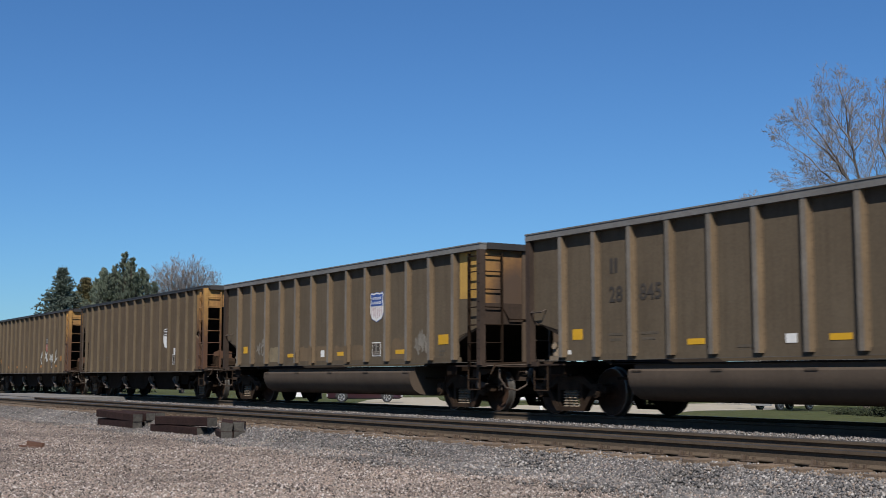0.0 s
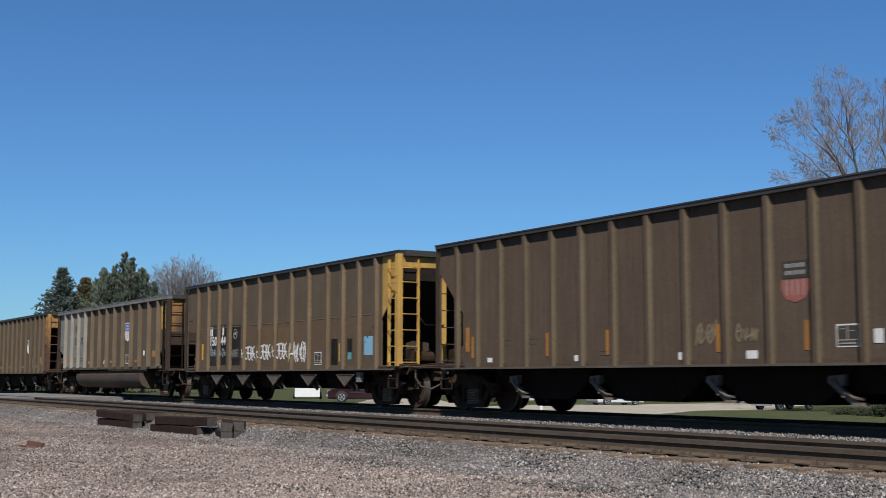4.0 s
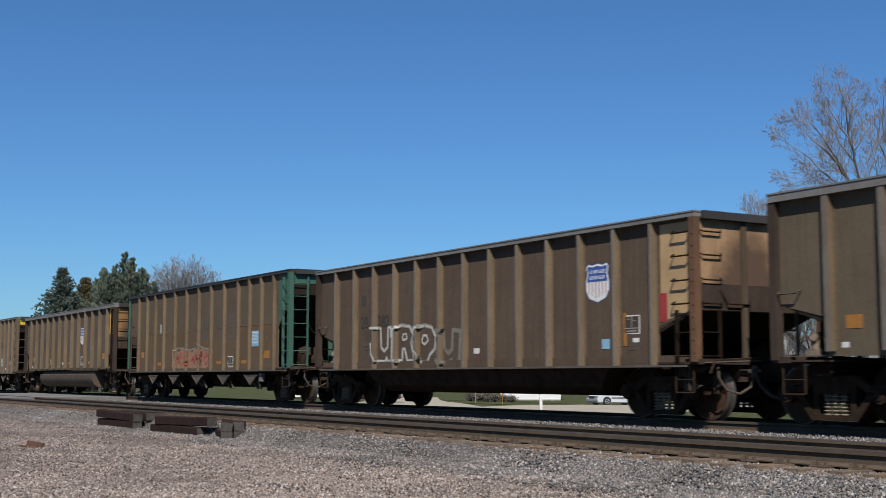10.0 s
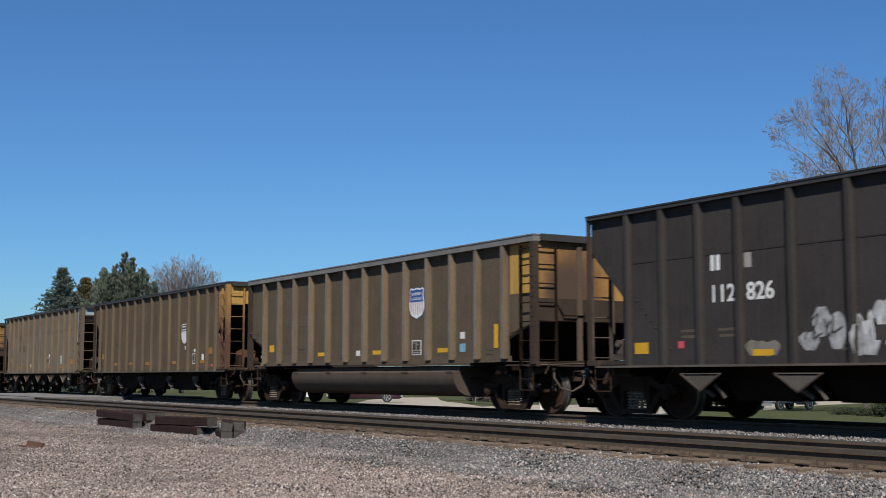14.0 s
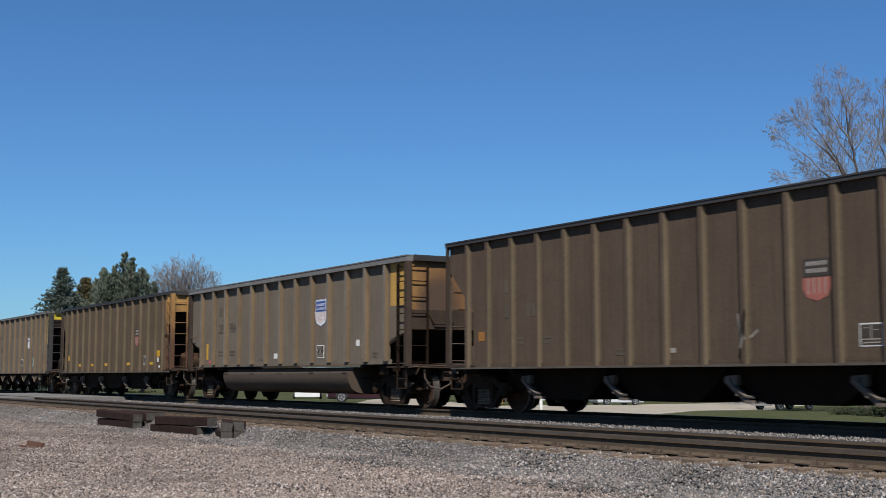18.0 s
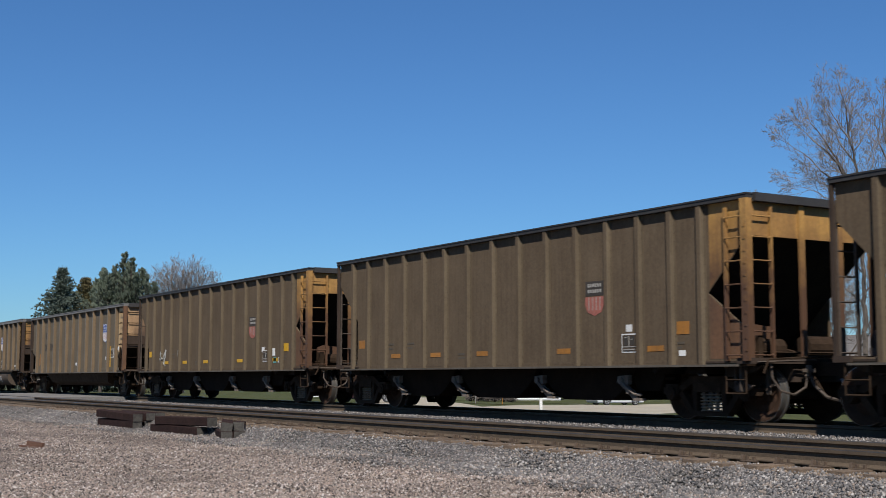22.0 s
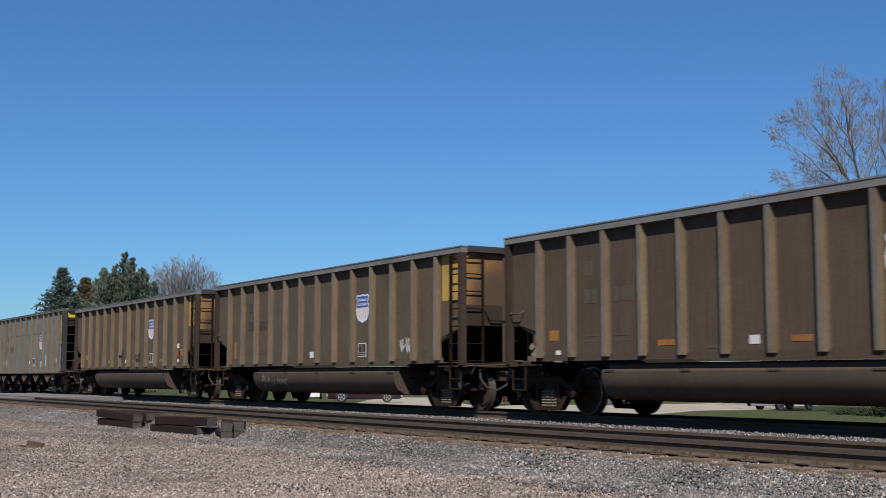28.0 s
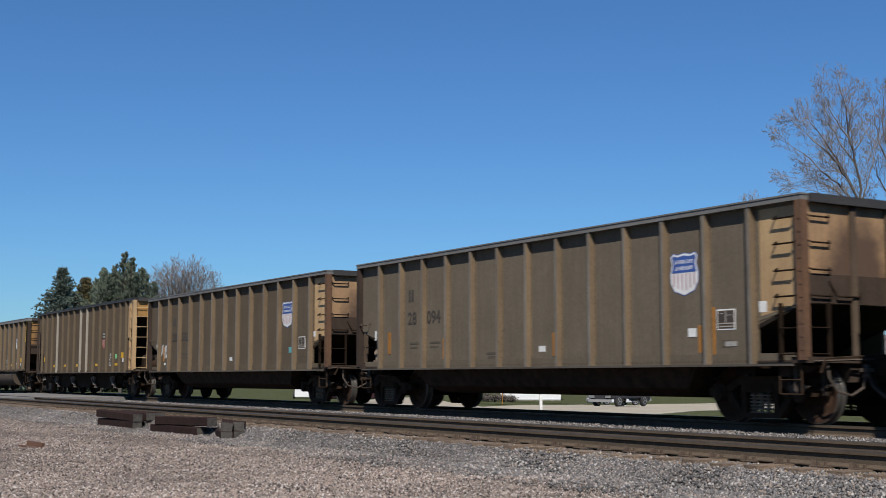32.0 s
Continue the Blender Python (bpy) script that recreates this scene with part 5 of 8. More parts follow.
W = M_WHITE
CARS = {
    -4: dict(kind="bay", label="dusty brown coal hopper with yellow ends", emblem="faded", refl="h"),
    -3: dict(kind="gondola", label="dusty brown coal gondola with rounded tub floor", emblem="blue", refl="h"),
    -2: dict(kind="bay", label="dusty brown coal hopper with white graffiti", emblem="faded", refl="h", spray=[((3, -2.0, 1.3, 3.2, 0.8, 4), 0.09, M_SPRAY)]),
    -1: dict(kind="bay", label="dusty brown coal hopper with rusty orange end", emblem="white", refl=None, end=M_ENDYEL, emblem_at=(-3.35, 2.1),
             plates=[(-4.2, 1.62, 0.2, 0.3, W), (-5.3, 1.38, 0.2, 0.22, W)]),
    0: dict(kind="gondola", label="scuffed brown coal gondola with yellow corner panel", emblem="blue", refl="h", refl_mat=M_AMBER,
            blotches=[(4.0, 3.1, 1.08, 1.66, M_TANTAG, 21), (2.0, 0.1, 1.06, 1.62, M_RIB, 23), (-0.1, -2.0, 1.08, 1.60, M_RIB, 25), (-3.2, -4.0, 1.10, 1.72, M_RIB, 27)],
            spray=[((5, 4.9, 1.35, 0.6, 0.5, 2), 0.06, M_FADED), ((6, -4.3, 1.25, 0.7, 0.6, 3), 0.06, M_FADED)], plates=[(0.5, 1.36, 0.25, 0.22, W)]),
    1: dict(kind="gondola", label="dusty brown coal gondola with dark numbers", emblem="blue", number=("28", "845"), marksign=2, ink=M_LETTER, refl="h", refl_mat=M_AMBER,
            plates=[(0.4, 1.34, 0.28, 0.18, W), (-4.45, 1.62, 0.22, 0.2, W), (-5.7, 1.37, 0.28, 0.12, W), (6.0, 1.2, 0.16, 0.14, W)]),
    2: dict(kind="bay", label="dusty brown coal hopper with worn white emblem", emblem="white", refl="h", ink=M_LETFAINT, dim=True, refl_mat=M_ORANGE,
            plates=[(5.3, 1.16, 0.18, 0.16, W), (-4.22, 1.62, 0.2, 0.2, W), (-5.75, 1.4, 0.2, 0.25, W), (6.0, 1.25, 0.12, 0.4, W)], spray=[((8, 2.6, 1.3, 0.5, 0.4, 2), 0.05, M_DARKSPRAY)]),
    3: dict(kind="gondola", label="brown coal gondola with a clean grey quarter", emblem="blue", number=("28", "729"), marksign=2, ink=M_LETTER, refl="h", chord=M_CHORD, clean=(9, 10, 11, 12), clean_to=2.98,
            plates=[(0.4, 1.34, 0.3, 0.18, W), (-4.45, 1.62, 0.2, 0.22, W), (-6.0, 1.5, 0.4, 0.22, M_ORANGE)]),
    4: dict(kind="gate", label="brown coal hopper with white tags and bright yellow end", emblem=None, number=("150", "44"), marksign=2, mark_up=0.40, gap=1.12, ink=M_WHITE, refl="v", refl_mat=M_AMBER,
            panel=M_YELLOW, end=M_YELLOW, cage=M_YELLOW, num_at=(5.14, 1.74), stencil=(-2.75, 1.24), ruled=[(3.02, 1.46, 0.62, 0.28, M_PANEL)], plates=[(4.86, 1.74, 0.58, 1.28, M_PANEL), (4.03, 1.74, 0.57, 1.26, M_PANEL), (3.0, 1.72, 0.80, 1.24, M_PANEL), (4.02, 2.18, 0.16, 0.34, W), (-3.72, 1.39, 0.38, 0.68, M_PANEL), (-4.58, 1.50, 0.28, 0.44, M_PANEL), (-4.58, 1.28, 0.2, 0.18, M_TEAL), (-5.64, 1.52, 0.56, 0.46, M_LBLUE)], bright_box=True,
            tags=((2.36, 1.27, 0.86, 0.38), (1.28, 1.28, 0.92, 0.40), (0.12, 1.28, 0.90, 0.42)), blotches=[(1.1, 0.05, 1.60, 2.24, M_RUSTSTAIN, 33), (-0.05, -1.05, 1.66, 2.20, M_RUSTSTAIN, 35)],
            spray=[((14, -1.12, 1.15, 0.90, 0.62, 4), 0.036, M_WHITE), ((17, -1.10, 1.2, 0.95, 0.55, 2), 0.03, M_WHITE), ((15, 5.08, 1.38, 0.50, 0.34, 3), 0.028, M_PALEBLUE), ((16, 4.24, 1.38, 0.48, 0.34, 3), 0.028, M_PALEBLUE)], ring=(3.02, 2.06)),
    5: dict(kind="bay", label="sooty brown coal hopper with faded red emblem", body=M_DARKBROWN, emblem="faded", refl="v", end=M_ENDBROWN, panel=M_ENDYEL,
            plates=[(5.2, 1.1, 0.22, 0.12, W), (2.2, 1.1, 0.24, 0.14, W), (-0.7, 1.1, 0.26, 0.16, W), (-2.3, 1.1, 0.3, 0.16, W), (-4.77, 1.33, 0.2, 0.26, W), (-5.52, 1.52, 0.18, 0.56, W), (-5.74, 1.38, 0.36, 0.24, M_ORANGE), (-5.08, 1.1, 0.3, 0.14, W), (-5.75, 1.1, 0.2, 0.12, W)],
            spray=[((21, -1.05, 1.30, 0.55, 0.36, 3), 0.03, M_TANTAG), ((27, -1.0, 1.28, 0.5, 0.40, 2), 0.03, M_TANTAG), ((22, -1.95, 1.28, 0.5, 0.34, 3), 0.03, M_TANTAG)]),
    6: dict(kind="tub", label="greyish coal gondola with cream corner and bold numbers", body=M_GREY, rib=M_RIB, emblem="blue", number=("28", "278"), marksign=2, ink=M_LETTER, refl="v", refl_mat=M_AMBER,
            panel=M_CREAM, end=M_ENDCREAM, plates=[(6.4, 1.78, 0.16, 0.2, W), (5.55, 1.2, 0.22, 0.16, W), (-5.0, 1.45, 0.2, 0.2, W)]),
    7: dict(kind="gondola", label="dusty brown coal gondola with orange stained end", emblem="blue", refl=None, dim=True, plates=[(0.42, 1.34, 0.26, 0.2, W), (-5.3, 1.68, 0.24, 0.24, W)]),
    8: dict(kind="gate", slogan=True, emblem_at=(-2.68, 2.39), label="grey coal hopper with yellow and black end", body=M_GREY, rib=M_RIB, chord=M_CHORD, emblem="white", number=("503", "627"), marksign=3, ink=M_LETTER, refl=None,
            panel=M_BRIGHT, end=M_BRIGHT, cage=M_RIBDULL, ruled=[(-3.80, 1.50, 0.55, 0.44, M_TEAL)], gap=1.0,
            plates=[(5.6, 1.66, 0.3, 0.16, M_ORANGE), (5.45, 1.4, 0.16, 0.14, W), (3.13, 1.13, 0.4, 0.11, M_ORANGE), (2.78, 1.13, 0.24, 0.1, W), (-0.39, 1.39, 0.26, 0.13, W), (-0.22, 1.26, 0.36, 0.1, M_ORANGE), (-0.13, 1.16, 0.28, 0.09, W), (-2.85, 1.12, 0.46, 0.1, M_ORANGE),
                    (-2.36, 1.17, 0.3, 0.11, W), (-4.62, 1.16, 0.3, 0.1, W), (-5.69, 1.70, 0.4, 0.08, M_ORANGE), (-5.49, 1.45, 0.2, 0.2, M_EMGREY), (-5.79, 1.27, 0.18, 0.12, W)],
            spray=[((31, 2.3, 1.18, 0.8, 0.36, 4), 0.05, M_DARKSPRAY), ((36, 2.25, 1.2, 0.7, 0.3, 3), 0.04, M_DARKSPRAY), ((37, 1.4, 1.3, 0.35, 0.25, 1), 0.05, M_DARKSPRAY), ((32, -5.45, 1.58, 0.4, 0.22, 4), 0.05, M_ORANGE)]),
    9: dict(kind="gondola", label="brown coal gondola with a pale sprayed loop", emblem="blue", number=("29", "358"), marksign=2, ink=M_LETTER, refl="h",
            ruled=[(-2.47, 1.42, 0.42, 0.36, W)], plates=[(0.5, 1.34, 0.28, 0.16, W), (5.9, 1.2, 0.16, 0.14, W), (-5.95, 1.5, 0.2, 0.3, M_LBLUE)],
            spray=[((33, 2.75, 1.1, 0.5, 0.75, 1), 0.045, M_SPRAY)]),
    10: dict(kind="gate", gap=0.9, label="brown coal hopper with green end and pink graffiti", emblem=None, number=None, refl="h", panel=M_GREEN, end=M_GREEN, cage=M_GREEN, rear=M_GREEN, bright_box=True,
             chord=M_CHORDDARK, plates=[(5.3, 1.2, 0.14, 0.1, W)], ruled=[(-4.63, 1.88, 0.52, 0.46, M_LBLUE)],
             stencil=(-2.73, 1.22), lettermark=True),
    11: dict(kind="tub", body=M_DARKBROWN, label="brown coal gondola with large white graffiti and cream corner", emblem="blue", number=("28", "382"), marksign=2, ink=M_LETTER, refl=None,
             panel=M_CREAM, end=M_ENDCREAM, plates=[(-0.4, 1.3, 0.26, 0.14, W), (-4.75, 1.35, 0.22, 0.18, M_LBLUE), (-6.35, 1.95, 0.18, 0.5, M_RED), (-5.6, 1.4, 0.2, 0.1, W), (-5.3, 1.6, 0.09, 0.6, M_ORANGE)], urban=True),
    12: dict(kind="gondola", label="dusty brown coal gondola with small white tags", emblem="blue", refl="h",
             plates=[(5.9, 1.2, 0.16, 0.14, W), (0.2, 1.32, 0.26, 0.16, W), (-4.9, 1.5, 0.22, 0.22, M_LBLUE), (-5.75, 1.38, 0.2, 0.14, W), (-6.5, 1.95, 0.22, 0.6, M_ORANGE)],
             spray=[((51, 2.9, 1.25, 0.5, 0.75, 2), 0.045, M_SPRAY), ((52, 1.8, 1.3, 0.45, 0.5, 1), 0.045, M_SPRAY)]),
    13: dict(kind="gate", label="greyish brown coal hopper with pale blue corner", body=M_GREY, emblem=None, number=("504", "021"), marksign=3, ink=M_LETTER, refl="h", panel=M_PALEBLUE, end=M_PALEBLUE, cage=M_RIBDULL,
             ruled=[(-3.9, 1.5, 0.52, 0.4, M_TEAL)], plates=[(-1.0, 1.5, 0.22, 0.3, W), (-1.72, 1.72, 0.22, 0.14, W), (-4.8, 1.25, 0.2, 0.12, W), (5.2, 1.2, 0.12, 0.12, W), (1.7, 1.3, 0.12, 0.14, W)]),
    14: dict(kind="bay", label="brown coal hopper with white emblem and yellow end", emblem="white", number=("48", "928"), marksign=2, ink=M_LETFAINT, refl="h", panel=M_YELLOW, end=M_YELLOW,
             plates=[(-4.95, 1.38, 0.22, 0.26, W), (-4.22, 1.62, 0.2, 0.12, W), (-5.8, 1.12, 0.2, 0.08, M_PINK)], spray=[((55, -3.25, 1.62, 0.3, 0.22, 1), 0.04, W)]),
    15: dict(kind="gondola", label="dusty brown coal gondola with amber reflectors", emblem="blue", refl="h", refl_mat=M_AMBER, dim=True, plain_tail=True,
             plates=[(0.42, 1.34, 0.26, 0.16, W), (-4.45, 1.65, 0.22, 0.18, W), (-4.45, 1.38, 0.22, 0.18, M_LBLUE), (-5.75, 1.6, 0.14, 0.5, M_AMBER)]),
    16: dict(kind="gate", label="black coal hopper with white numbers and red end", body=M_BLACKCAR, rib=M_BLACKCAR, chord=M_CHORDDARK, emblem=None, number=("112", "826"), marksign=2, ink=M_WHITE, refl=None,
             panel=M_RED, end=M_BRIGHT, cage=M_BLACKCAR, bright_box=True, num_at=(4.09, 1.98), gap=1.0, ruled=[(-3.9, 1.5, 0.55, 0.45, M_TEAL)],
             plates=[(3.3, 2.62, 0.34, 0.24, M_EMGREY), (4.8, 1.29, 0.14, 0.12, M_PINK), (5.82, 1.25, 0.36, 0.2, M_AMBER), (2.92, 1.13, 0.44, 0.1, M_AMBER), (-0.27, 1.15, 0.47, 0.1, M_AMBER), (-2.75, 1.14, 0.46, 0.11, M_AMBER), (0.55, 1.38, 0.42, 0.22, M_LETTER), (-0.5, 1.42, 0.32, 0.18, M_LETTER), (-4.8, 1.35, 0.14, 0.1, M_PINK), (-5.6, 1.5, 0.3, 0.3, M_AMBER)],
             stencil=(-1.60, 1.46), blotches=[(2.16, 1.78, 1.14, 1.52, M_SILVERSPRAY, 3), (1.90, 1.56, 1.36, 1.86, M_SILVERSPRAY, 31), (1.62, 1.26, 1.16, 1.78, M_SILVERSPRAY, 33), (1.14, 0.66, 1.06, 1.62, M_SILVERSPRAY, 5), (0.80, 0.38, 1.30, 1.92, M_SILVERSPRAY, 35), (0.44, 0.04, 1.10, 1.72, M_SILVERSPRAY, 37), (0.0, -0.34, 1.34, 1.92, M_SILVERSPRAY, 8), (-0.28, -0.78, 1.24, 2.04, M_SILVERSPRAY, 39), (-0.76, -1.10, 1.36, 1.78, M_SILVERSPRAY, 41), (-1.12, -1.66, 1.24, 1.60, M_FADED, 12), (3.29, 2.56, 1.08, 1.38, M_FADED, 14)],
             spray=[((66, 1.1, 1.2, 1.0, 0.5, 2), 0.03, M_WHITE), ((67, 0.0, 1.4, 1.0, 0.5, 2), 0.03, M_WHITE), ((68, 2.1, 1.3, 0.8, 0.45, 2), 0.03, M_DARKSPRAY), ((63, -2.31, 1.32, 0.74, 0.45, 2), 0.05, M_FADED)]),
    17: dict(kind="gate", label="dusty grey coal hopper with white emblem", body=M_GREY, rib=M_RIB, chord=M_CHORD, emblem="white", refl=None, panel=M_BRIGHT, end=M_BRIGHT, cage=M_CHORDDARK, dim=True,
             ruled=[(-3.95, 1.45, 0.5, 0.42, M_TEAL)], plates=[(-0.9, 1.4, 0.2, 0.18, W), (-4.9, 1.2, 0.2, 0.14, W), (-5.7, 1.3, 0.3, 0.2, M_ORANGE)]),
    18: dict(kind="bay", label="brown coal hopper with faded red emblem and amber patches", emblem="faded", refl="h", refl_mat=M_AMBER, panel=M_YELLOW, end=M_ENDYEL, dim=True,
             plates=[(-5.6, 1.36, 0.18, 0.2, W), (-5.75, 1.12, 0.16, 0.1, W)]),
    19: dict(kind="gondola", label="dusty grey-brown coal gondola with upright reflectors", body=M_GREY, emblem="blue", number=("28", "984"), marksign=2, ink=M_LETFAINT, refl="v", refl_mat=M_AMBER,
             plates=[(5.55, 1.2, 0.14, 0.14, M_PINK), (0.42, 1.34, 0.28, 0.18, W), (-4.6, 1.6, 0.22, 0.2, W)]),
    20: dict(kind="bay", label="sooty brown coal hopper with a pale tag", body=M_DARKBROWN, emblem="faded", refl=None, panel=M_YELLOW, end=M_ENDBROWN, dim=True,
             plates=[(5.9, 1.6, 0.3, 0.2, M_ORANGE), (0.0, 1.2, 0.2, 0.08, M_EMGREY), (-5.2, 1.4, 0.2, 0.2, W), (-5.7, 1.45, 0.16, 0.26, W)], spray=[((71, -1.55, 1.15, 0.5, 0.8, 1), 0.05, M_FADED)]),
    21: dict(kind="gondola", label="brown coal gondola with graffiti on its tub", emblem="blue", refl=None, dim=True, plates=[(5.9, 1.2, 0.16, 0.14, W), (0.42, 1.34, 0.28, 0.16, W), (-5.7, 1.4, 0.2, 0.25, M_LBLUE), (-5.4, 1.3, 0.2, 0.12, W)], tubtag=True),
    22: dict(kind="tub", body=M_PALEBROWN, label="brown coal gondola with cream corner and dark numbers", emblem="blue", number=("28", "590"), marksign=2, ink=M_LETTER, refl="v", panel=M_CREAM, end=M_ENDCREAM,
             plates=[(6.45, 1.8, 0.1, 0.26, W), (-0.4, 1.3, 0.24, 0.14, W), (-4.72, 1.5, 0.22, 0.16, W), (-6.3, 1.85, 0.18, 0.2, W), (-5.25, 1.55, 0.1, 0.8, M_AMBER)]),
    23: dict(kind="bay", label="brown coal hopper with white placards and rusty yellow end", emblem="faded", refl="h", refl_mat=M_AMBER, panel=M_YELLOW, end=M_ENDYEL,
             plates=[(-4.02, 1.55, 0.22, 0.16, W), (-4.78, 1.46, 0.22, 0.26, W), (-4.86, 1.23, 0.18, 0.16, M_TEAL), (-5.16, 1.23, 0.2, 0.18, W)], spray=[((81, 4.9, 1.1, 0.5, 0.8, 1), 0.08, M_SPRAY), ((82, 3.3, 1.4, 0.4, 0.3, 1), 0.05, M_FADED)]),
    24: dict(kind="bay", label="brown coal hopper with faded red emblem and stained end", emblem="faded", refl="h", panel=M_YELLOW, end=M_ENDYEL,
             plates=[(-4.22, 1.62, 0.2, 0.16, W), (-5.6, 1.15, 0.2, 0.12, W)]),
    25: dict(kind="bay", label="brown coal hopper with pale smeared tags", emblem="faded", refl="v", refl_mat=M_AMBER, panel=M_YELLOW, end=M_ENDYEL,
             plates=[(5.3, 1.1, 0.16, 0.16, W), (-5.6, 1.42, 0.18, 0.2, W), (-5.75, 1.12, 0.18, 0.1, M_PINK), (-5.5, 1.5, 0.4, 0.4, M_LETTER)],
             spray=[((91, 5.4, 1.2, 0.6, 0.6, 2), 0.09, M_FADED), ((92, 3.4, 1.25, 0.6, 0.4, 2), 0.09, M_FADED), ((93, -1.35, 1.25, 0.5, 0.5, 3), 0.06, M_FADED), ((94, -3.0, 1.1, 0.7, 0.7, 2), 0.1, M_FADED)]),
    26: dict(kind="bay", body=M_BROWN, rib=M_RIB, label="brown coal hopper with white emblem and yellow cage end", emblem="white", refl=None, panel=M_YELLOW, end=M_YELLOW,
             plates=[(-5.55, 1.5, 0.2, 0.5, M_ORANGE), (-5.8, 1.42, 0.18, 0.2, W), (-5.8, 1.2, 0.14, 0.1, W)], spray=[((95, 6.0, 1.2, 0.5, 0.3, 2), 0.06, M_SPRAY)]),
    27: dict(kind="gate", slogan=True, label="grey coal hopper with large white graffiti", body=M_GREY, rib=M_RIB, chord=M_CHORD, emblem="white", marksign=3, ink=M_LETTER, number=None, refl=None, panel=M_BRIGHT, end=M_BRIGHT, cage=M_CHORDDARK,
             ruled=[(-3.95, 1.49, 0.55, 0.45, M_TEAL)], plates=[(5.96, 1.71, 0.44, 0.19, M_ORANGE), (5.8, 1.46, 0.16, 0.2, W), (6.05, 1.42, 0.12, 0.1, W), (2.80, 1.88, 0.42, 0.28, M_LETTER), (2.3, 1.13, 0.4, 0.1, M_ORANGE), (2.0, 1.13, 0.2, 0.1, W),
                     (-0.6, 1.42, 0.22, 0.14, W), (-0.5, 1.17, 0.3, 0.1, M_ORANGE), (-2.4, 1.13, 0.26, 0.1, W), (-3.0, 1.13, 0.4, 0.1, M_ORANGE), (-4.75, 1.15, 0.3, 0.1, W)],
             throwup=True, spray=[((102, 7.15, 3.05, 0.85, 0.42, 5), 0.04, M_PALEBLUE), ((104, 6.85, 2.78, 0.4, 0.30, 2), 0.035, M_PALEBLUE), ((103, 4.4, 1.03, 0.8, 0.13, 3), 0.045, M_SPRAY)]),
    28: dict(kind="gate", label="pale grey coal hopper with yellow end and blue placard", body=M_CLEAN, rib=M_RIB, chord=M_CHORD, emblem="blue", refl=None, panel=M_BRIGHT, end=M_BRIGHT, cage=M_CHORDDARK, dim=True,
             ruled=[(-3.95, 1.5, 0.55, 0.5, M_LBLUE)], plates=[(-3.0, 1.35, 0.4, 0.34, W), (-0.7, 1.45, 0.2, 0.2, W), (-4.9, 1.4, 0.2, 0.3, M_AMBER), (-5.7, 1.5, 0.3, 0.2, W)], spray=[((105, 4.8, 1.2, 0.8, 0.5, 3), 0.07, M_SPRAY)]),
    29: dict(kind="gondola", label="dusty brown coal gondola with dark scribbles", emblem="blue", refl="h", dim=True, plates=[(0.42, 1.34, 0.26, 0.16, W), (-5.3, 1.8, 0.24, 0.2, W), (-5.3, 1.55, 0.4, 0.2, M_ORANGE), (-5.3, 1.3, 0.24, 0.12, W)],
             spray=[((111, 1.0, 1.35, 0.3, 0.5, 1), 0.04, M_DARKSPRAY), ((112, -0.9, 1.35, 0.4, 0.3, 1), 0.04, M_DARKSPRAY)]),
    30: dict(kind="gondola", label="dusty brown coal gondola with a tagged tub", emblem="blue", number=("28", "860"), marksign=2, ink=M_LETTER, refl="v", plates=[(0.42, 1.34, 0.28, 0.2, W), (-4.9, 1.4, 0.24, 0.18, W)], tubtag=True,
             spray=[((115, -4.4, 1.3, 0.5, 0.5, 2), 0.06, M_SPRAY)]),
    31: dict(kind="gondola", body=M_DARKBROWN, label="dusty brown coal gondola with orange patches", emblem="blue", refl="h", dim=True, plates=[(5.6, 1.2, 0.18, 0.14, W), (0.42, 1.34, 0.28, 0.18, W), (-4.45, 1.62, 0.22, 0.2, W), (-5.7, 1.4, 0.2, 0.14, W)]),
    32: dict(kind="gondola", label="dusty brown coal gondola with bright yellow corner", emblem="white", emblem_at=(-4.62, 2.39), number=("288", "303"), marksign=3, ink=M_LETTER, refl="h", refl_mat=M_AMBER, panel=M_BRIGHT, end=M_ENDYEL,
             plates=[(5.7, 1.66, 0.14, 0.16, W), (0.42, 1.34, 0.28, 0.18, W), (-4.60, 1.36, 0.2, 0.2, W), (-5.40, 1.38, 0.16, 0.16, W)], initials=True),
    33: dict(kind="bay", label="brown coal hopper with three pale ribs", emblem="faded", refl="h", refl_mat=M_AMBER, clean=(11, 7, 6), panel=M_CREAM, end=M_ENDYEL, cage=M_CREAM,
             plates=[(-4.22, 1.62, 0.36, 0.1, M_EMGREY), (-4.85, 1.55, 0.22, 0.18, M_LIME), (-5.75, 1.4, 0.18, 0.2, W)]),
    34: dict(kind="tub", label="brown coal gondola with a white scribble and cream corner", emblem="blue", number=("28", "592"), marksign=2, ink=M_LETTER, refl="v", panel=M_CREAM, end=M_ENDCREAM,
             plates=[(6.5, 1.82, 0.1, 0.2, W), (-0.4, 1.3, 0.26, 0.14, W), (-4.75, 1.5, 0.2, 0.16, M_TEAL), (-6.3, 1.9, 0.16, 0.18, W), (5.65, 1.2, 0.2, 0.1, W)], spray=[((121, 6.0, 1.4, 0.6, 0.5, 2), 0.08, M_SPRAY)]),
    35: dict(kind="tub", body=M_PALEBROWN, label="brown coal gondola with dark numbers and cream corner", emblem="blue", number=("28", "094"), marksign=2, ink=M_LETTER, refl="v", panel=M_CREAM, end=M_ENDCREAM,
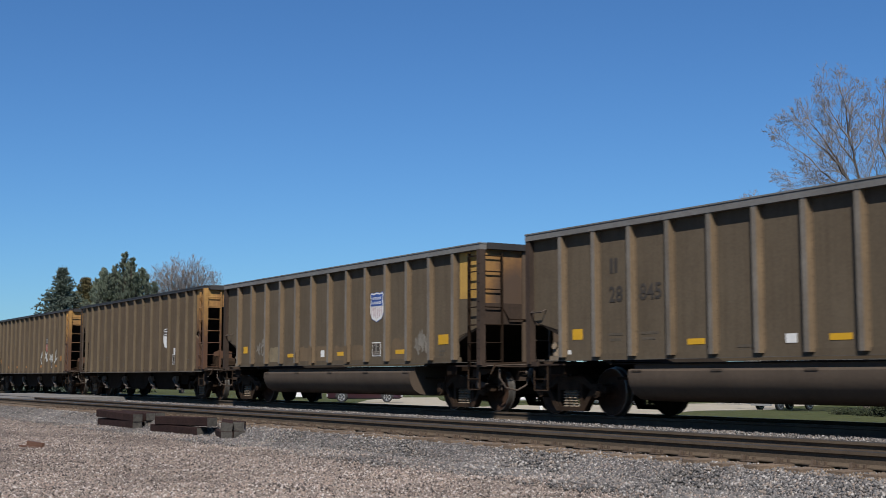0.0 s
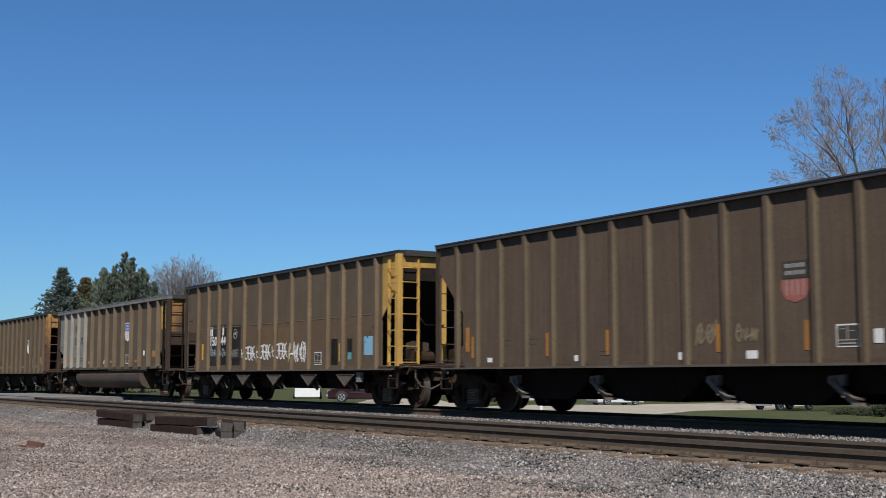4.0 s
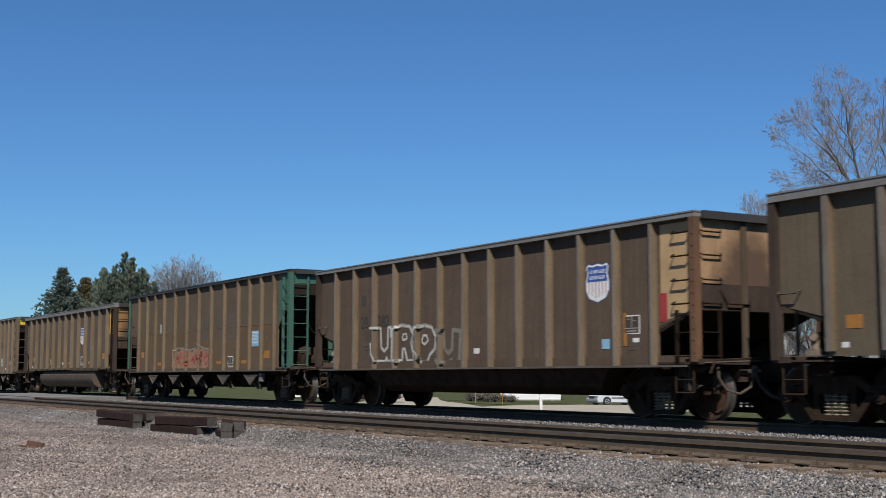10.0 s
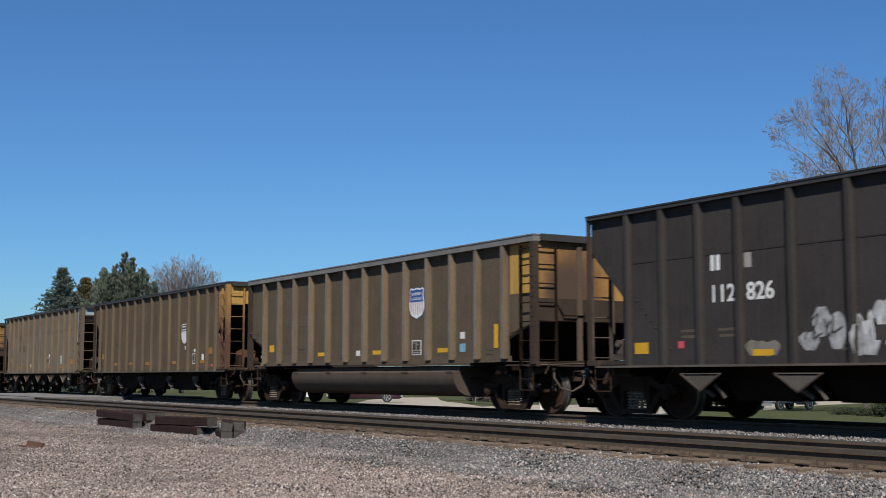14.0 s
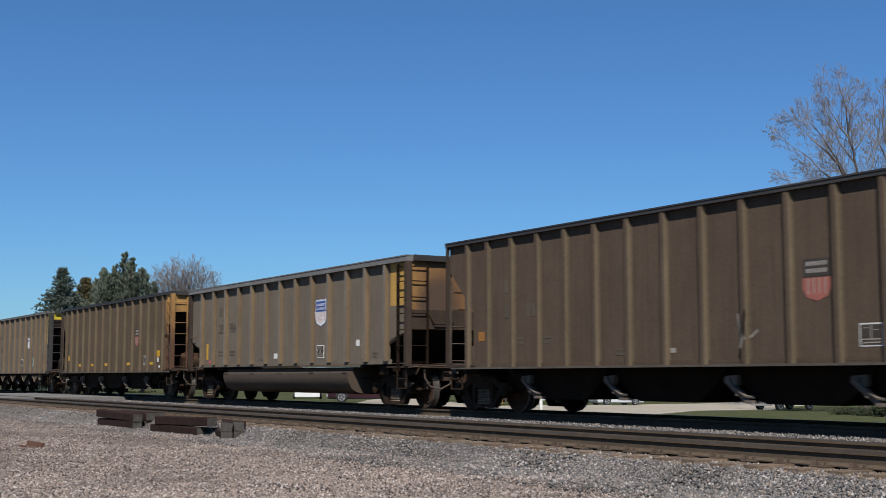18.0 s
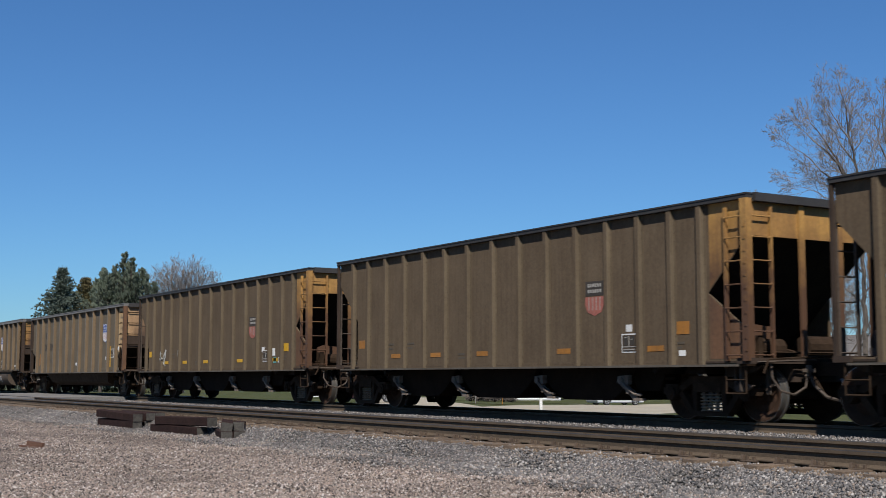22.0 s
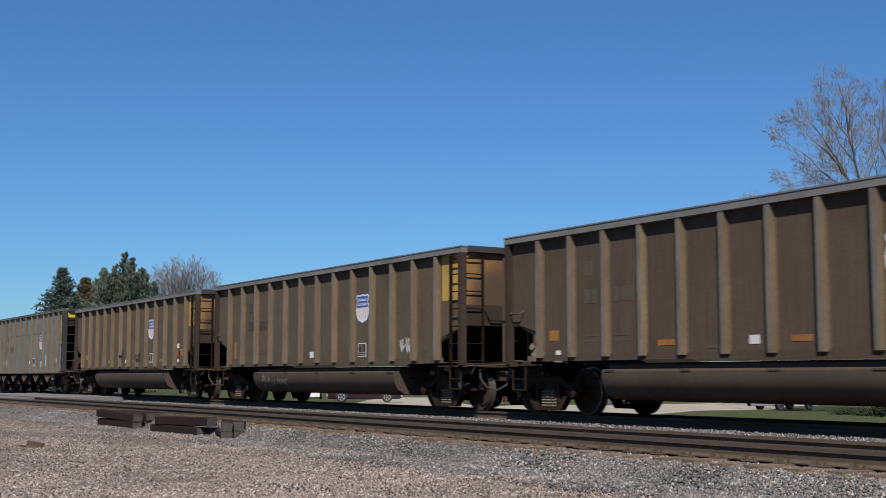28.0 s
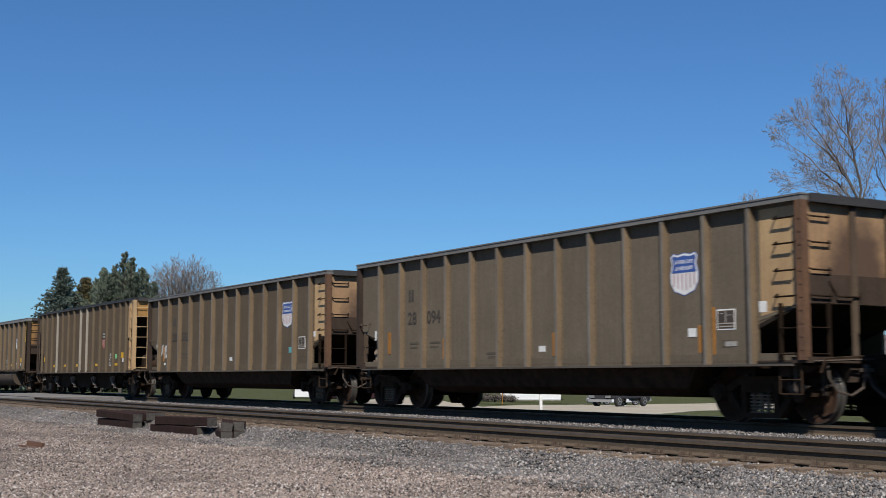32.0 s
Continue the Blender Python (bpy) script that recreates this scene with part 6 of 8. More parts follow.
             plates=[(6.45, 1.75, 0.1, 0.3, W), (-0.42, 1.3, 0.26, 0.14, W), (-4.7, 1.49, 0.24, 0.18, W), (-6.32, 1.85, 0.2, 0.22, W), (-5.2, 1.5, 0.1, 0.8, M_ORANGE), (-5.6, 1.28, 0.26, 0.08, M_EMGREY)]),
    36: dict(kind="gondola", label="dusty brown coal gondola at the tail of the view", emblem="blue", refl="h"),
    37: dict(kind="bay", label="dusty brown coal hopper following behind", emblem="faded", refl="h"),
}
SHIFT = {}       # small differences in the slack of the couplers, in metres

TRAIN = []
for k, spec in CARS.items():
    car, wheels = coal_car(spec)
    kd = spec["kind"]
    if spec.get("urban"):
        for sign, y, z, w, h, mt in (("u", 4.20, 1.12, 1.06, 0.82, M_SPRAY), ("r", 3.10, 1.12, 0.82, 0.84, M_SPRAY), ("q", 2.26, 1.08, 0.98, 0.84, M_SPRAY), ("u", 1.22, 1.06, 0.98, 0.72, M_FADED)):
            for line in fat(sign, y, z, w, h):
                graffiti(car, kd, [line], 0.055, mt, "large white outlined graffiti" if mt is M_SPRAY else "faded graffiti letter", 0.001)
            graffiti(car, kd, fat(sign, y + 0.02, z - 0.01, w * 1.02, h * 1.02)[:1], 0.10, M_FADED, "soft edge of overspray")
    if spec.get("lettermark"):
        for y, w, n in ((-0.16, 0.60, 2), (-1.32, 0.58, 3), (-2.27, 0.95, 4)):
            bars(car, y, 2.33, w, 0.78, n, M_LETFAINT)
        blotch(car, kd, 2.42, -1.06, 1.04, 1.74, M_PINKSPRAY, 7, 0.22, "orange-pink graffiti field")
        for i, (y, w) in enumerate(((2.2, 0.62), (1.45, 0.6), (0.75, 0.55), (0.1, 0.5), (-0.45, 0.5))):
            graffiti(car, kd, scrawl(300 + i, y, 1.12, w, 0.5, 1), 0.045, M_REDSPRAY, "red lines of graffiti", 0.003)
            graffiti(car, kd, scrawl(310 + i, y + 0.05, 1.08, w, 0.6, 1), 0.035, M_LETTER if i % 2 else M_FADED, "dark and pale lines of graffiti", 0.002)
        graffiti(car, kd, [[(2.42, 1.05), (2.35, 1.5), (2.1, 1.72), (1.4, 1.70), (0.9, 1.64), (0.3, 1.68), (0.05, 1.84), (-0.2, 1.72), (-0.6, 1.66), (-1.06, 1.64), (-1.05, 1.06)]], 0.06, M_FADED, "pale outline of the graffiti", 0.001)
        plate(car, "mark", 3.75, 2.42, 0.28, 0.34, M_EMGREY, "round pale company mark")
    if spec.get("throwup"):
        for line, wd in (([(4.72, 2.16), (4.98, 2.12), (5.20, 1.86), (5.26, 1.55), (5.14, 1.28), (4.9, 1.19), (4.66, 1.28), (4.58, 1.52), (4.70, 1.70), (4.92, 1.66)], 0.10),
                         ([(4.45, 2.34), (4.30, 1.95), (4.12, 2.40), (4.02, 1.92), (3.86, 2.34), (3.74, 1.96), (3.58, 2.28)], 0.05), ([(4.56, 1.80), (4.34, 1.75), (4.20, 1.58), (4.34, 1.40), (4.50, 1.30)], 0.055),
                         ([(4.10, 1.74), (3.92, 1.58), (4.02, 1.40), (4.20, 1.26)], 0.055), ([(3.76, 1.86), (3.70, 1.42), (3.84, 1.22), (3.62, 1.10)], 0.055), ([(4.60, 1.32), (4.30, 1.22), (4.00, 1.15), (3.62, 1.11)], 0.06),
                         ([(2.86, 2.28), (3.08, 2.42), (3.34, 2.22), (3.42, 1.96), (3.20, 2.00), (2.98, 2.16)], 0.09), ([(3.46, 1.96), (3.34, 1.74), (3.12, 1.64), (3.05, 1.44), (3.24, 1.20), (3.52, 1.10)], 0.06)):
            soft = [tuple(p) for p in line]
            graffiti(car, kd, [soft], wd + 0.05, M_PALEBLUE, "pale blue edge of the graffiti", 0.001)
            graffiti(car, kd, [soft], wd, M_WHITE, "large white graffiti loops", 0.003)
    for y, z, w, h in spec.get("tags", ()):
        for line in ([(0, .42), (.22, .50)], [(.09, .78), (.13, .18)], [(.24, .90), (.46, .98)], [(.37, .94), (.38, .30), (.29, .02), (.20, .16)], [(.47, .10), (.45, .84), (.60, .98), (.66, .60), (.61, .04), (.50, -.02), (.44, .40)],
                     [(.70, .98), (.72, .10), (.82, -.04)], [(.75, .96), (.88, .52), (.76, .06)], [(.96, 1.0), (.80, .60), (1.02, .08)], [(.30, .52), (.98, .40)]):
            graffiti(car, kd, [[(y - a * w, z + b * h) for a, b in rounded(line)]], 0.042, M_WHITE, "white sprayed tag", 0.002)
    if spec.get("initials"):
        graffiti(car, kd, [[(-0.35, 1.95), (-0.38, 1.5), (-0.3, 1.42), (-0.15, 1.45), (-0.12, 1.55)], [(-0.55, 1.95), (-0.55, 1.42)], [(-0.85, 1.95), (-0.85, 1.42)], [(-0.55, 1.68), (-0.85, 1.68)]], 0.06, M_EMGREY, "two sprayed initials")
    if spec.get("tubtag"):
        bm = bmesh.new()
        if k == 30:
            strokes(bm, kd, scrawl(230, 3.63, 0.48, 1.73, 0.30, 5), 0.04)
        else:
            strokes(bm, kd, scrawl(k + 200, 1.4, 0.50, 3.0, 0.34, 7) + scrawl(k + 201, 1.36, 0.52, 2.9, 0.30, 6), 0.04)
            strokes(bm, kd, [[(-2.35, 0.80), (-2.55, 0.60), (-2.75, 0.55), (-2.60, 0.82), (-2.45, 0.62), (-2.8, 0.74)]], 0.16)
        for v in bm.verts:
            for (xa, za), (xb, zb) in zip(TUB_FACE, TUB_FACE[1:]):
                if za <= v.co.z <= zb:
                    v.co.x = xa + (xb - xa) * (v.co.z - za) / (zb - za) - 0.005
                    break
        me = bpy.data.meshes.new("graffiti")
        bm.to_mesh(me)
        bm.free()
        me.materials.append(M_EMGREY if k == 21 else M_FADED)
        ob = tagged(new("graffiti", me), "pale graffiti on the tub")
        ob.parent = car
    TRAIN.append((k, car, wheels))


# ---- ground and tracks ----
def ground_z(x):
    pts = [(-400, -0.45), (8.6, -0.45), (9.4, -0.55), (19.6, -0.62), (45.0, -1.0), (70.0, -1.7), (3000, -1.7)]
    for (a, za), (b, zb) in zip(pts, pts[1:]):
        if x <= b:
            return za + (zb - za) * max(0.0, x - a) / (b - a)
    return -1.7


def make_ground():
    xs = [-400, -60, -15, -5] + [0.5 + 0.3 * i for i in range(28)] + [9.4, 12, 16, 19.6, 28, 36, 45, 53, 61, 70, 90, 150, 300, 800, 2500]
    ys = [-400, -60, -20, -5, 0] + [4 + 0.4 * i for i in range(90)] + [42, 48, 56, 70, 90, 130, 200, 400, 900, 2500]
    bm = bmesh.new()
    grid = []
    for x in xs:
        row = []
        for y in ys:
            z = ground_z(x)
            if x < 9.0:
                d = math.hypot(x, y)
                amp = 0.06 if d < 60 else 0.0
                z += amp * noise.noise((x * 0.35, y * 0.35, 3.0)) + 0.5 * amp * noise.noise((x * 1.3, y * 1.3, 8.0))
            row.append(bm.verts.new((x, y, z)))
        grid.append(row)
    for i in range(len(xs) - 1):
        for j in range(len(ys) - 1):
            f = bm.faces.new((grid[i][j], grid[i + 1][j], grid[i + 1][j + 1], grid[i][j + 1]))
            f.material_index = 0 if xs[i] < 9.0 else (1 if xs[i] < 19.0 else 2)
            f.smooth = True
    me = bpy.data.meshes.new("ground")
    bm.to_mesh(me)
    bm.free()
    for m in (M_GRAVEL, M_BALLAST, M_GRASS):
        me.materials.append(m)
    return tagged(new("ground", me), "tan gravel yard that gives way to spring grass", "ground", kind="structure")


make_ground()

NEAR_X = 11.0
BED = [(9.15, -0.52), (9.36, -0.39), (9.62, -0.232), (9.95, -0.208), (10.2, -0.215), (12.15, -0.225), (12.6, -0.22), (13.2, -0.20), (14.2, -0.15), (14.75, -0.14), (14.95, -0.20),
       (17.3, -0.20), (17.8, -0.18), (18.4, -0.35), (19.6, -0.80)]


def make_ballast():
    bm = bmesh.new()
    ys = [-30, 0] + [6 + 0.5 * i for i in range(90)] + [55, 70, 100, 160, 300]
    rows = []
    for y in ys:
        row = []
        for x, z in BED:
            row.append(bm.verts.new((x + 0.08 * noise.noise((y * 0.8, x, 1.0)), y, z + 0.035 * noise.noise((x * 1.7, y * 1.7, 5.0)))))
        row.append(bm.verts.new((19.6, y, -1.2)))
        row.append(bm.verts.new((9.15, y, -1.2)))
        rows.append(row)
    n = len(rows[0])
    for a, b in zip(rows, rows[1:]):
        for i in range(n):
            f = bm.faces.new((a[i], a[(i + 1) % n], b[(i + 1) % n], b[i]))
            f.smooth = True
            # slot 1: the strip below the train, with its shade painted in
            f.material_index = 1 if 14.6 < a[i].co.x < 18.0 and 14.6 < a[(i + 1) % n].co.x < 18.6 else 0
    bm.faces.new(rows[0]), bm.faces.new(rows[-1][::-1])
    bmesh.ops.recalc_face_normals(bm, faces=bm.faces)
    me = bpy.data.meshes.new("ballast_bed")
    bm.to_mesh(me)
    bm.free()
    me.materials.append(M_BALLAST)
    me.materials.append(M_SHADEBED)
    return tagged(new("ballast_bed", me), "grey crushed stone ballast under two tracks", "ballast", kind="structure")


make_ballast()


def rail_mesh(bm):
    web = [(-0.076, -0.172), (0.076, -0.172), (0.076, -0.160), (0.02, -0.145), (0.010, -0.13), (0.010, -0.055), (0.036, -0.040), (0.037, -0.008), (0.028, 0.0),
           (-0.028, 0.0), (-0.037, -0.008), (-0.036, -0.040), (-0.010, -0.055), (-0.010, -0.13), (-0.02, -0.145), (-0.076, -0.160)]
    slab(bm, web, "y", -30, 300)
    bm.faces.ensure_lookup_table()
    for f in bm.faces:
        if min(v.co.z for v in f.verts) > -0.009:
            f.material_index = 1


TRACKS = []
for name, x, label in (("track_1", NEAR_X, "empty near railway track with rusty rails on wooden ties"), ("track_2", TRACK_X, "railway track under the coal train")):
    tr = new(name)
    tagged(tr, label, "railway track", kind="structure")
    for s in (-0.755, 0.755):
        part("rail", "rail", rail_mesh, [M_RAIL, M_RAILTOP], tr, "rusty steel rail", at=pose(x + s, 0, 0))
    TRACKS.append((tr, x))


def make_stones(name, count, spots, size, mat, label):
    """Loose stones strewn over spots(rng, n) -> x, y, z arrays."""
    rng = np.random.default_rng(7)
    x, y, z = spots(rng, count)
    n = len(x)
    base = np.array([(1, 0, 0), (-1, 0, 0), (0, 1, 0), (0, -1, 0), (0, 0, 1), (0, 0, -1)], float)
    s = size[0] + (size[1] - size[0]) * rng.random(n) ** 2
    sc = s[:, None, None] * (0.55 + 0.6 * rng.random((n, 6, 3)))
    v = base[None] * sc + 0.35 * s[:, None, None] * (rng.random((n, 6, 3)) - 0.5)
    ang = rng.random(n) * 6.283
    c, si = np.cos(ang), np.sin(ang)
    vx, vy = v[:, :, 0] * c[:, None] - v[:, :, 1] * si[:, None], v[:, :, 0] * si[:, None] + v[:, :, 1] * c[:, None]
    co = np.stack([vx + x[:, None], vy + y[:, None], v[:, :, 2] * 0.8 + (z + s * 0.25)[:, None]], -1).reshape(-1, 3)
    tri = np.array([(0, 2, 4), (2, 1, 4), (1, 3, 4), (3, 0, 4), (2, 0, 5), (1, 2, 5), (3, 1, 5), (0, 3, 5)])
    idx = (tri[None] + (np.arange(n) * 6)[:, None, None]).reshape(-1)
    me = bpy.data.meshes.new(name)
    me.vertices.add(len(co))
    me.vertices.foreach_set("co", co.reshape(-1))
    me.loops.add(len(idx))
    me.loops.foreach_set("vertex_index", idx.astype(np.int32))
    me.polygons.add(len(idx) // 3)
    me.polygons.foreach_set("loop_start", np.arange(0, len(idx), 3, dtype=np.int32))
    me.update(calc_edges=True)
    me.materials.append(mat)
    return tagged(new(name, me), label, "gravel", kind="stuff")


def yard_spots(rng, n):
    r, a = 11.6 + 26 * rng.random(n) ** 1.7, np.radians(10 + 43 * rng.random(n))
    x, y = r * np.sin(a), r * np.cos(a)
    keep = x < 9.2 + 0.7 * rng.random(n) - 0.5
    x, y = x[keep], y[keep]
    z = np.array([-0.45 + 0.06 * noise.noise((p * 0.35, q * 0.35, 3.0)) + 0.03 * noise.noise((p * 1.3, q * 1.3, 8.0)) for p, q in zip(x, y)])
    return x, y, z


def bed_z(x):
    return np.interp(x, [b[0] for b in BED], [b[1] for b in BED])


def bed_spots(rng, n):
    y = 7.2 + 50 * rng.random(n) ** 1.7
    u = rng.random(n)
    x = np.where(u < 0.72, 7.9 + 2.25 * rng.random(n), 12.3 + 2.6 * rng.random(n))
    x = np.where((x > 9.72) & (x < 10.3) & (rng.random(n) < 0.5), x - 0.55, x)
    keep = (x > 9.1) | (rng.random(n) < (x - 8.0) * 0.8)
    x, y = x[keep], y[keep]
    return x, y, np.maximum(bed_z(x), -0.44)


make_stones("gravel_stones", 205000, yard_spots, (0.009, 0.025), M_GSTONE, "loose tan and pink gravel stones")
make_stones("ballast_stones", 115000, bed_spots, (0.011, 0.034), M_BSTONE, "loose grey ballast stones")

def rail_spots(rng, n):
    y = 7.2 + 45 * rng.random(n) ** 1.6
    x = 9.62 + 0.62 * rng.random(n)
    return x, y, bed_z(x) + 0.006


make_stones("rusty_ballast_stones", 9000, rail_spots, (0.010, 0.026), stones("rusty_ballast_stones", [(0.145, 0.104, 0.072), (0.095, 0.072, 0.054), (0.19, 0.14, 0.098), (0.12, 0.098, 0.082), (0.165, 0.12, 0.078)]), "rust-stained stones along the near rail")

# grade crossing and streets beyond the train
part("crossing", "crossing", lambda bm: (box(bm, 12.0, 15.1, 48.0, 62.0, -0.3, -0.015), box(bm, 10.4, 11.6, 48.0, 62.0, -0.3, -0.015),
                                        box(bm, 4.0, 10.1, 48.5, 62.0, -0.7, -0.03), box(bm, 15.6, 16.6, 48.0, 62.0, -0.3, -0.015), box(bm, 17.1, 18.3, 48.0, 62.0, -0.5, -0.03)), M_ASPHALT)
tagged(bpy.data.objects["crossing"], "grey road crossing over both tracks", "road", kind="structure")
def clip_x(poly, x0, x1):
    """The part of a plan polygon between two x."""
    for bound, keep in ((x0, lambda p: p[0] >= x0), (x1, lambda p: p[0] <= x1)):
        out = []
        for p, q in zip(poly, poly[1:] + poly[:1]):
            if keep(p):
                out.append(p)
            if keep(p) != keep(q):
                out.append((bound, p[1] + (q[1] - p[1]) * (bound - p[0]) / (q[0] - p[0])))
        poly = out
    return poly


def lay(name, poly, mat, label, category, lift=0.025):
    """A paved sheet that follows the ground's slopes."""
    bm = bmesh.new()
    for x0, x1 in ((19.6, 45.0), (45.0, 70.0), (70.0, 400.0)):
        c = clip_x(poly, x0, x1)
        if len(c) > 2:
            f = bm.faces.new([bm.verts.new((x, y, ground_z(x) + lift)) for x, y in c])
            r = bmesh.ops.extrude_face_region(bm, geom=[f])
            for v in r["geom"]:
                if isinstance(v, bmesh.types.BMVert):
                    v.co.z -= 0.1
    bmesh.ops.triangulate(bm, faces=bm.faces)
    bmesh.ops.recalc_face_normals(bm, faces=bm.faces)
    me = bpy.data.meshes.new(name)
    bm.to_mesh(me)
    bm.free()
    me.materials.append(mat)
    return tagged(new(name, me), label, category, kind="structure")


lay("road", [(20, 40), (27, 37.5), (36, 41), (53, 54.5), (79, 73.5), (95, 79.5), (114, 86), (150, 104), (128, 103), (109, 101), (93, 91.5), (81.5, 86), (75.4, 86.6),
             (64, 82), (56, 73.5), (38, 57.5), (50.8, 81.8), (78.7, 128.8), (73.0, 131.3), (38.0, 72)], M_ROAD, "pale concrete street beyond the tracks", "road")


# ---- ties ----
def tie_mesh(seed):
    def build(bm):
        r = random.Random(seed)
        y0, y1 = -0.115 + r.uniform(-0.01, 0.01), 0.115 + r.uniform(-0.01, 0.01)
        slab(bm, [(-1.29, y0), (-1.30, y0 + 0.03), (-1.30, y1 - 0.03), (-1.29, y1), (1.29, y1), (1.30, y1 - 0.03), (1.30, y0 + 0.03), (1.29, y0)], "z", -0.40, -0.178)
    return build


def tie_plate_mesh(bm):
    box(bm, -0.18, 0.18, -0.09, 0.09, -0.178, -0.168)
    for x in (-0.105, 0.105):
        for y in (-0.05, 0.05):
            box(bm, x - 0.015, x + 0.015, y - 0.012, y + 0.012, -0.17, -0.125)
    slab(bm, [(-0.14, -0.165), (-0.085, -0.165), (-0.085, -0.12), (-0.12, -0.11)], "y", 0.09, 0.125)


rnd = random.Random(4)
for tr, x in TRACKS:
    for i in range(120):
        y = 4 + 0.5 * i
        if 48.0 < y < 62.0:
            continue
        m = pose(x + rnd.uniform(-0.06, 0.06), y + rnd.uniform(-0.04, 0.04), rnd.uniform(-0.018, 0.004), 0, 0, rnd.uniform(-1.6, 1.6))
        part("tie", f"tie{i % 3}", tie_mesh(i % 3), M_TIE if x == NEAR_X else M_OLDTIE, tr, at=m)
        if x == NEAR_X and y < 40:
            part("tie_plate", "tieplate", tie_plate_mesh, M_PLATE, tr, at=pose(x - 0.755, y, 0))


# ---- stacked old ties, debris ----
def old_tie(x, y, z, yaw, length=2.6, pitch=0.0, roll=0.0):
    t = new("old_tie")
    tagged(t, "discarded creosoted railway tie on the gravel", "railway tie", "stacked old ties")
    part("timber", f"oldtie{length}", lambda bm: slab(bm, [(-0.115, -0.075), (-0.10, -0.09), (0.10, -0.09), (0.115, -0.075), (0.115, 0.075), (0.10, 0.09), (-0.10, 0.09), (-0.115, 0.075)], "y", -length / 2, length / 2), M_OLDTIE, t)
    for s in (-1, 1):
        part("sawn_end", f"sawn{s}{length}", lambda bm: box(bm, -0.108, 0.108, min(s * length / 2, s * (length / 2 + 0.006)), max(s * length / 2, s * (length / 2 + 0.006)), -0.083, 0.083), M_TIEEND, t, "grey sawn end")
    t.matrix_basis = pose(x, y, z, pitch, roll, yaw)
    return t


LOW, HIGH = -0.355, -0.172
for x, y, z, yaw, length, tip, roll in ((9.12, 29.50, LOW, 1, 2.6, 0, 0), (9.47, 29.65, LOW, 0, 2.6, 0, 0), (9.76, 29.8, LOW, 0, 2.6, 0, 0), (9.10, 29.48, HIGH + 0.01, 2, 2.6, 1.2, 0), (9.47, 29.6, HIGH, 1, 2.6, 0, 0), (9.75, 29.7, HIGH, 0, 2.6, 0, 2),
                                        (9.15, 25.52, LOW - 0.01, 4, 2.4, 0, 0), (9.19, 25.20, HIGH, 6, 2.45, -0.8, 0), (9.29, 23.28, LOW - 0.03, -16, 1.1, 0, 0), (9.52, 23.22, LOW - 0.03, -15, 1.1, 0, 0),
                                        (9.37, 23.32, HIGH - 0.035, -22, 1.1, 1.0, 9), (9.62, 23.30, HIGH - 0.05, -24, 1.1, -1.5, 3)):
    old_tie(x, y, z, yaw, length, tip, roll)
part("plank", "plank", lambda bm: slab(bm, [(-0.30, -0.09), (0.30, -0.07), (0.28, 0.08), (-0.29, 0.09)], "z", 0.0, 0.035), M_OLDTIE, None, at=pose(9.62, 22.75, -0.43, 0, 3, -20))
tagged(bpy.data.objects["plank"], "short dark plank lying beside the old ties", "plank")


# ---- trees ----
RIGHT = Vector((0.851, -0.525, 0.0))


def tube_cloud(name, segs, mat, parent, label=""):
    """Tapered limbs (p, q, r0, r1) as one mesh."""
    co, faces = [], []
    for p, q, r0, r1 in segs:
        d = (q - p)
        if d.length < 1e-5:
            continue
        d.normalize()
        u = d.orthogonal().normalized()
        w = d.cross(u)
        n = 6 if r0 > 0.08 else (4 if r0 > 0.03 else 3)
        b = len(co)
        for c, r in ((p, r0), (q, r1)):
            for i in range(n):
                a = 2 * math.pi * i / n
                co.append(c + (u * math.cos(a) + w * math.sin(a)) * r)
        for i in range(n):
            faces.append((b + i, b + (i + 1) % n, b + n + (i + 1) % n, b + n + i))
    me = bpy.data.meshes.new(name)
    me.from_pydata([tuple(c) for c in co], [], faces)
    me.materials.append(mat)
    ob = tagged(new(name, me), label)
    ob.parent = parent
    return ob


def limb(rnd, p, d, length, r, depth, segs, thin, up=0.05, dense=0.0, curl=1.0):
    """A limb that wanders upward, thins out and carries finer limbs along its length."""
    n = (3, 4, 6, 8, 8)[depth]
    wig = (0.22, 0.2, 0.16, 0.11, 0.1)[depth] * curl
    turn = rnd.uniform(0, 6.283)
    for i in range(n):
        d = (d + Vector((rnd.uniform(-1, 1), rnd.uniform(-1, 1), rnd.uniform(-1, 1))) * wig + Vector((0, 0, up))).normalized()
        q = p + d * (length / n)
        segs.append((p, q, max(thin, r * (1 - 0.75 * i / n)), max(thin, r * (1 - 0.75 * (i + 1) / n))))
        p = q
        if depth and i > (0 if depth < 3 else 1):
            for _ in range(1 + (rnd.random() < 0.75) + (depth < 3 and rnd.random() < dense)):
                turn += 2.4 + rnd.uniform(-0.5, 0.5)
                side = d.orthogonal().normalized()
                side = side * math.cos(turn) + d.cross(side) * math.sin(turn)
                way = (d + side * rnd.uniform(0.55, 1.0)).normalized()
                limb(rnd, p, way, length * (0.52 - 0.26 * i / n) * rnd.uniform(0.75, 1.2), r * (0.5 - 0.25 * i / n), depth - 1, segs, thin, up, dense, curl)


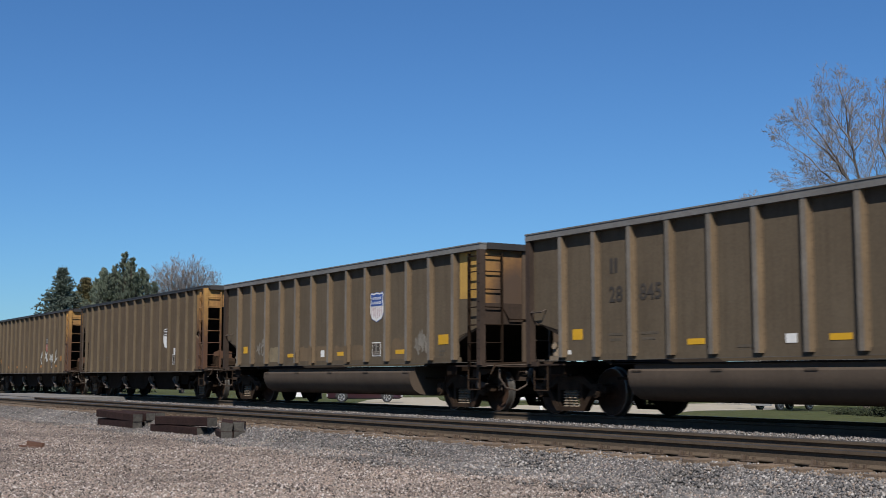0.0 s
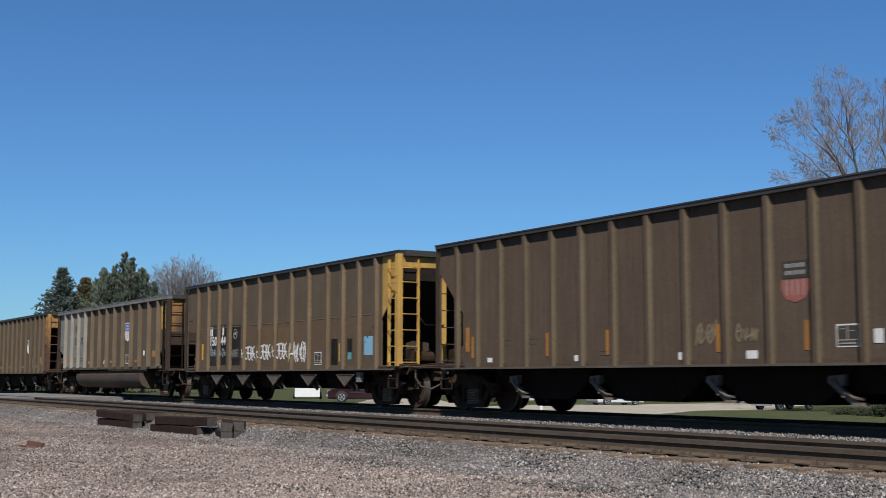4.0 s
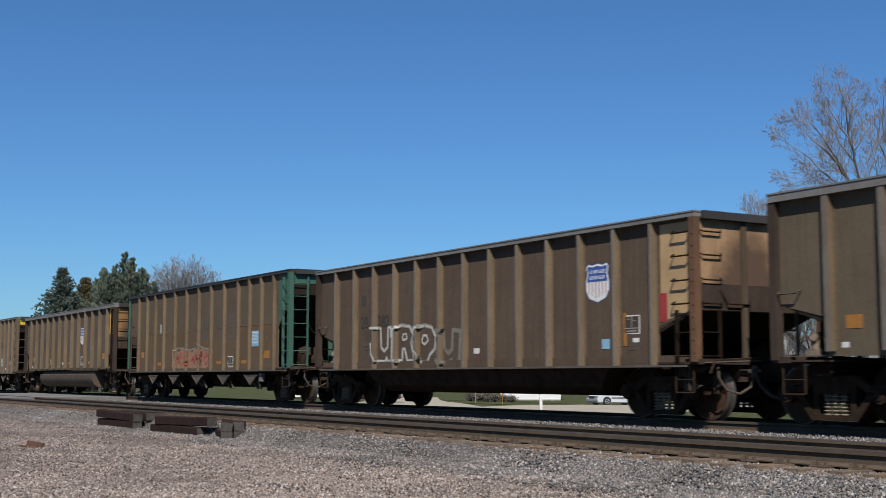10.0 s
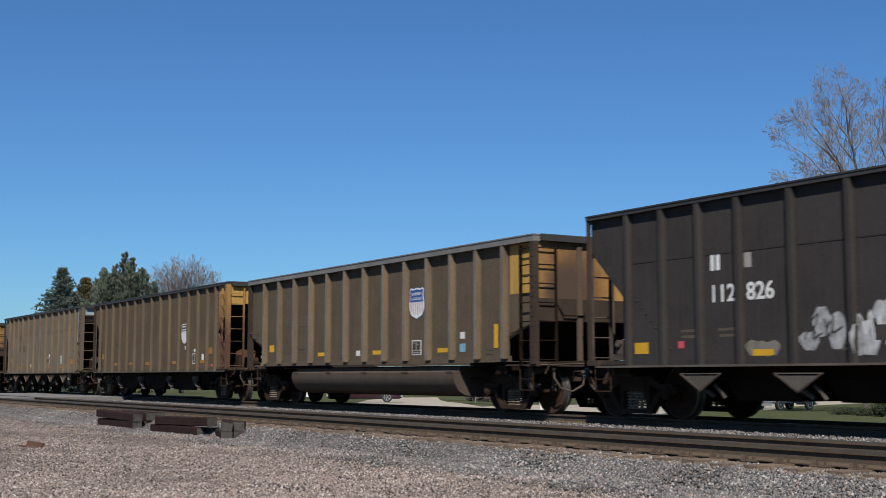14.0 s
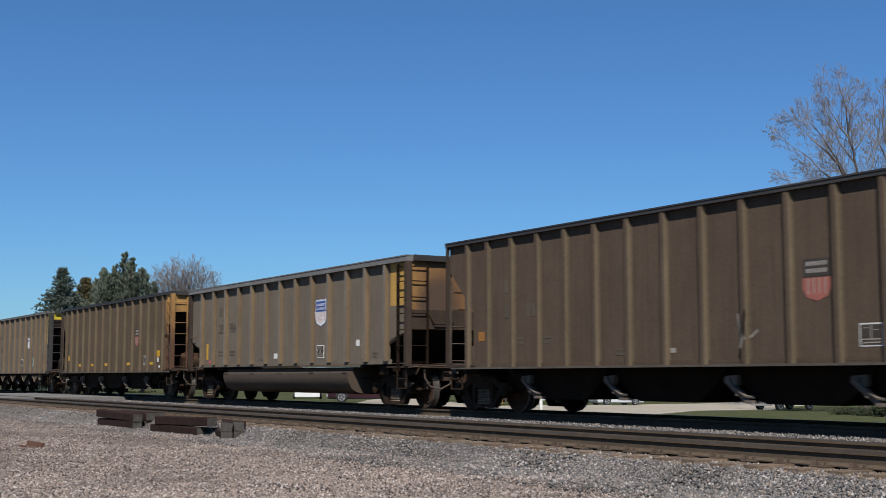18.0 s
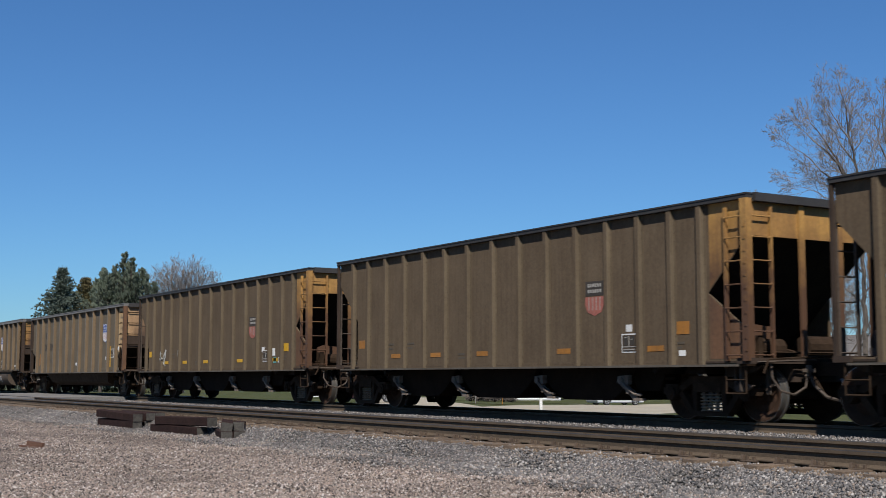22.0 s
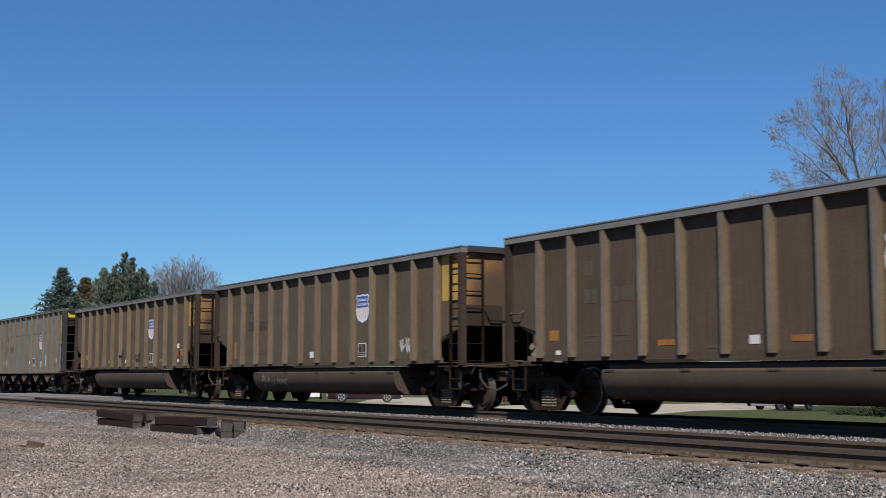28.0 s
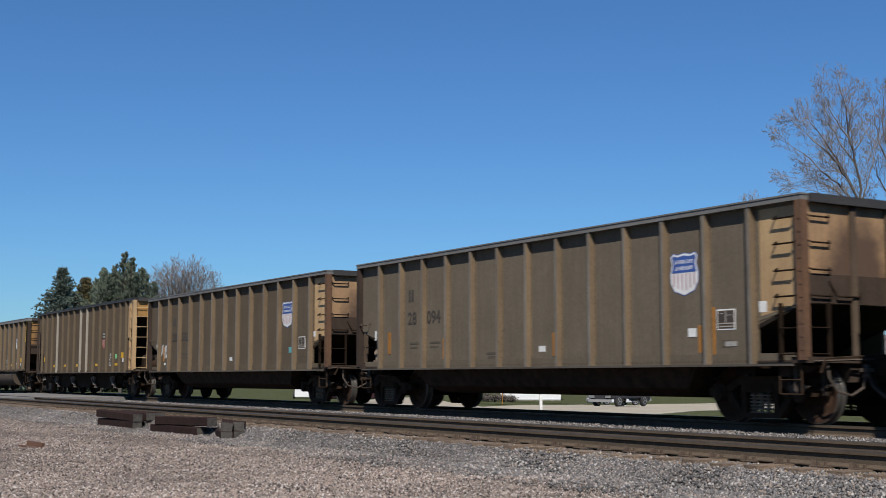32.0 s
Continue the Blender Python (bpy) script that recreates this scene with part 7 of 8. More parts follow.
def bare_tree(x, y, label, fork, stems, seed, depth=3, thin=0.013, size=0.24, up=0.05, dense=0.0):
    """A leafless tree: a trunk up to the fork, then stems of (lean along the street, lean away, length, start below the fork)."""
    t = new("bare_tree")
    tagged(t, label, "tree")
    rnd = random.Random(seed)
    segs = [(Vector((0, 0, -0.3)), Vector((0, 0, fork * 0.5)), size * 1.5, size * 1.15), (Vector((0, 0, fork * 0.5)), Vector((0, 0, fork)), size * 1.15, size * 0.8)]
    for lean, away, length, below in stems:
        d = (Vector((0, 0, 1)) + RIGHT * lean + Vector((0.525, 0.851, 0)) * away).normalized()
        limb(rnd, Vector((0, 0, fork - below)), d, length, size * 0.62, depth, segs, thin, up, dense)
    tube_cloud("trunk", [s for s in segs if s[2] > 0.05], M_BARK, t)
    tube_cloud("crown", [s for s in segs if s[2] <= 0.05], M_TWIG, t, "fine leafless twigs")
    t.location = (x, y, ground_z(x))
    return t


def limbed_tree(x, y, label, limbs, seed, thin=0.0085):
    """A leafless tree with given limbs: each a line of (along the street, height), how far it leans away, and its thickness."""
    t = new("bare_tree")
    tagged(t, label, "tree")
    rnd = random.Random(seed)
    segs = []
    for line, away, r in limbs:
        h0, run = line[0][1], sum(math.dist(p, q) for p, q in zip(line, line[1:]))
        done, prev, d = 0.0, None, Vector((0, 0, 1))
        for (a0, z0), (a1, z1) in zip(line, line[1:]):
            n = max(2, int(math.dist((a0, z0), (a1, z1)) / 0.45))
            for i in range(n):
                f = (i + 1) / n
                done += math.dist((a0, z0), (a1, z1)) / n
                g = done / run
                q = RIGHT * (a0 + (a1 - a0) * f) + Vector((0, 0, z0 + (z1 - z0) * f)) + Vector((0.525, 0.851, 0)) * away * done * 0.35
                if g < 0.97:
                    q += Vector((rnd.uniform(-1, 1), rnd.uniform(-1, 1), rnd.uniform(-1, 1))) * 0.07
                if prev is None:
                    prev = RIGHT * a0 + Vector((0, 0, z0))
                r0, r1 = r * (1 - 0.9 * (g - 1 / (run / 0.45 + 1))) + 0.008, r * (1 - 0.9 * g) + 0.008
                segs.append((prev, q, min(r, r0), r1))
                d = (q - prev).normalized()
                prev = q
                if (h0 < 1 and q.z < 14.5) or g < 0.12:
                    continue
                for _ in range(1 + (rnd.random() < 0.85)):
                    turn = rnd.uniform(0, 6.283)
                    side = d.orthogonal().normalized()
                    side = side * math.cos(turn) + d.cross(side) * math.sin(turn)
                    way = (d * rnd.uniform(0.7, 1.1) + side * rnd.uniform(0.4, 0.9)).normalized()
                    far = rnd.random() < 0.7
                    limb(rnd, q, way, (1.9 if far else 1.15) * (1.15 - 0.45 * g) * rnd.uniform(0.6, 1.2), max(0.012, r1 * 0.4), 2 if far else 1, segs, thin, 0.02, 0.0, 0.55)
        limb(rnd, prev, d, 0.9, 0.016, 2, segs, thin, 0.02, 0.0, 0.55)
    tube_cloud("trunk", [s for s in segs if s[2] > 0.05], M_BARK, t)
    tube_cloud("crown", [s for s in segs if s[2] <= 0.05], M_TWIG, t, "fine leafless twigs")
    t.location = (x, y, ground_z(x))
    return t


def conifer(x, y, h, r, mat, label, seed, droop=0.35, spires=()):
    """A needle tree: trunk and whorls of limbs clothed in many short sprays."""
    t = new("conifer")
    tagged(t, label, "tree")
    rnd = random.Random(seed)
    tube_cloud("trunk", [(Vector((0, 0, -0.2)), Vector((0, 0, h * 0.6)), 0.22, 0.13), (Vector((0, 0, h * 0.6)), Vector((0, 0, h)), 0.13, 0.02)], M_BARK, t)
    co, faces = [], []

    def spray(c, out, n, size):
        for _ in range(n):
            d = (out * 0.9 + Vector((rnd.uniform(-1, 1), rnd.uniform(-1, 1), rnd.uniform(-0.7, 0.8)))).normalized() * size * rnd.uniform(0.6, 1.2)
            w = d.cross(Vector((rnd.uniform(-1, 1), rnd.uniform(-1, 1), rnd.uniform(-1, 1)))).normalized() * size * rnd.uniform(0.14, 0.24)
            b = len(co)
            co.extend((c + w, c - w, c + d))
            faces.append((b, b + 1, b + 2))

    z = 0.6
    limbs = []
    for off, away, top, wide in spires:
        foot = Vector((0, 0, top * 0.45))
        tip = RIGHT * off + Vector((0.525, 0.851, 0)) * away
        limbs.append((foot, tip + Vector((0, 0, top * 0.72)), 0.1, 0.07))
        limbs.append((tip + Vector((0, 0, top * 0.72)), tip + Vector((0, 0, top)), 0.07, 0.015))
        q = top * 0.45
        while q < top:
            g = (top - q) / (top * 0.55)
            for _ in range(rnd.randint(3, 5)):
                a, L = rnd.uniform(0, 6.283), (0.12 + wide * min(1.0, 1.5 * g)) * rnd.uniform(0.5, 1.15)
                out = Vector((math.cos(a), math.sin(a), rnd.uniform(0.5, 1.3)))
                c0 = tip * min(1.0, q / (top * 0.72)) + Vector((0, 0, q))
                limbs.append((c0, c0 + out * L, 0.03, 0.01))
                for s in (0.35, 0.55, 0.75, 0.9, 1.0):
                    spray(c0 + out * L * s + Vector((rnd.uniform(-0.12, 0.12), rnd.uniform(-0.12, 0.12), rnd.uniform(-0.1, 0.2))), out * 1.2 + Vector((0, 0, 0.7)), 8, 0.34)
            q += rnd.uniform(0.2, 0.34)
    while z < h and not spires:
        f = 1 - z / h
        rad = r * f ** 0.92 * rnd.uniform(0.86, 1.0) + 0.1
        for i in range(int(8 + rad * 2.4)):
            a, L, up = rnd.uniform(0, 6.283), rad * rnd.uniform(0.6, 1.06), rnd.uniform(-droop, 0.12)
            m = max(4, int(L * 3.6))
            for k in range(m):
                s = (k + rnd.random()) / m
                c = Vector((math.cos(a) * L * s, math.sin(a) * L * s, z + up * L * s + 0.12 * L * s * s))
                spray(c + Vector((rnd.uniform(-0.25, 0.25), rnd.uniform(-0.25, 0.25), 0)), Vector((math.cos(a), math.sin(a), 0.15)), 6, 0.40)
        z += rnd.uniform(0.22, 0.34) * (0.6 + f * 0.6)
    if limbs:
        tube_cloud("branch_frame", limbs, M_BARK, t)
    me = bpy.data.meshes.new("crown")
    me.from_pydata([tuple(c) for c in co], [], faces)
    me.materials.append(mat)
    ob = tagged(new("crown", me), "dense needle sprays")
    ob.parent = t
    t.location = (x, y, ground_z(x))
    return t


def spot(turn, dist):
    """Plan point at an angle (degrees to the right of the track's line) and a distance."""
    return dist * math.sin(radians(turn)), dist * math.cos(radians(turn))


def bearing(u):
    return 31.66 + math.degrees(math.atan(u))


def stand(x_off, dist):
    """Plan point seen x_off (fraction of the focal length) right of the lens axis."""
    return spot(bearing(x_off), dist)


conifer(*stand(-0.307, 150), 14.2, 8.4, M_SPRUCE, "dense dark blue-green spruce tree", 1)
conifer(*stand(-0.288, 158), 13.8, 9.0, M_OLIVE, "ragged olive brown conifer tree", 2)
conifer(*stand(-0.258, 140), 14.8, 4.2, M_PINE, "ragged open green pine tree with several tops", 3, spires=((0.1, 0.0, 14.9, 1.4), (-1.0, 0.6, 13.7, 1.5), (1.0, -0.5, 14.3, 1.3), (2.0, 0.4, 13.3, 1.4), (-2.1, 0.3, 13.0, 1.5), (0.5, 0.6, 13.5, 1.6), (1.6, -0.7, 12.7, 1.6), (-1.5, -0.5, 12.4, 1.6)))
conifer(*stand(-0.274, 146), 13.6, 3.2, M_PINE, "broad ragged green pine tree", 5, spires=((0.0, 0.0, 13.8, 1.5), (1.2, 0.3, 13.2, 1.5), (2.3, 0.6, 12.8, 1.5), (-0.8, 0.5, 12.6, 1.4)))
conifer(*stand(-0.240, 150), 13.2, 3.0, M_PINE, "slim ragged green pine tree", 4, spires=((0.0, 0.0, 13.5, 1.3), (-1.1, 0.4, 13.0, 1.5), (1.0, 0.3, 12.5, 1.3)))
bare_tree(*stand(-0.209, 160), "round leafless tree behind the train", 7.0, [(-0.80, 0, 7.0, 1.0), (-0.64, -0.2, 7.5, 0.7), (-0.48, 0.2, 8.0, 0.6), (-0.32, -0.2, 7.8, 0.2), (-0.16, 0.3, 7.7, 0.1), (-0.02, 0.1, 7.7, 0.0), (0.14, -0.2, 7.7, 0.2), (0.30, 0.2, 7.8, 0.5), (0.46, 0.0, 8.2, 0.8), (0.64, -0.2, 7.8, 1.0), (0.84, 0.1, 7.4, 1.2), (0.2, 0.6, 7.8, 0.4), (-0.4, -0.6, 7.8, 0.4)], 12, 3, 0.011, up=0.05, dense=0.3)
limbed_tree(*stand(0.3385, 84), "tall leafless tree with long limbs sweeping to one side", [
    (((0, -0.3), (0.04, 7), (0, 14.84), (-0.2, 16.28), (-0.57, 18.04), (-0.7, 19.64), (-1.11, 21.24)), 0.0, 0.211),
    (((-0.57, 18.04), (-0.33, 19.4), (-0.08, 20.68)), 0.3, 0.043), (((-0.25, 16.92), (0.45, 17.96), (0.78, 18.52)), -0.4, 0.043),
    (((-0.37, 14.3), (-1.27, 16.52), (-2.13, 17.96), (-2.71, 18.84), (-3.03, 19.64)), 0.5, 0.093), (((-0.16, 13.8), (-1.39, 15.88), (-2.54, 17.08), (-3.61, 17.88), (-4.43, 18.6)), -0.4, 0.093),
    (((-0.16, 13.2), (-1.23, 14.76), (-2.21, 15.72), (-3.2, 17), (-4.35, 17.8)), 0.7, 0.074), (((0, 12.6), (-1.48, 14.4), (-2.95, 15.08), (-4.59, 15.24)), 0.1, 0.068), (((0, 11.6), (-1.97, 13.6), (-3.44, 14.2), (-4.26, 14.3)), -0.6, 0.062),
    (((-0.53, 17.64), (-1.31, 18.76), (-1.89, 19.64), (-2.21, 20.6)), -0.3, 0.050), (((-0.16, 15.88), (-0.98, 17.32), (-1.48, 18.6), (-1.72, 19.56)), 0.5, 0.056), (((0, 12.8), (0.74, 15.08), (1.23, 16.68), (1.31, 17.48)), 0.4, 0.056),
    (((0, 10), (1.23, 12), (2.13, 13)), 0.0, 0.062), (((0, 9), (-1.64, 10.8), (-2.95, 11.6)), 0.5, 0.062), (((0, 7.5), (1.48, 9.2), (2.62, 9.8)), -0.5, 0.062), (((0, 7), (-1.64, 8.4), (-2.79, 8.8)), -0.3, 0.062)], 79)
limbed_tree(*stand(0.363, 88), "tall spreading leafless tree", [
    (((0.08, -0.3), (0.08, 8), (0.08, 15.08), (0, 17.64), (-0.33, 19.56), (-0.16, 21.32)), 0.0, 0.198), (((0.04, 16.52), (-0.57, 18.44), (-0.82, 20.04), (-0.82, 20.84)), 0.2, 0.062), (((0.08, 14.2), (-0.9, 15.88), (-1.15, 17.32)), -0.3, 0.056),
    (((0.08, 14.92), (0.98, 17.32), (1.56, 19.24), (1.72, 21)), 0.3, 0.087), (((0.08, 13.6), (1.64, 15.88), (2.79, 17.8), (3.28, 19.24)), -0.4, 0.087), (((0.08, 12.4), (1.97, 14.4), (3.77, 15.88)), 0.4, 0.074), (((0.08, 11), (-1.31, 13), (-1.8, 14.2)), 0.2, 0.062),
    (((0.08, 9), (1.64, 10.6), (2.95, 11.4)), 0.0, 0.062), (((0.08, 8), (-1.48, 9.6), (-2.46, 10.2)), 0.0, 0.062)], 22)
bare_tree(*stand(0.258, 110), "leafless tree with an upright narrow crown", 10.9, [(-0.30, 0.0, 4.6, 0.8), (-0.12, 0.2, 5.6, 0.0), (0.05, 0.0, 6.0, 0.1), (0.20, -0.2, 5.4, 0.4), (0.42, 0.1, 4.8, 1.0), (-0.6, 0.1, 4.4, 3.4), (0.7, 0.0, 4.4, 3.8), (-0.7, -0.2, 4.0, 6.0), (0.7, 0.2, 4.0, 6.4)], 41, 3, 0.008, 0.2, up=0.03, dense=0.3)
for u, dist, seed in ((0.272, 140, 23), (0.296, 150, 24), (0.318, 142, 25)):
    bare_tree(*stand(u, dist), "broad bushy leafless tree beside the house", 3.4, [(-0.8, 0.0, 8.0, 1.0), (-0.5, 0.2, 10.0, 0.6), (-0.25, -0.2, 11.5, 0.2), (0.0, 0.1, 12.5, 0.0), (0.25, 0.2, 11.5, 0.2), (0.5, -0.1, 10.0, 0.5), (0.8, 0.1, 8.0, 0.9)], seed, 3, 0.014, 0.2, up=0.04, dense=0.3)


def shrub(x, y, w, h, seed, mat=None, label="low dark evergreen shrub on the grass"):
    t = new("shrub")
    tagged(t, label, "shrub", "shrubs along the grass")
    rnd = random.Random(seed)
    stems, co, faces = [], [], []
    for _ in range(26):
        a, q = rnd.uniform(0, 6.283), rnd.random() ** 0.6
        tip = Vector((math.cos(a) * w / 2 * q, math.sin(a) * w / 2 * q, h * rnd.uniform(0.5, 1.0) * (1 - 0.5 * q * q)))
        stems.append((Vector((0, 0, -0.05)), tip, 0.02, 0.008))
        for _ in range(45):
            c = tip * rnd.uniform(0.5, 1.05) + Vector((rnd.uniform(-0.2, 0.2), rnd.uniform(-0.2, 0.2), rnd.uniform(-0.15, 0.12)))
            d = Vector((rnd.uniform(-1, 1), rnd.uniform(-1, 1), rnd.uniform(-0.3, 1))).normalized() * 0.12
            s = d.orthogonal().normalized() * 0.035
            b = len(co)
            co.extend((c + s, c - s, c + d))
            faces.append((b, b + 1, b + 2))
    tube_cloud("stems", stems, M_BARK, t)
    me = bpy.data.meshes.new("foliage")
    me.from_pydata([tuple(c) for c in co], [], faces)
    me.materials.append(mat or M_SHRUB)
    tagged(new("foliage", me), "small dark leaves").parent = t
    t.location = (x, y, ground_z(x))
    return t


for u, dist, w, h, seed in ((0.322, 68, 1.5, 0.3, 1), (0.338, 64, 1.6, 0.35, 2), (0.350, 60, 1.0, 0.7, 3), (0.363, 58, 1.4, 0.4, 4)):
    shrub(*stand(u, dist), w, h, seed)
for i in range(6):
    shrub(*stand(0.022 + 0.0065 * i, 122 + (i * 7) % 5), 1.2, 0.9, 10 + i, M_BARK, "leafless brown bush before the white house")


# ---- house, vehicles and street furniture beyond the tracks ----
def house(x, y, yaw, w, d, h, label, pitch=0.3):
    t = new("house")
    tagged(t, label, "house")
    part("wall", f"hw{w}", lambda bm: box(bm, -w / 2, w / 2, -d / 2, d / 2, 0, h), M_SIDING, t)
    for i in range(int(h / 0.22)):
        part("siding_board", f"sid{w}", lambda bm: slab(bm, [(-d / 2 - 0.03, 0.0), (-d / 2, 0.0), (-d / 2, 0.2), (-d / 2 - 0.008, 0.2)], "x", -w / 2, w / 2), M_SIDING, t, at=pose(0, 0, 0.1 + 0.22 * i))
    drop = pitch + 0.1
    part("roof", f"hr{w}", lambda bm: (slab(bm, [(-d / 2 - 0.5, h - drop), (0, h + d * pitch), (d / 2 + 0.5, h - drop), (d / 2 + 0.5, h + 0.2 - drop), (0, h + d * pitch + 0.22), (-d / 2 - 0.5, h + 0.2 - drop)], "x", -w / 2 - 0.4, w / 2 + 0.4)), M_ROOF, t)
    for s in (-1, 1):
        part("gable", f"hg{w}{s}", lambda bm: slab(bm, [(-d / 2, h), (d / 2, h), (0, h + d * pitch - 0.02)], "x", s * w / 2, s * (w / 2 - 0.15)), M_SIDING, t)
        for wy, wz in ((-d * 0.22, h * 0.3), (d * 0.22, h * 0.3), (0.0, h * 0.85)):
            win = part("window", "gwin", lambda bm: box(bm, -0.03, 0.03, -0.42, 0.42, -0.65, 0.65), M_GLASS, t, at=pose(s * (w / 2 + 0.01), wy, wz))
            part("window_frame", "gwinf", lambda bm: [box(bm, *b) for b in ((-0.05, 0.05, -0.5, 0.5, 0.65, 0.74), (-0.05, 0.05, -0.5, 0.5, -0.74, -0.65), (-0.05, 0.05, -0.5, -0.42, -0.65, 0.65), (-0.05, 0.05, 0.42, 0.5, -0.65, 0.65))], M_POST, win)
    for i in range(4):
        wx = -w / 2 + w * (i + 0.5) / 4
        win = part("window", "hwin", lambda bm: box(bm, -0.5, 0.5, -0.02, 0.04, -0.7, 0.7), M_GLASS, t, at=pose(wx, -d / 2 - 0.02, h * 0.55))
        part("window_frame", "hwinf", lambda bm: [box(bm, *b) for b in ((-0.6, 0.6, -0.06, 0.02, 0.7, 0.8), (-0.6, 0.6, -0.06, 0.02, -0.8, -0.7), (-0.6, -0.5, -0.06, 0.02, -0.7, 0.7), (0.5, 0.6, -0.06, 0.02, -0.7, 0.7))], M_POST, win)
    t.matrix_basis = pose(x, y, ground_z(x), 0, 0, yaw)
    return t


house(*stand(0.070, 137), -35.6, 6.4, 6, 3.2, "low white house behind brown bushes")
house(*stand(0.268, 150), 38, 9, 6.4, 5.5, "white gabled two-storey house beyond the street", 0.56)
house(*stand(0.325, 186), -48, 26, 10, 5.2, "white sided house among bare trees")


def road_wheel(parent, x, y, r, rim):
    w = part("wheel", f"tyre{r}", lambda bm: lathe_x(bm, [(-0.11, r * 0.62), (-0.11, r * 0.93), (-0.08, r), (0.08, r), (0.11, r * 0.93), (0.11, r * 0.62)], 20), M_TYRE, parent, at=pose(x, y, r))
    def spokes(bm):
        lathe_x(bm, [(-0.118, r * 0.18), (-0.118, r * 0.05), (0.118, r * 0.05), (0.118, r * 0.18)], 10)
        for i in range(5):
            a = 2 * math.pi * i / 5
            for s in (-0.118, 0.10):
                v = [bm.verts.new((s, math.cos(a + b) * q, math.sin(a + b) * q)) for b, q in ((-0.25, r * 0.12), (-0.16, r * 0.62), (0.16, r * 0.62), (0.25, r * 0.12))]
                bm.faces.new(v)
        for s in (-0.119, 0.119):
            rings = [[bm.verts.new((s, q * math.cos(math.pi * i / 10), q * math.sin(math.pi * i / 10))) for i in range(20)] for q in (r * 0.57, r * 0.67)]
            for i in range(20):
                bm.faces.new((rings[0][i], rings[0][(i + 1) % 20], rings[1][(i + 1) % 20], rings[1][i]))
    part("rim", f"rim{r}", spokes, rim, w)
    return w


def vehicle(name, label, category, x, y, yaw, mat, body, glass, base, length, width, r=0.34):
    """body and glass: side outlines (along, up), front towards +y. The sides lean in above the belt line."""
    t = new(name)
    tagged(t, label, category)
    hw = width / 2
    t_wheels = []

    def lean(bm):
        for v in bm.verts:
            v.co.x *= 1 - 0.20 * max(0.0, v.co.z - 0.95) - 0.05 * max(0.0, abs(v.co.y) - length * 0.36)

    def shell(bm):
        slab(bm, body, "x", -hw, hw)
        bmesh.ops.bevel(bm, geom=[e for e in bm.edges], offset=0.07, segments=2, affect="EDGES")
        lean(bm)
    part("body", name + "body", shell, mat, t)
    slopes = sorted(((q, p) for p, q in zip(body, body[1:]) if 0.5 < p[0] < 1.5 and q[1] - p[1] > 0.4), key=str)
    for (ya, za), (yb, zb) in slopes:
        def screen(bm):
            slab(bm, [(yb + 0.01 + (ya - yb) * 0.08, zb + (za - zb) * 0.08), (yb + 0.03 + (ya - yb) * 0.08, zb + 0.02 + (za - zb) * 0.08), (ya + 0.03 - (ya - yb) * 0.1, za + 0.02 - (za - zb) * 0.1), (ya + 0.01 - (ya - yb) * 0.1, za - (za - zb) * 0.1)], "x", -hw * 0.86, hw * 0.86)
            lean(bm)
        part("windscreen", name + "screen", screen, M_GLASS, t)
    for s in (-1, 1):
        def panes(bm):
            for g in glass:
                slab(bm, g, "x", s * (hw + 0.006), s * (hw - 0.03))
            lean(bm)
        part("side_window", name + f"gl{s}", panes, M_GLASS, t)
        part("headlight", name + f"hl{s}", lambda bm: box(bm, s * hw * 0.68 - 0.2, s * hw * 0.68 + 0.2, length / 2 - 0.14, length / 2 + 0.02, 0.64, 0.80), M_RIM, t)
        part("tail_light", name + f"tl{s}", lambda bm: box(bm, s * hw * 0.82 - 0.09, s * hw * 0.82 + 0.09, -length / 2 - 0.03, -length / 2 + 0.06, 0.78, 1.08), M_RED, t)
        part("side_moulding", name + f"sm{s}", lambda bm: box(bm, min(s * hw, s * (hw + 0.012)), max(s * hw, s * (hw + 0.012)), -base / 2 + r + 0.15, base / 2 - r - 0.15, 0.62, 0.68), M_GREYCAR, t)
        for a in (-base / 2, base / 2):
            part("wheel_arch", name + f"arch{s}{a}", lambda bm: slab(bm, [(a + (r + 0.08) * math.cos(k * math.pi / 10), r + (r + 0.08) * math.sin(k * math.pi / 10)) for k in range(11)], "x", s * (hw - 0.03), s * (hw + 0.004)), M_TYRE, t)
            t_wheels.append((road_wheel(t, s * (hw - 0.09), a, r, M_RIM), s * (hw - 0.09), a))
    part("grille", name + "grille", lambda bm: (box(bm, -hw * 0.42, hw * 0.42, length / 2 - 0.10, length / 2 + 0.025, 0.56, 0.80),), M_GREYCAR, t)
    part("tailgate", name + "tailgate", lambda bm: box(bm, -hw * 0.68, hw * 0.68, -length / 2 - 0.02, -length / 2 + 0.05, 0.66, 1.08), mat, t)
    for s in (-1, 1):
        part("bumper", name + f"bump{s}", lambda bm: box(bm, -hw * 0.94, hw * 0.94, s * length / 2 - 0.08, s * length / 2 + 0.06, 0.36, 0.54), M_PEWTER, t)
    t.matrix_basis = pose(x, y, ground_z(x) + 0.025, 0, 0, yaw)
    return t, t_wheels


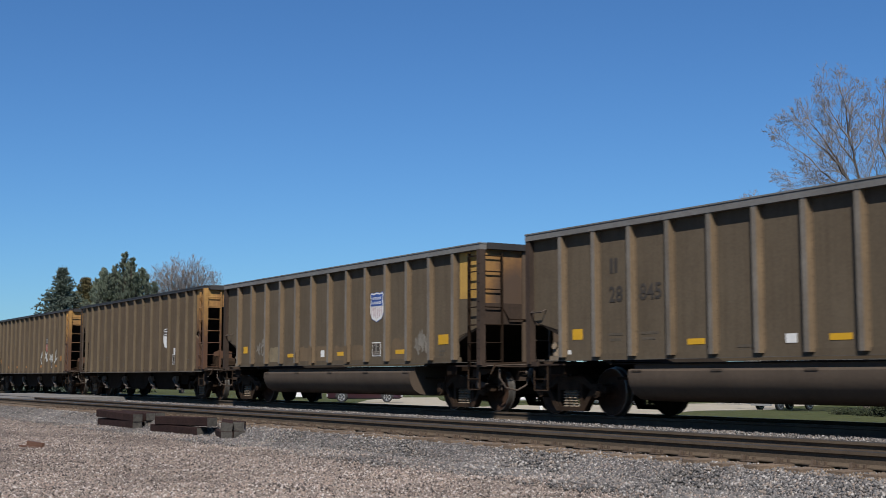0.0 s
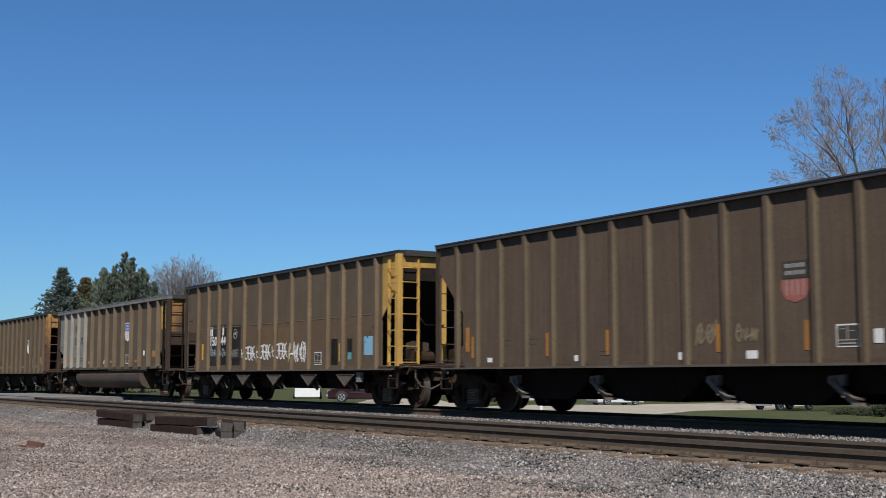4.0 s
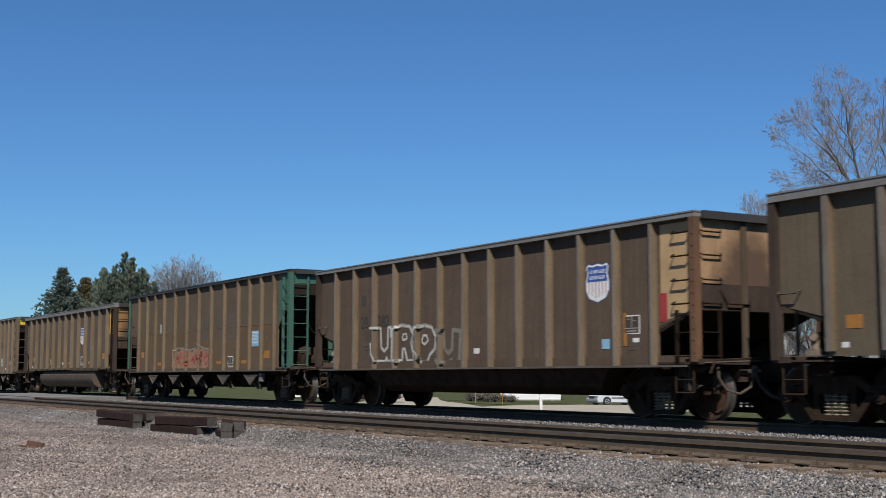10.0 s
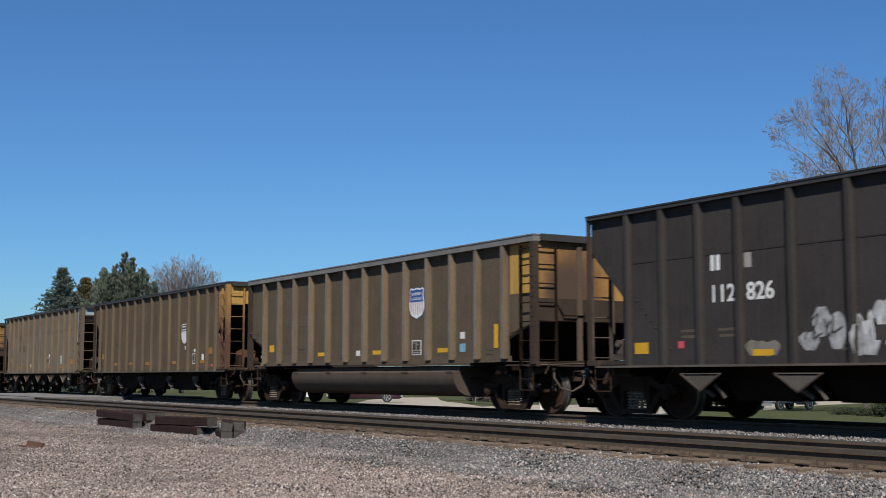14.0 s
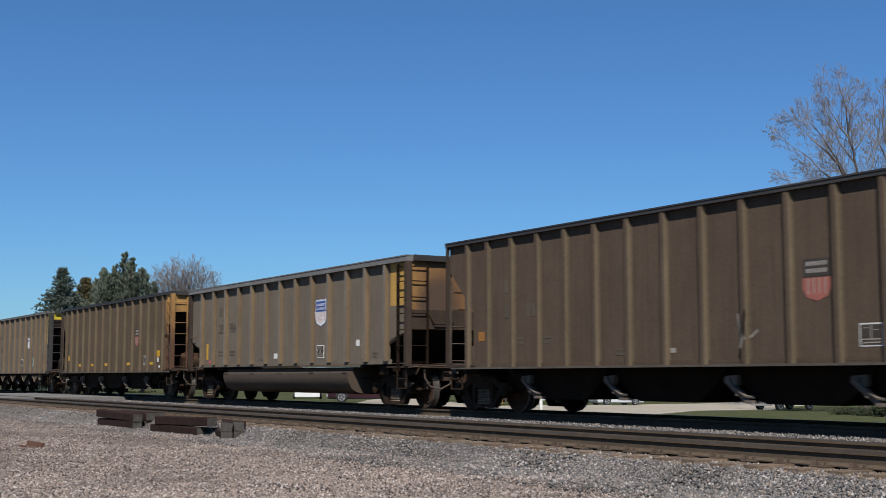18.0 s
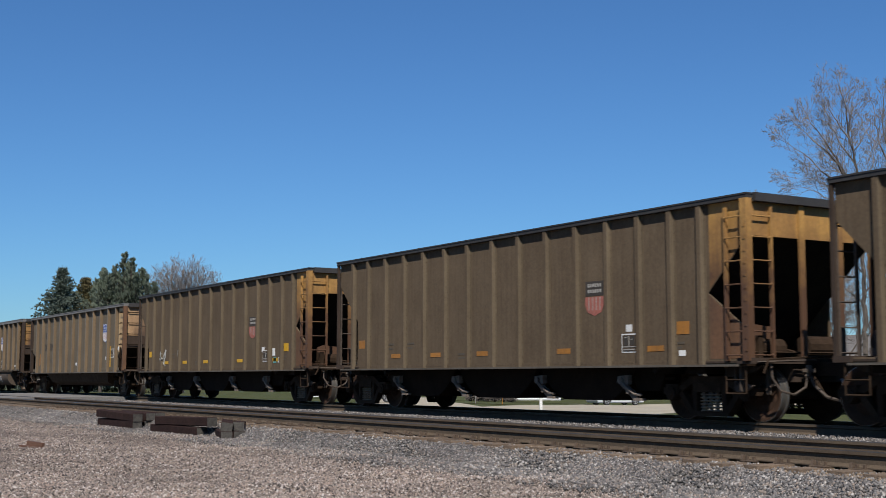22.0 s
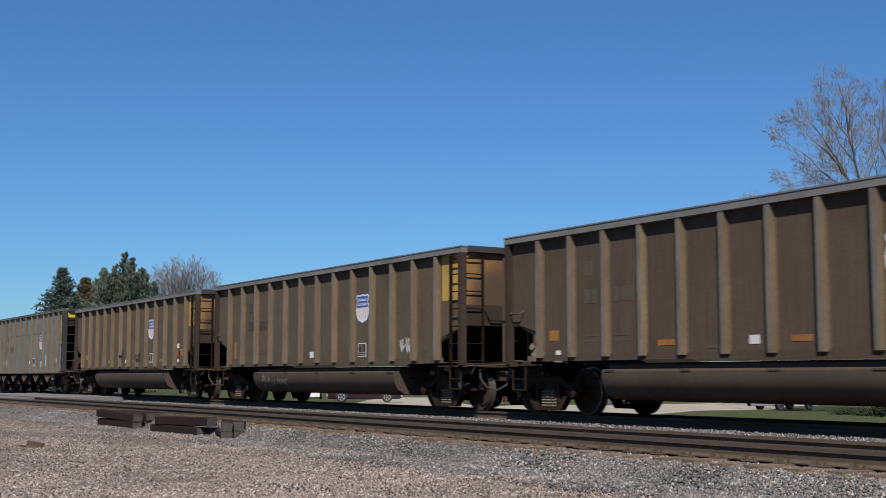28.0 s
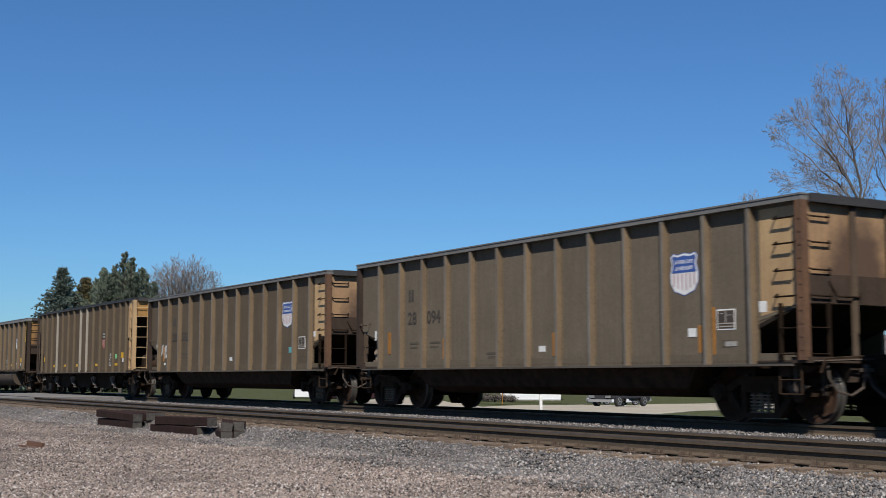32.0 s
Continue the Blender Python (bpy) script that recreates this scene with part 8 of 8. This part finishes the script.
VAN = [(-2.4, 0.22), (2.4, 0.22), (2.45, 0.62), (2.2, 0.82), (1.35, 0.94), (0.65, 1.48), (0.2, 1.54), (-2.1, 1.52), (-2.4, 1.05), (-2.45, 0.6)]
VANGL = [[(-2.0, 0.96), (-1.1, 0.96), (-1.1, 1.4), (-1.95, 1.4)], [(-1.0, 0.96), (0.0, 0.96), (0.0, 1.42), (-1.0, 1.4)], [(0.1, 0.96), (1.1, 0.96), (0.6, 1.38), (0.1, 1.42)]]
PICK = [(-2.7, 0.54), (2.6, 0.54), (2.7, 0.95), (2.5, 1.12), (1.35, 1.2), (0.75, 1.78), (-0.55, 1.8), (-0.75, 1.2), (-2.7, 1.18)]
PICKGL = [[(-0.5, 1.24), (0.15, 1.24), (0.15, 1.68), (-0.42, 1.7)], [(0.22, 1.24), (1.1, 1.24), (0.7, 1.66), (0.22, 1.68)]]

vehicle("minivan", "maroon minivan parked on the street", "car", 38.8, 72.7, 60, M_MAROON, VAN, VANGL, 2.95, 4.8, 1.95, 0.34)
vehicle("minivan", "silver minivan parked on the street", "car", 70.0, 84.9, 83, M_SILVER, VAN, VANGL, 2.9, 4.8, 1.9)
vehicle("pickup", "silver-grey pickup truck parked on the street", "truck", 69.5, 65.0, 276.5, M_PEWTER, PICK, PICKGL, 3.5, 5.4, 1.9, 0.44)
PASSING, PASSING_WHEELS = vehicle("pickup", "dark pickup truck driving along the street", "truck", 57.0, 68.6, 109, M_GREYCAR, PICK, PICKGL, 3.4, 5.4, 1.9, 0.40)
part("cargo_trailer", "trailer", lambda bm: (box(bm, -1.0, 1.0, -0.8, 0.8, 0.16, 1.02), box(bm, -0.95, 0.95, -0.05, 0.05, 0.1, 0.16)), M_SIDING, None, at=pose(43.6, 91.5, ground_z(43.6), 0, 0, -26))
tagged(bpy.data.objects["cargo_trailer"], "low white trailer on the grass", "trailer")
for i, s in enumerate((-1.06, 1.06)):
    road_wheel(bpy.data.objects["cargo_trailer"], s, 0, 0.3, M_RIM)
part("marker_post", "mpost", lambda bm: (box(bm, -0.07, 0.07, -0.07, 0.07, 0, 2.2), slab(bm, [(-0.07, 2.2), (0.07, 2.2), (0.0, 2.27)], "y", -0.07, 0.07)), M_POST, None, at=pose(36.5, 50.0, ground_z(36.5), 0, 0, -31))
tagged(bpy.data.objects["marker_post"], "white square post at the street corner", "post")
part("marker_stake", "mstake", lambda bm: tube(bm, (0, 0, 0), (0.05, 0, 1.3), 0.03, 6), M_ORANGE, None, at=pose(47.4, 69.3, ground_z(47.4)))
tagged(bpy.data.objects["marker_stake"], "thin orange marker stake in the grass", "stake")
part("sign_stake", "sstake", lambda bm: (box(bm, -0.03, 0.03, -0.03, 0.03, 0, 1.25), box(bm, -0.1, 0.1, -0.04, -0.03, 1.0, 1.3)), [M_CHORD], None, at=pose(45.4, 69.5, ground_z(45.4) + 0.02, 0, 0, -33))
tagged(bpy.data.objects["sign_stake"], "thin grey sign stake beside the street", "stake")
part("metal_scrap", "scrap", lambda bm: (slab(bm, [(-0.18, -0.04), (0.03, -0.07), (0.20, -0.02), (0.17, 0.05), (-0.07, 0.04)], "z", 0.0, 0.03), slab(bm, [(-0.08, 0.02), (0.18, 0.04), (0.21, 0.08), (-0.07, 0.09)], "z", 0.02, 0.10)), M_RUST, None,
     at=pose(5.14, 21.46, -0.43, 4, 8, -40))
tagged(bpy.data.objects["metal_scrap"], "rusty metal scrap lying on the gravel", "scrap")


# ---- what moves ----
WHEEL_R = 0.457


def motions():
    for k, car, wheels in TRAIN:
        s = SHIFT.get(k, 0.0)
        rows = []
        for t in (0, 2, 4, 6, 8, 10, 12, 14, 16, 18, 20, 21, 21.5, 21.8, 21.9, *[21.9 + i / FPS for i in range(1, 10)], 22.3, 22.5, 23, 24, 26, 28, 30, 32):
            rows.append((t, pose(TRACK_X, train_way(t) - k * PITCH + HALF + s, 0)))
        walk(car, rows)
        # the wheels turn while the car is near
        seen = [i / FPS for i in range(int(32 * FPS) + 1) if 3 < train_way(i / FPS) - k * PITCH < 62]
        if not seen:
            continue
        times = sorted({0.0, 32.0, *seen})
        for w in wheels:
            y = w.location.y
            def turn(t):
                return -math.degrees((train_way(min(max(t, seen[0]), seen[-1])) - train_way(seen[0])) / WHEEL_R)
            walk(w, [(t, pose(0, y, 0.472 - 0.012, turn(t), 0, 0)) for t in times])
    rows = []
    for t in (0, 8, 16, 20, 22, 23, 24, 25, 26, 27, 28, 29, 30, 31, 32):
        s = 6.0 * (32 - t)
        x, y = 57.0 + 0.9455 * s, 68.6 + 0.3256 * s
        rows.append((t, pose(x, y, ground_z(x) + 0.025, 0, 0, 109)))
    walk(PASSING, rows)
    for w, wx, wy in PASSING_WHEELS:
        rows = [(0, pose(wx, wy, 0.40)), (22.0, pose(wx, wy, 0.40))]
        rows += [(22.0 + 0.1 * i, pose(wx, wy, 0.40, -math.degrees(0.6 * i / 0.40))) for i in range(1, 101)]
        walk(w, rows)


motions()
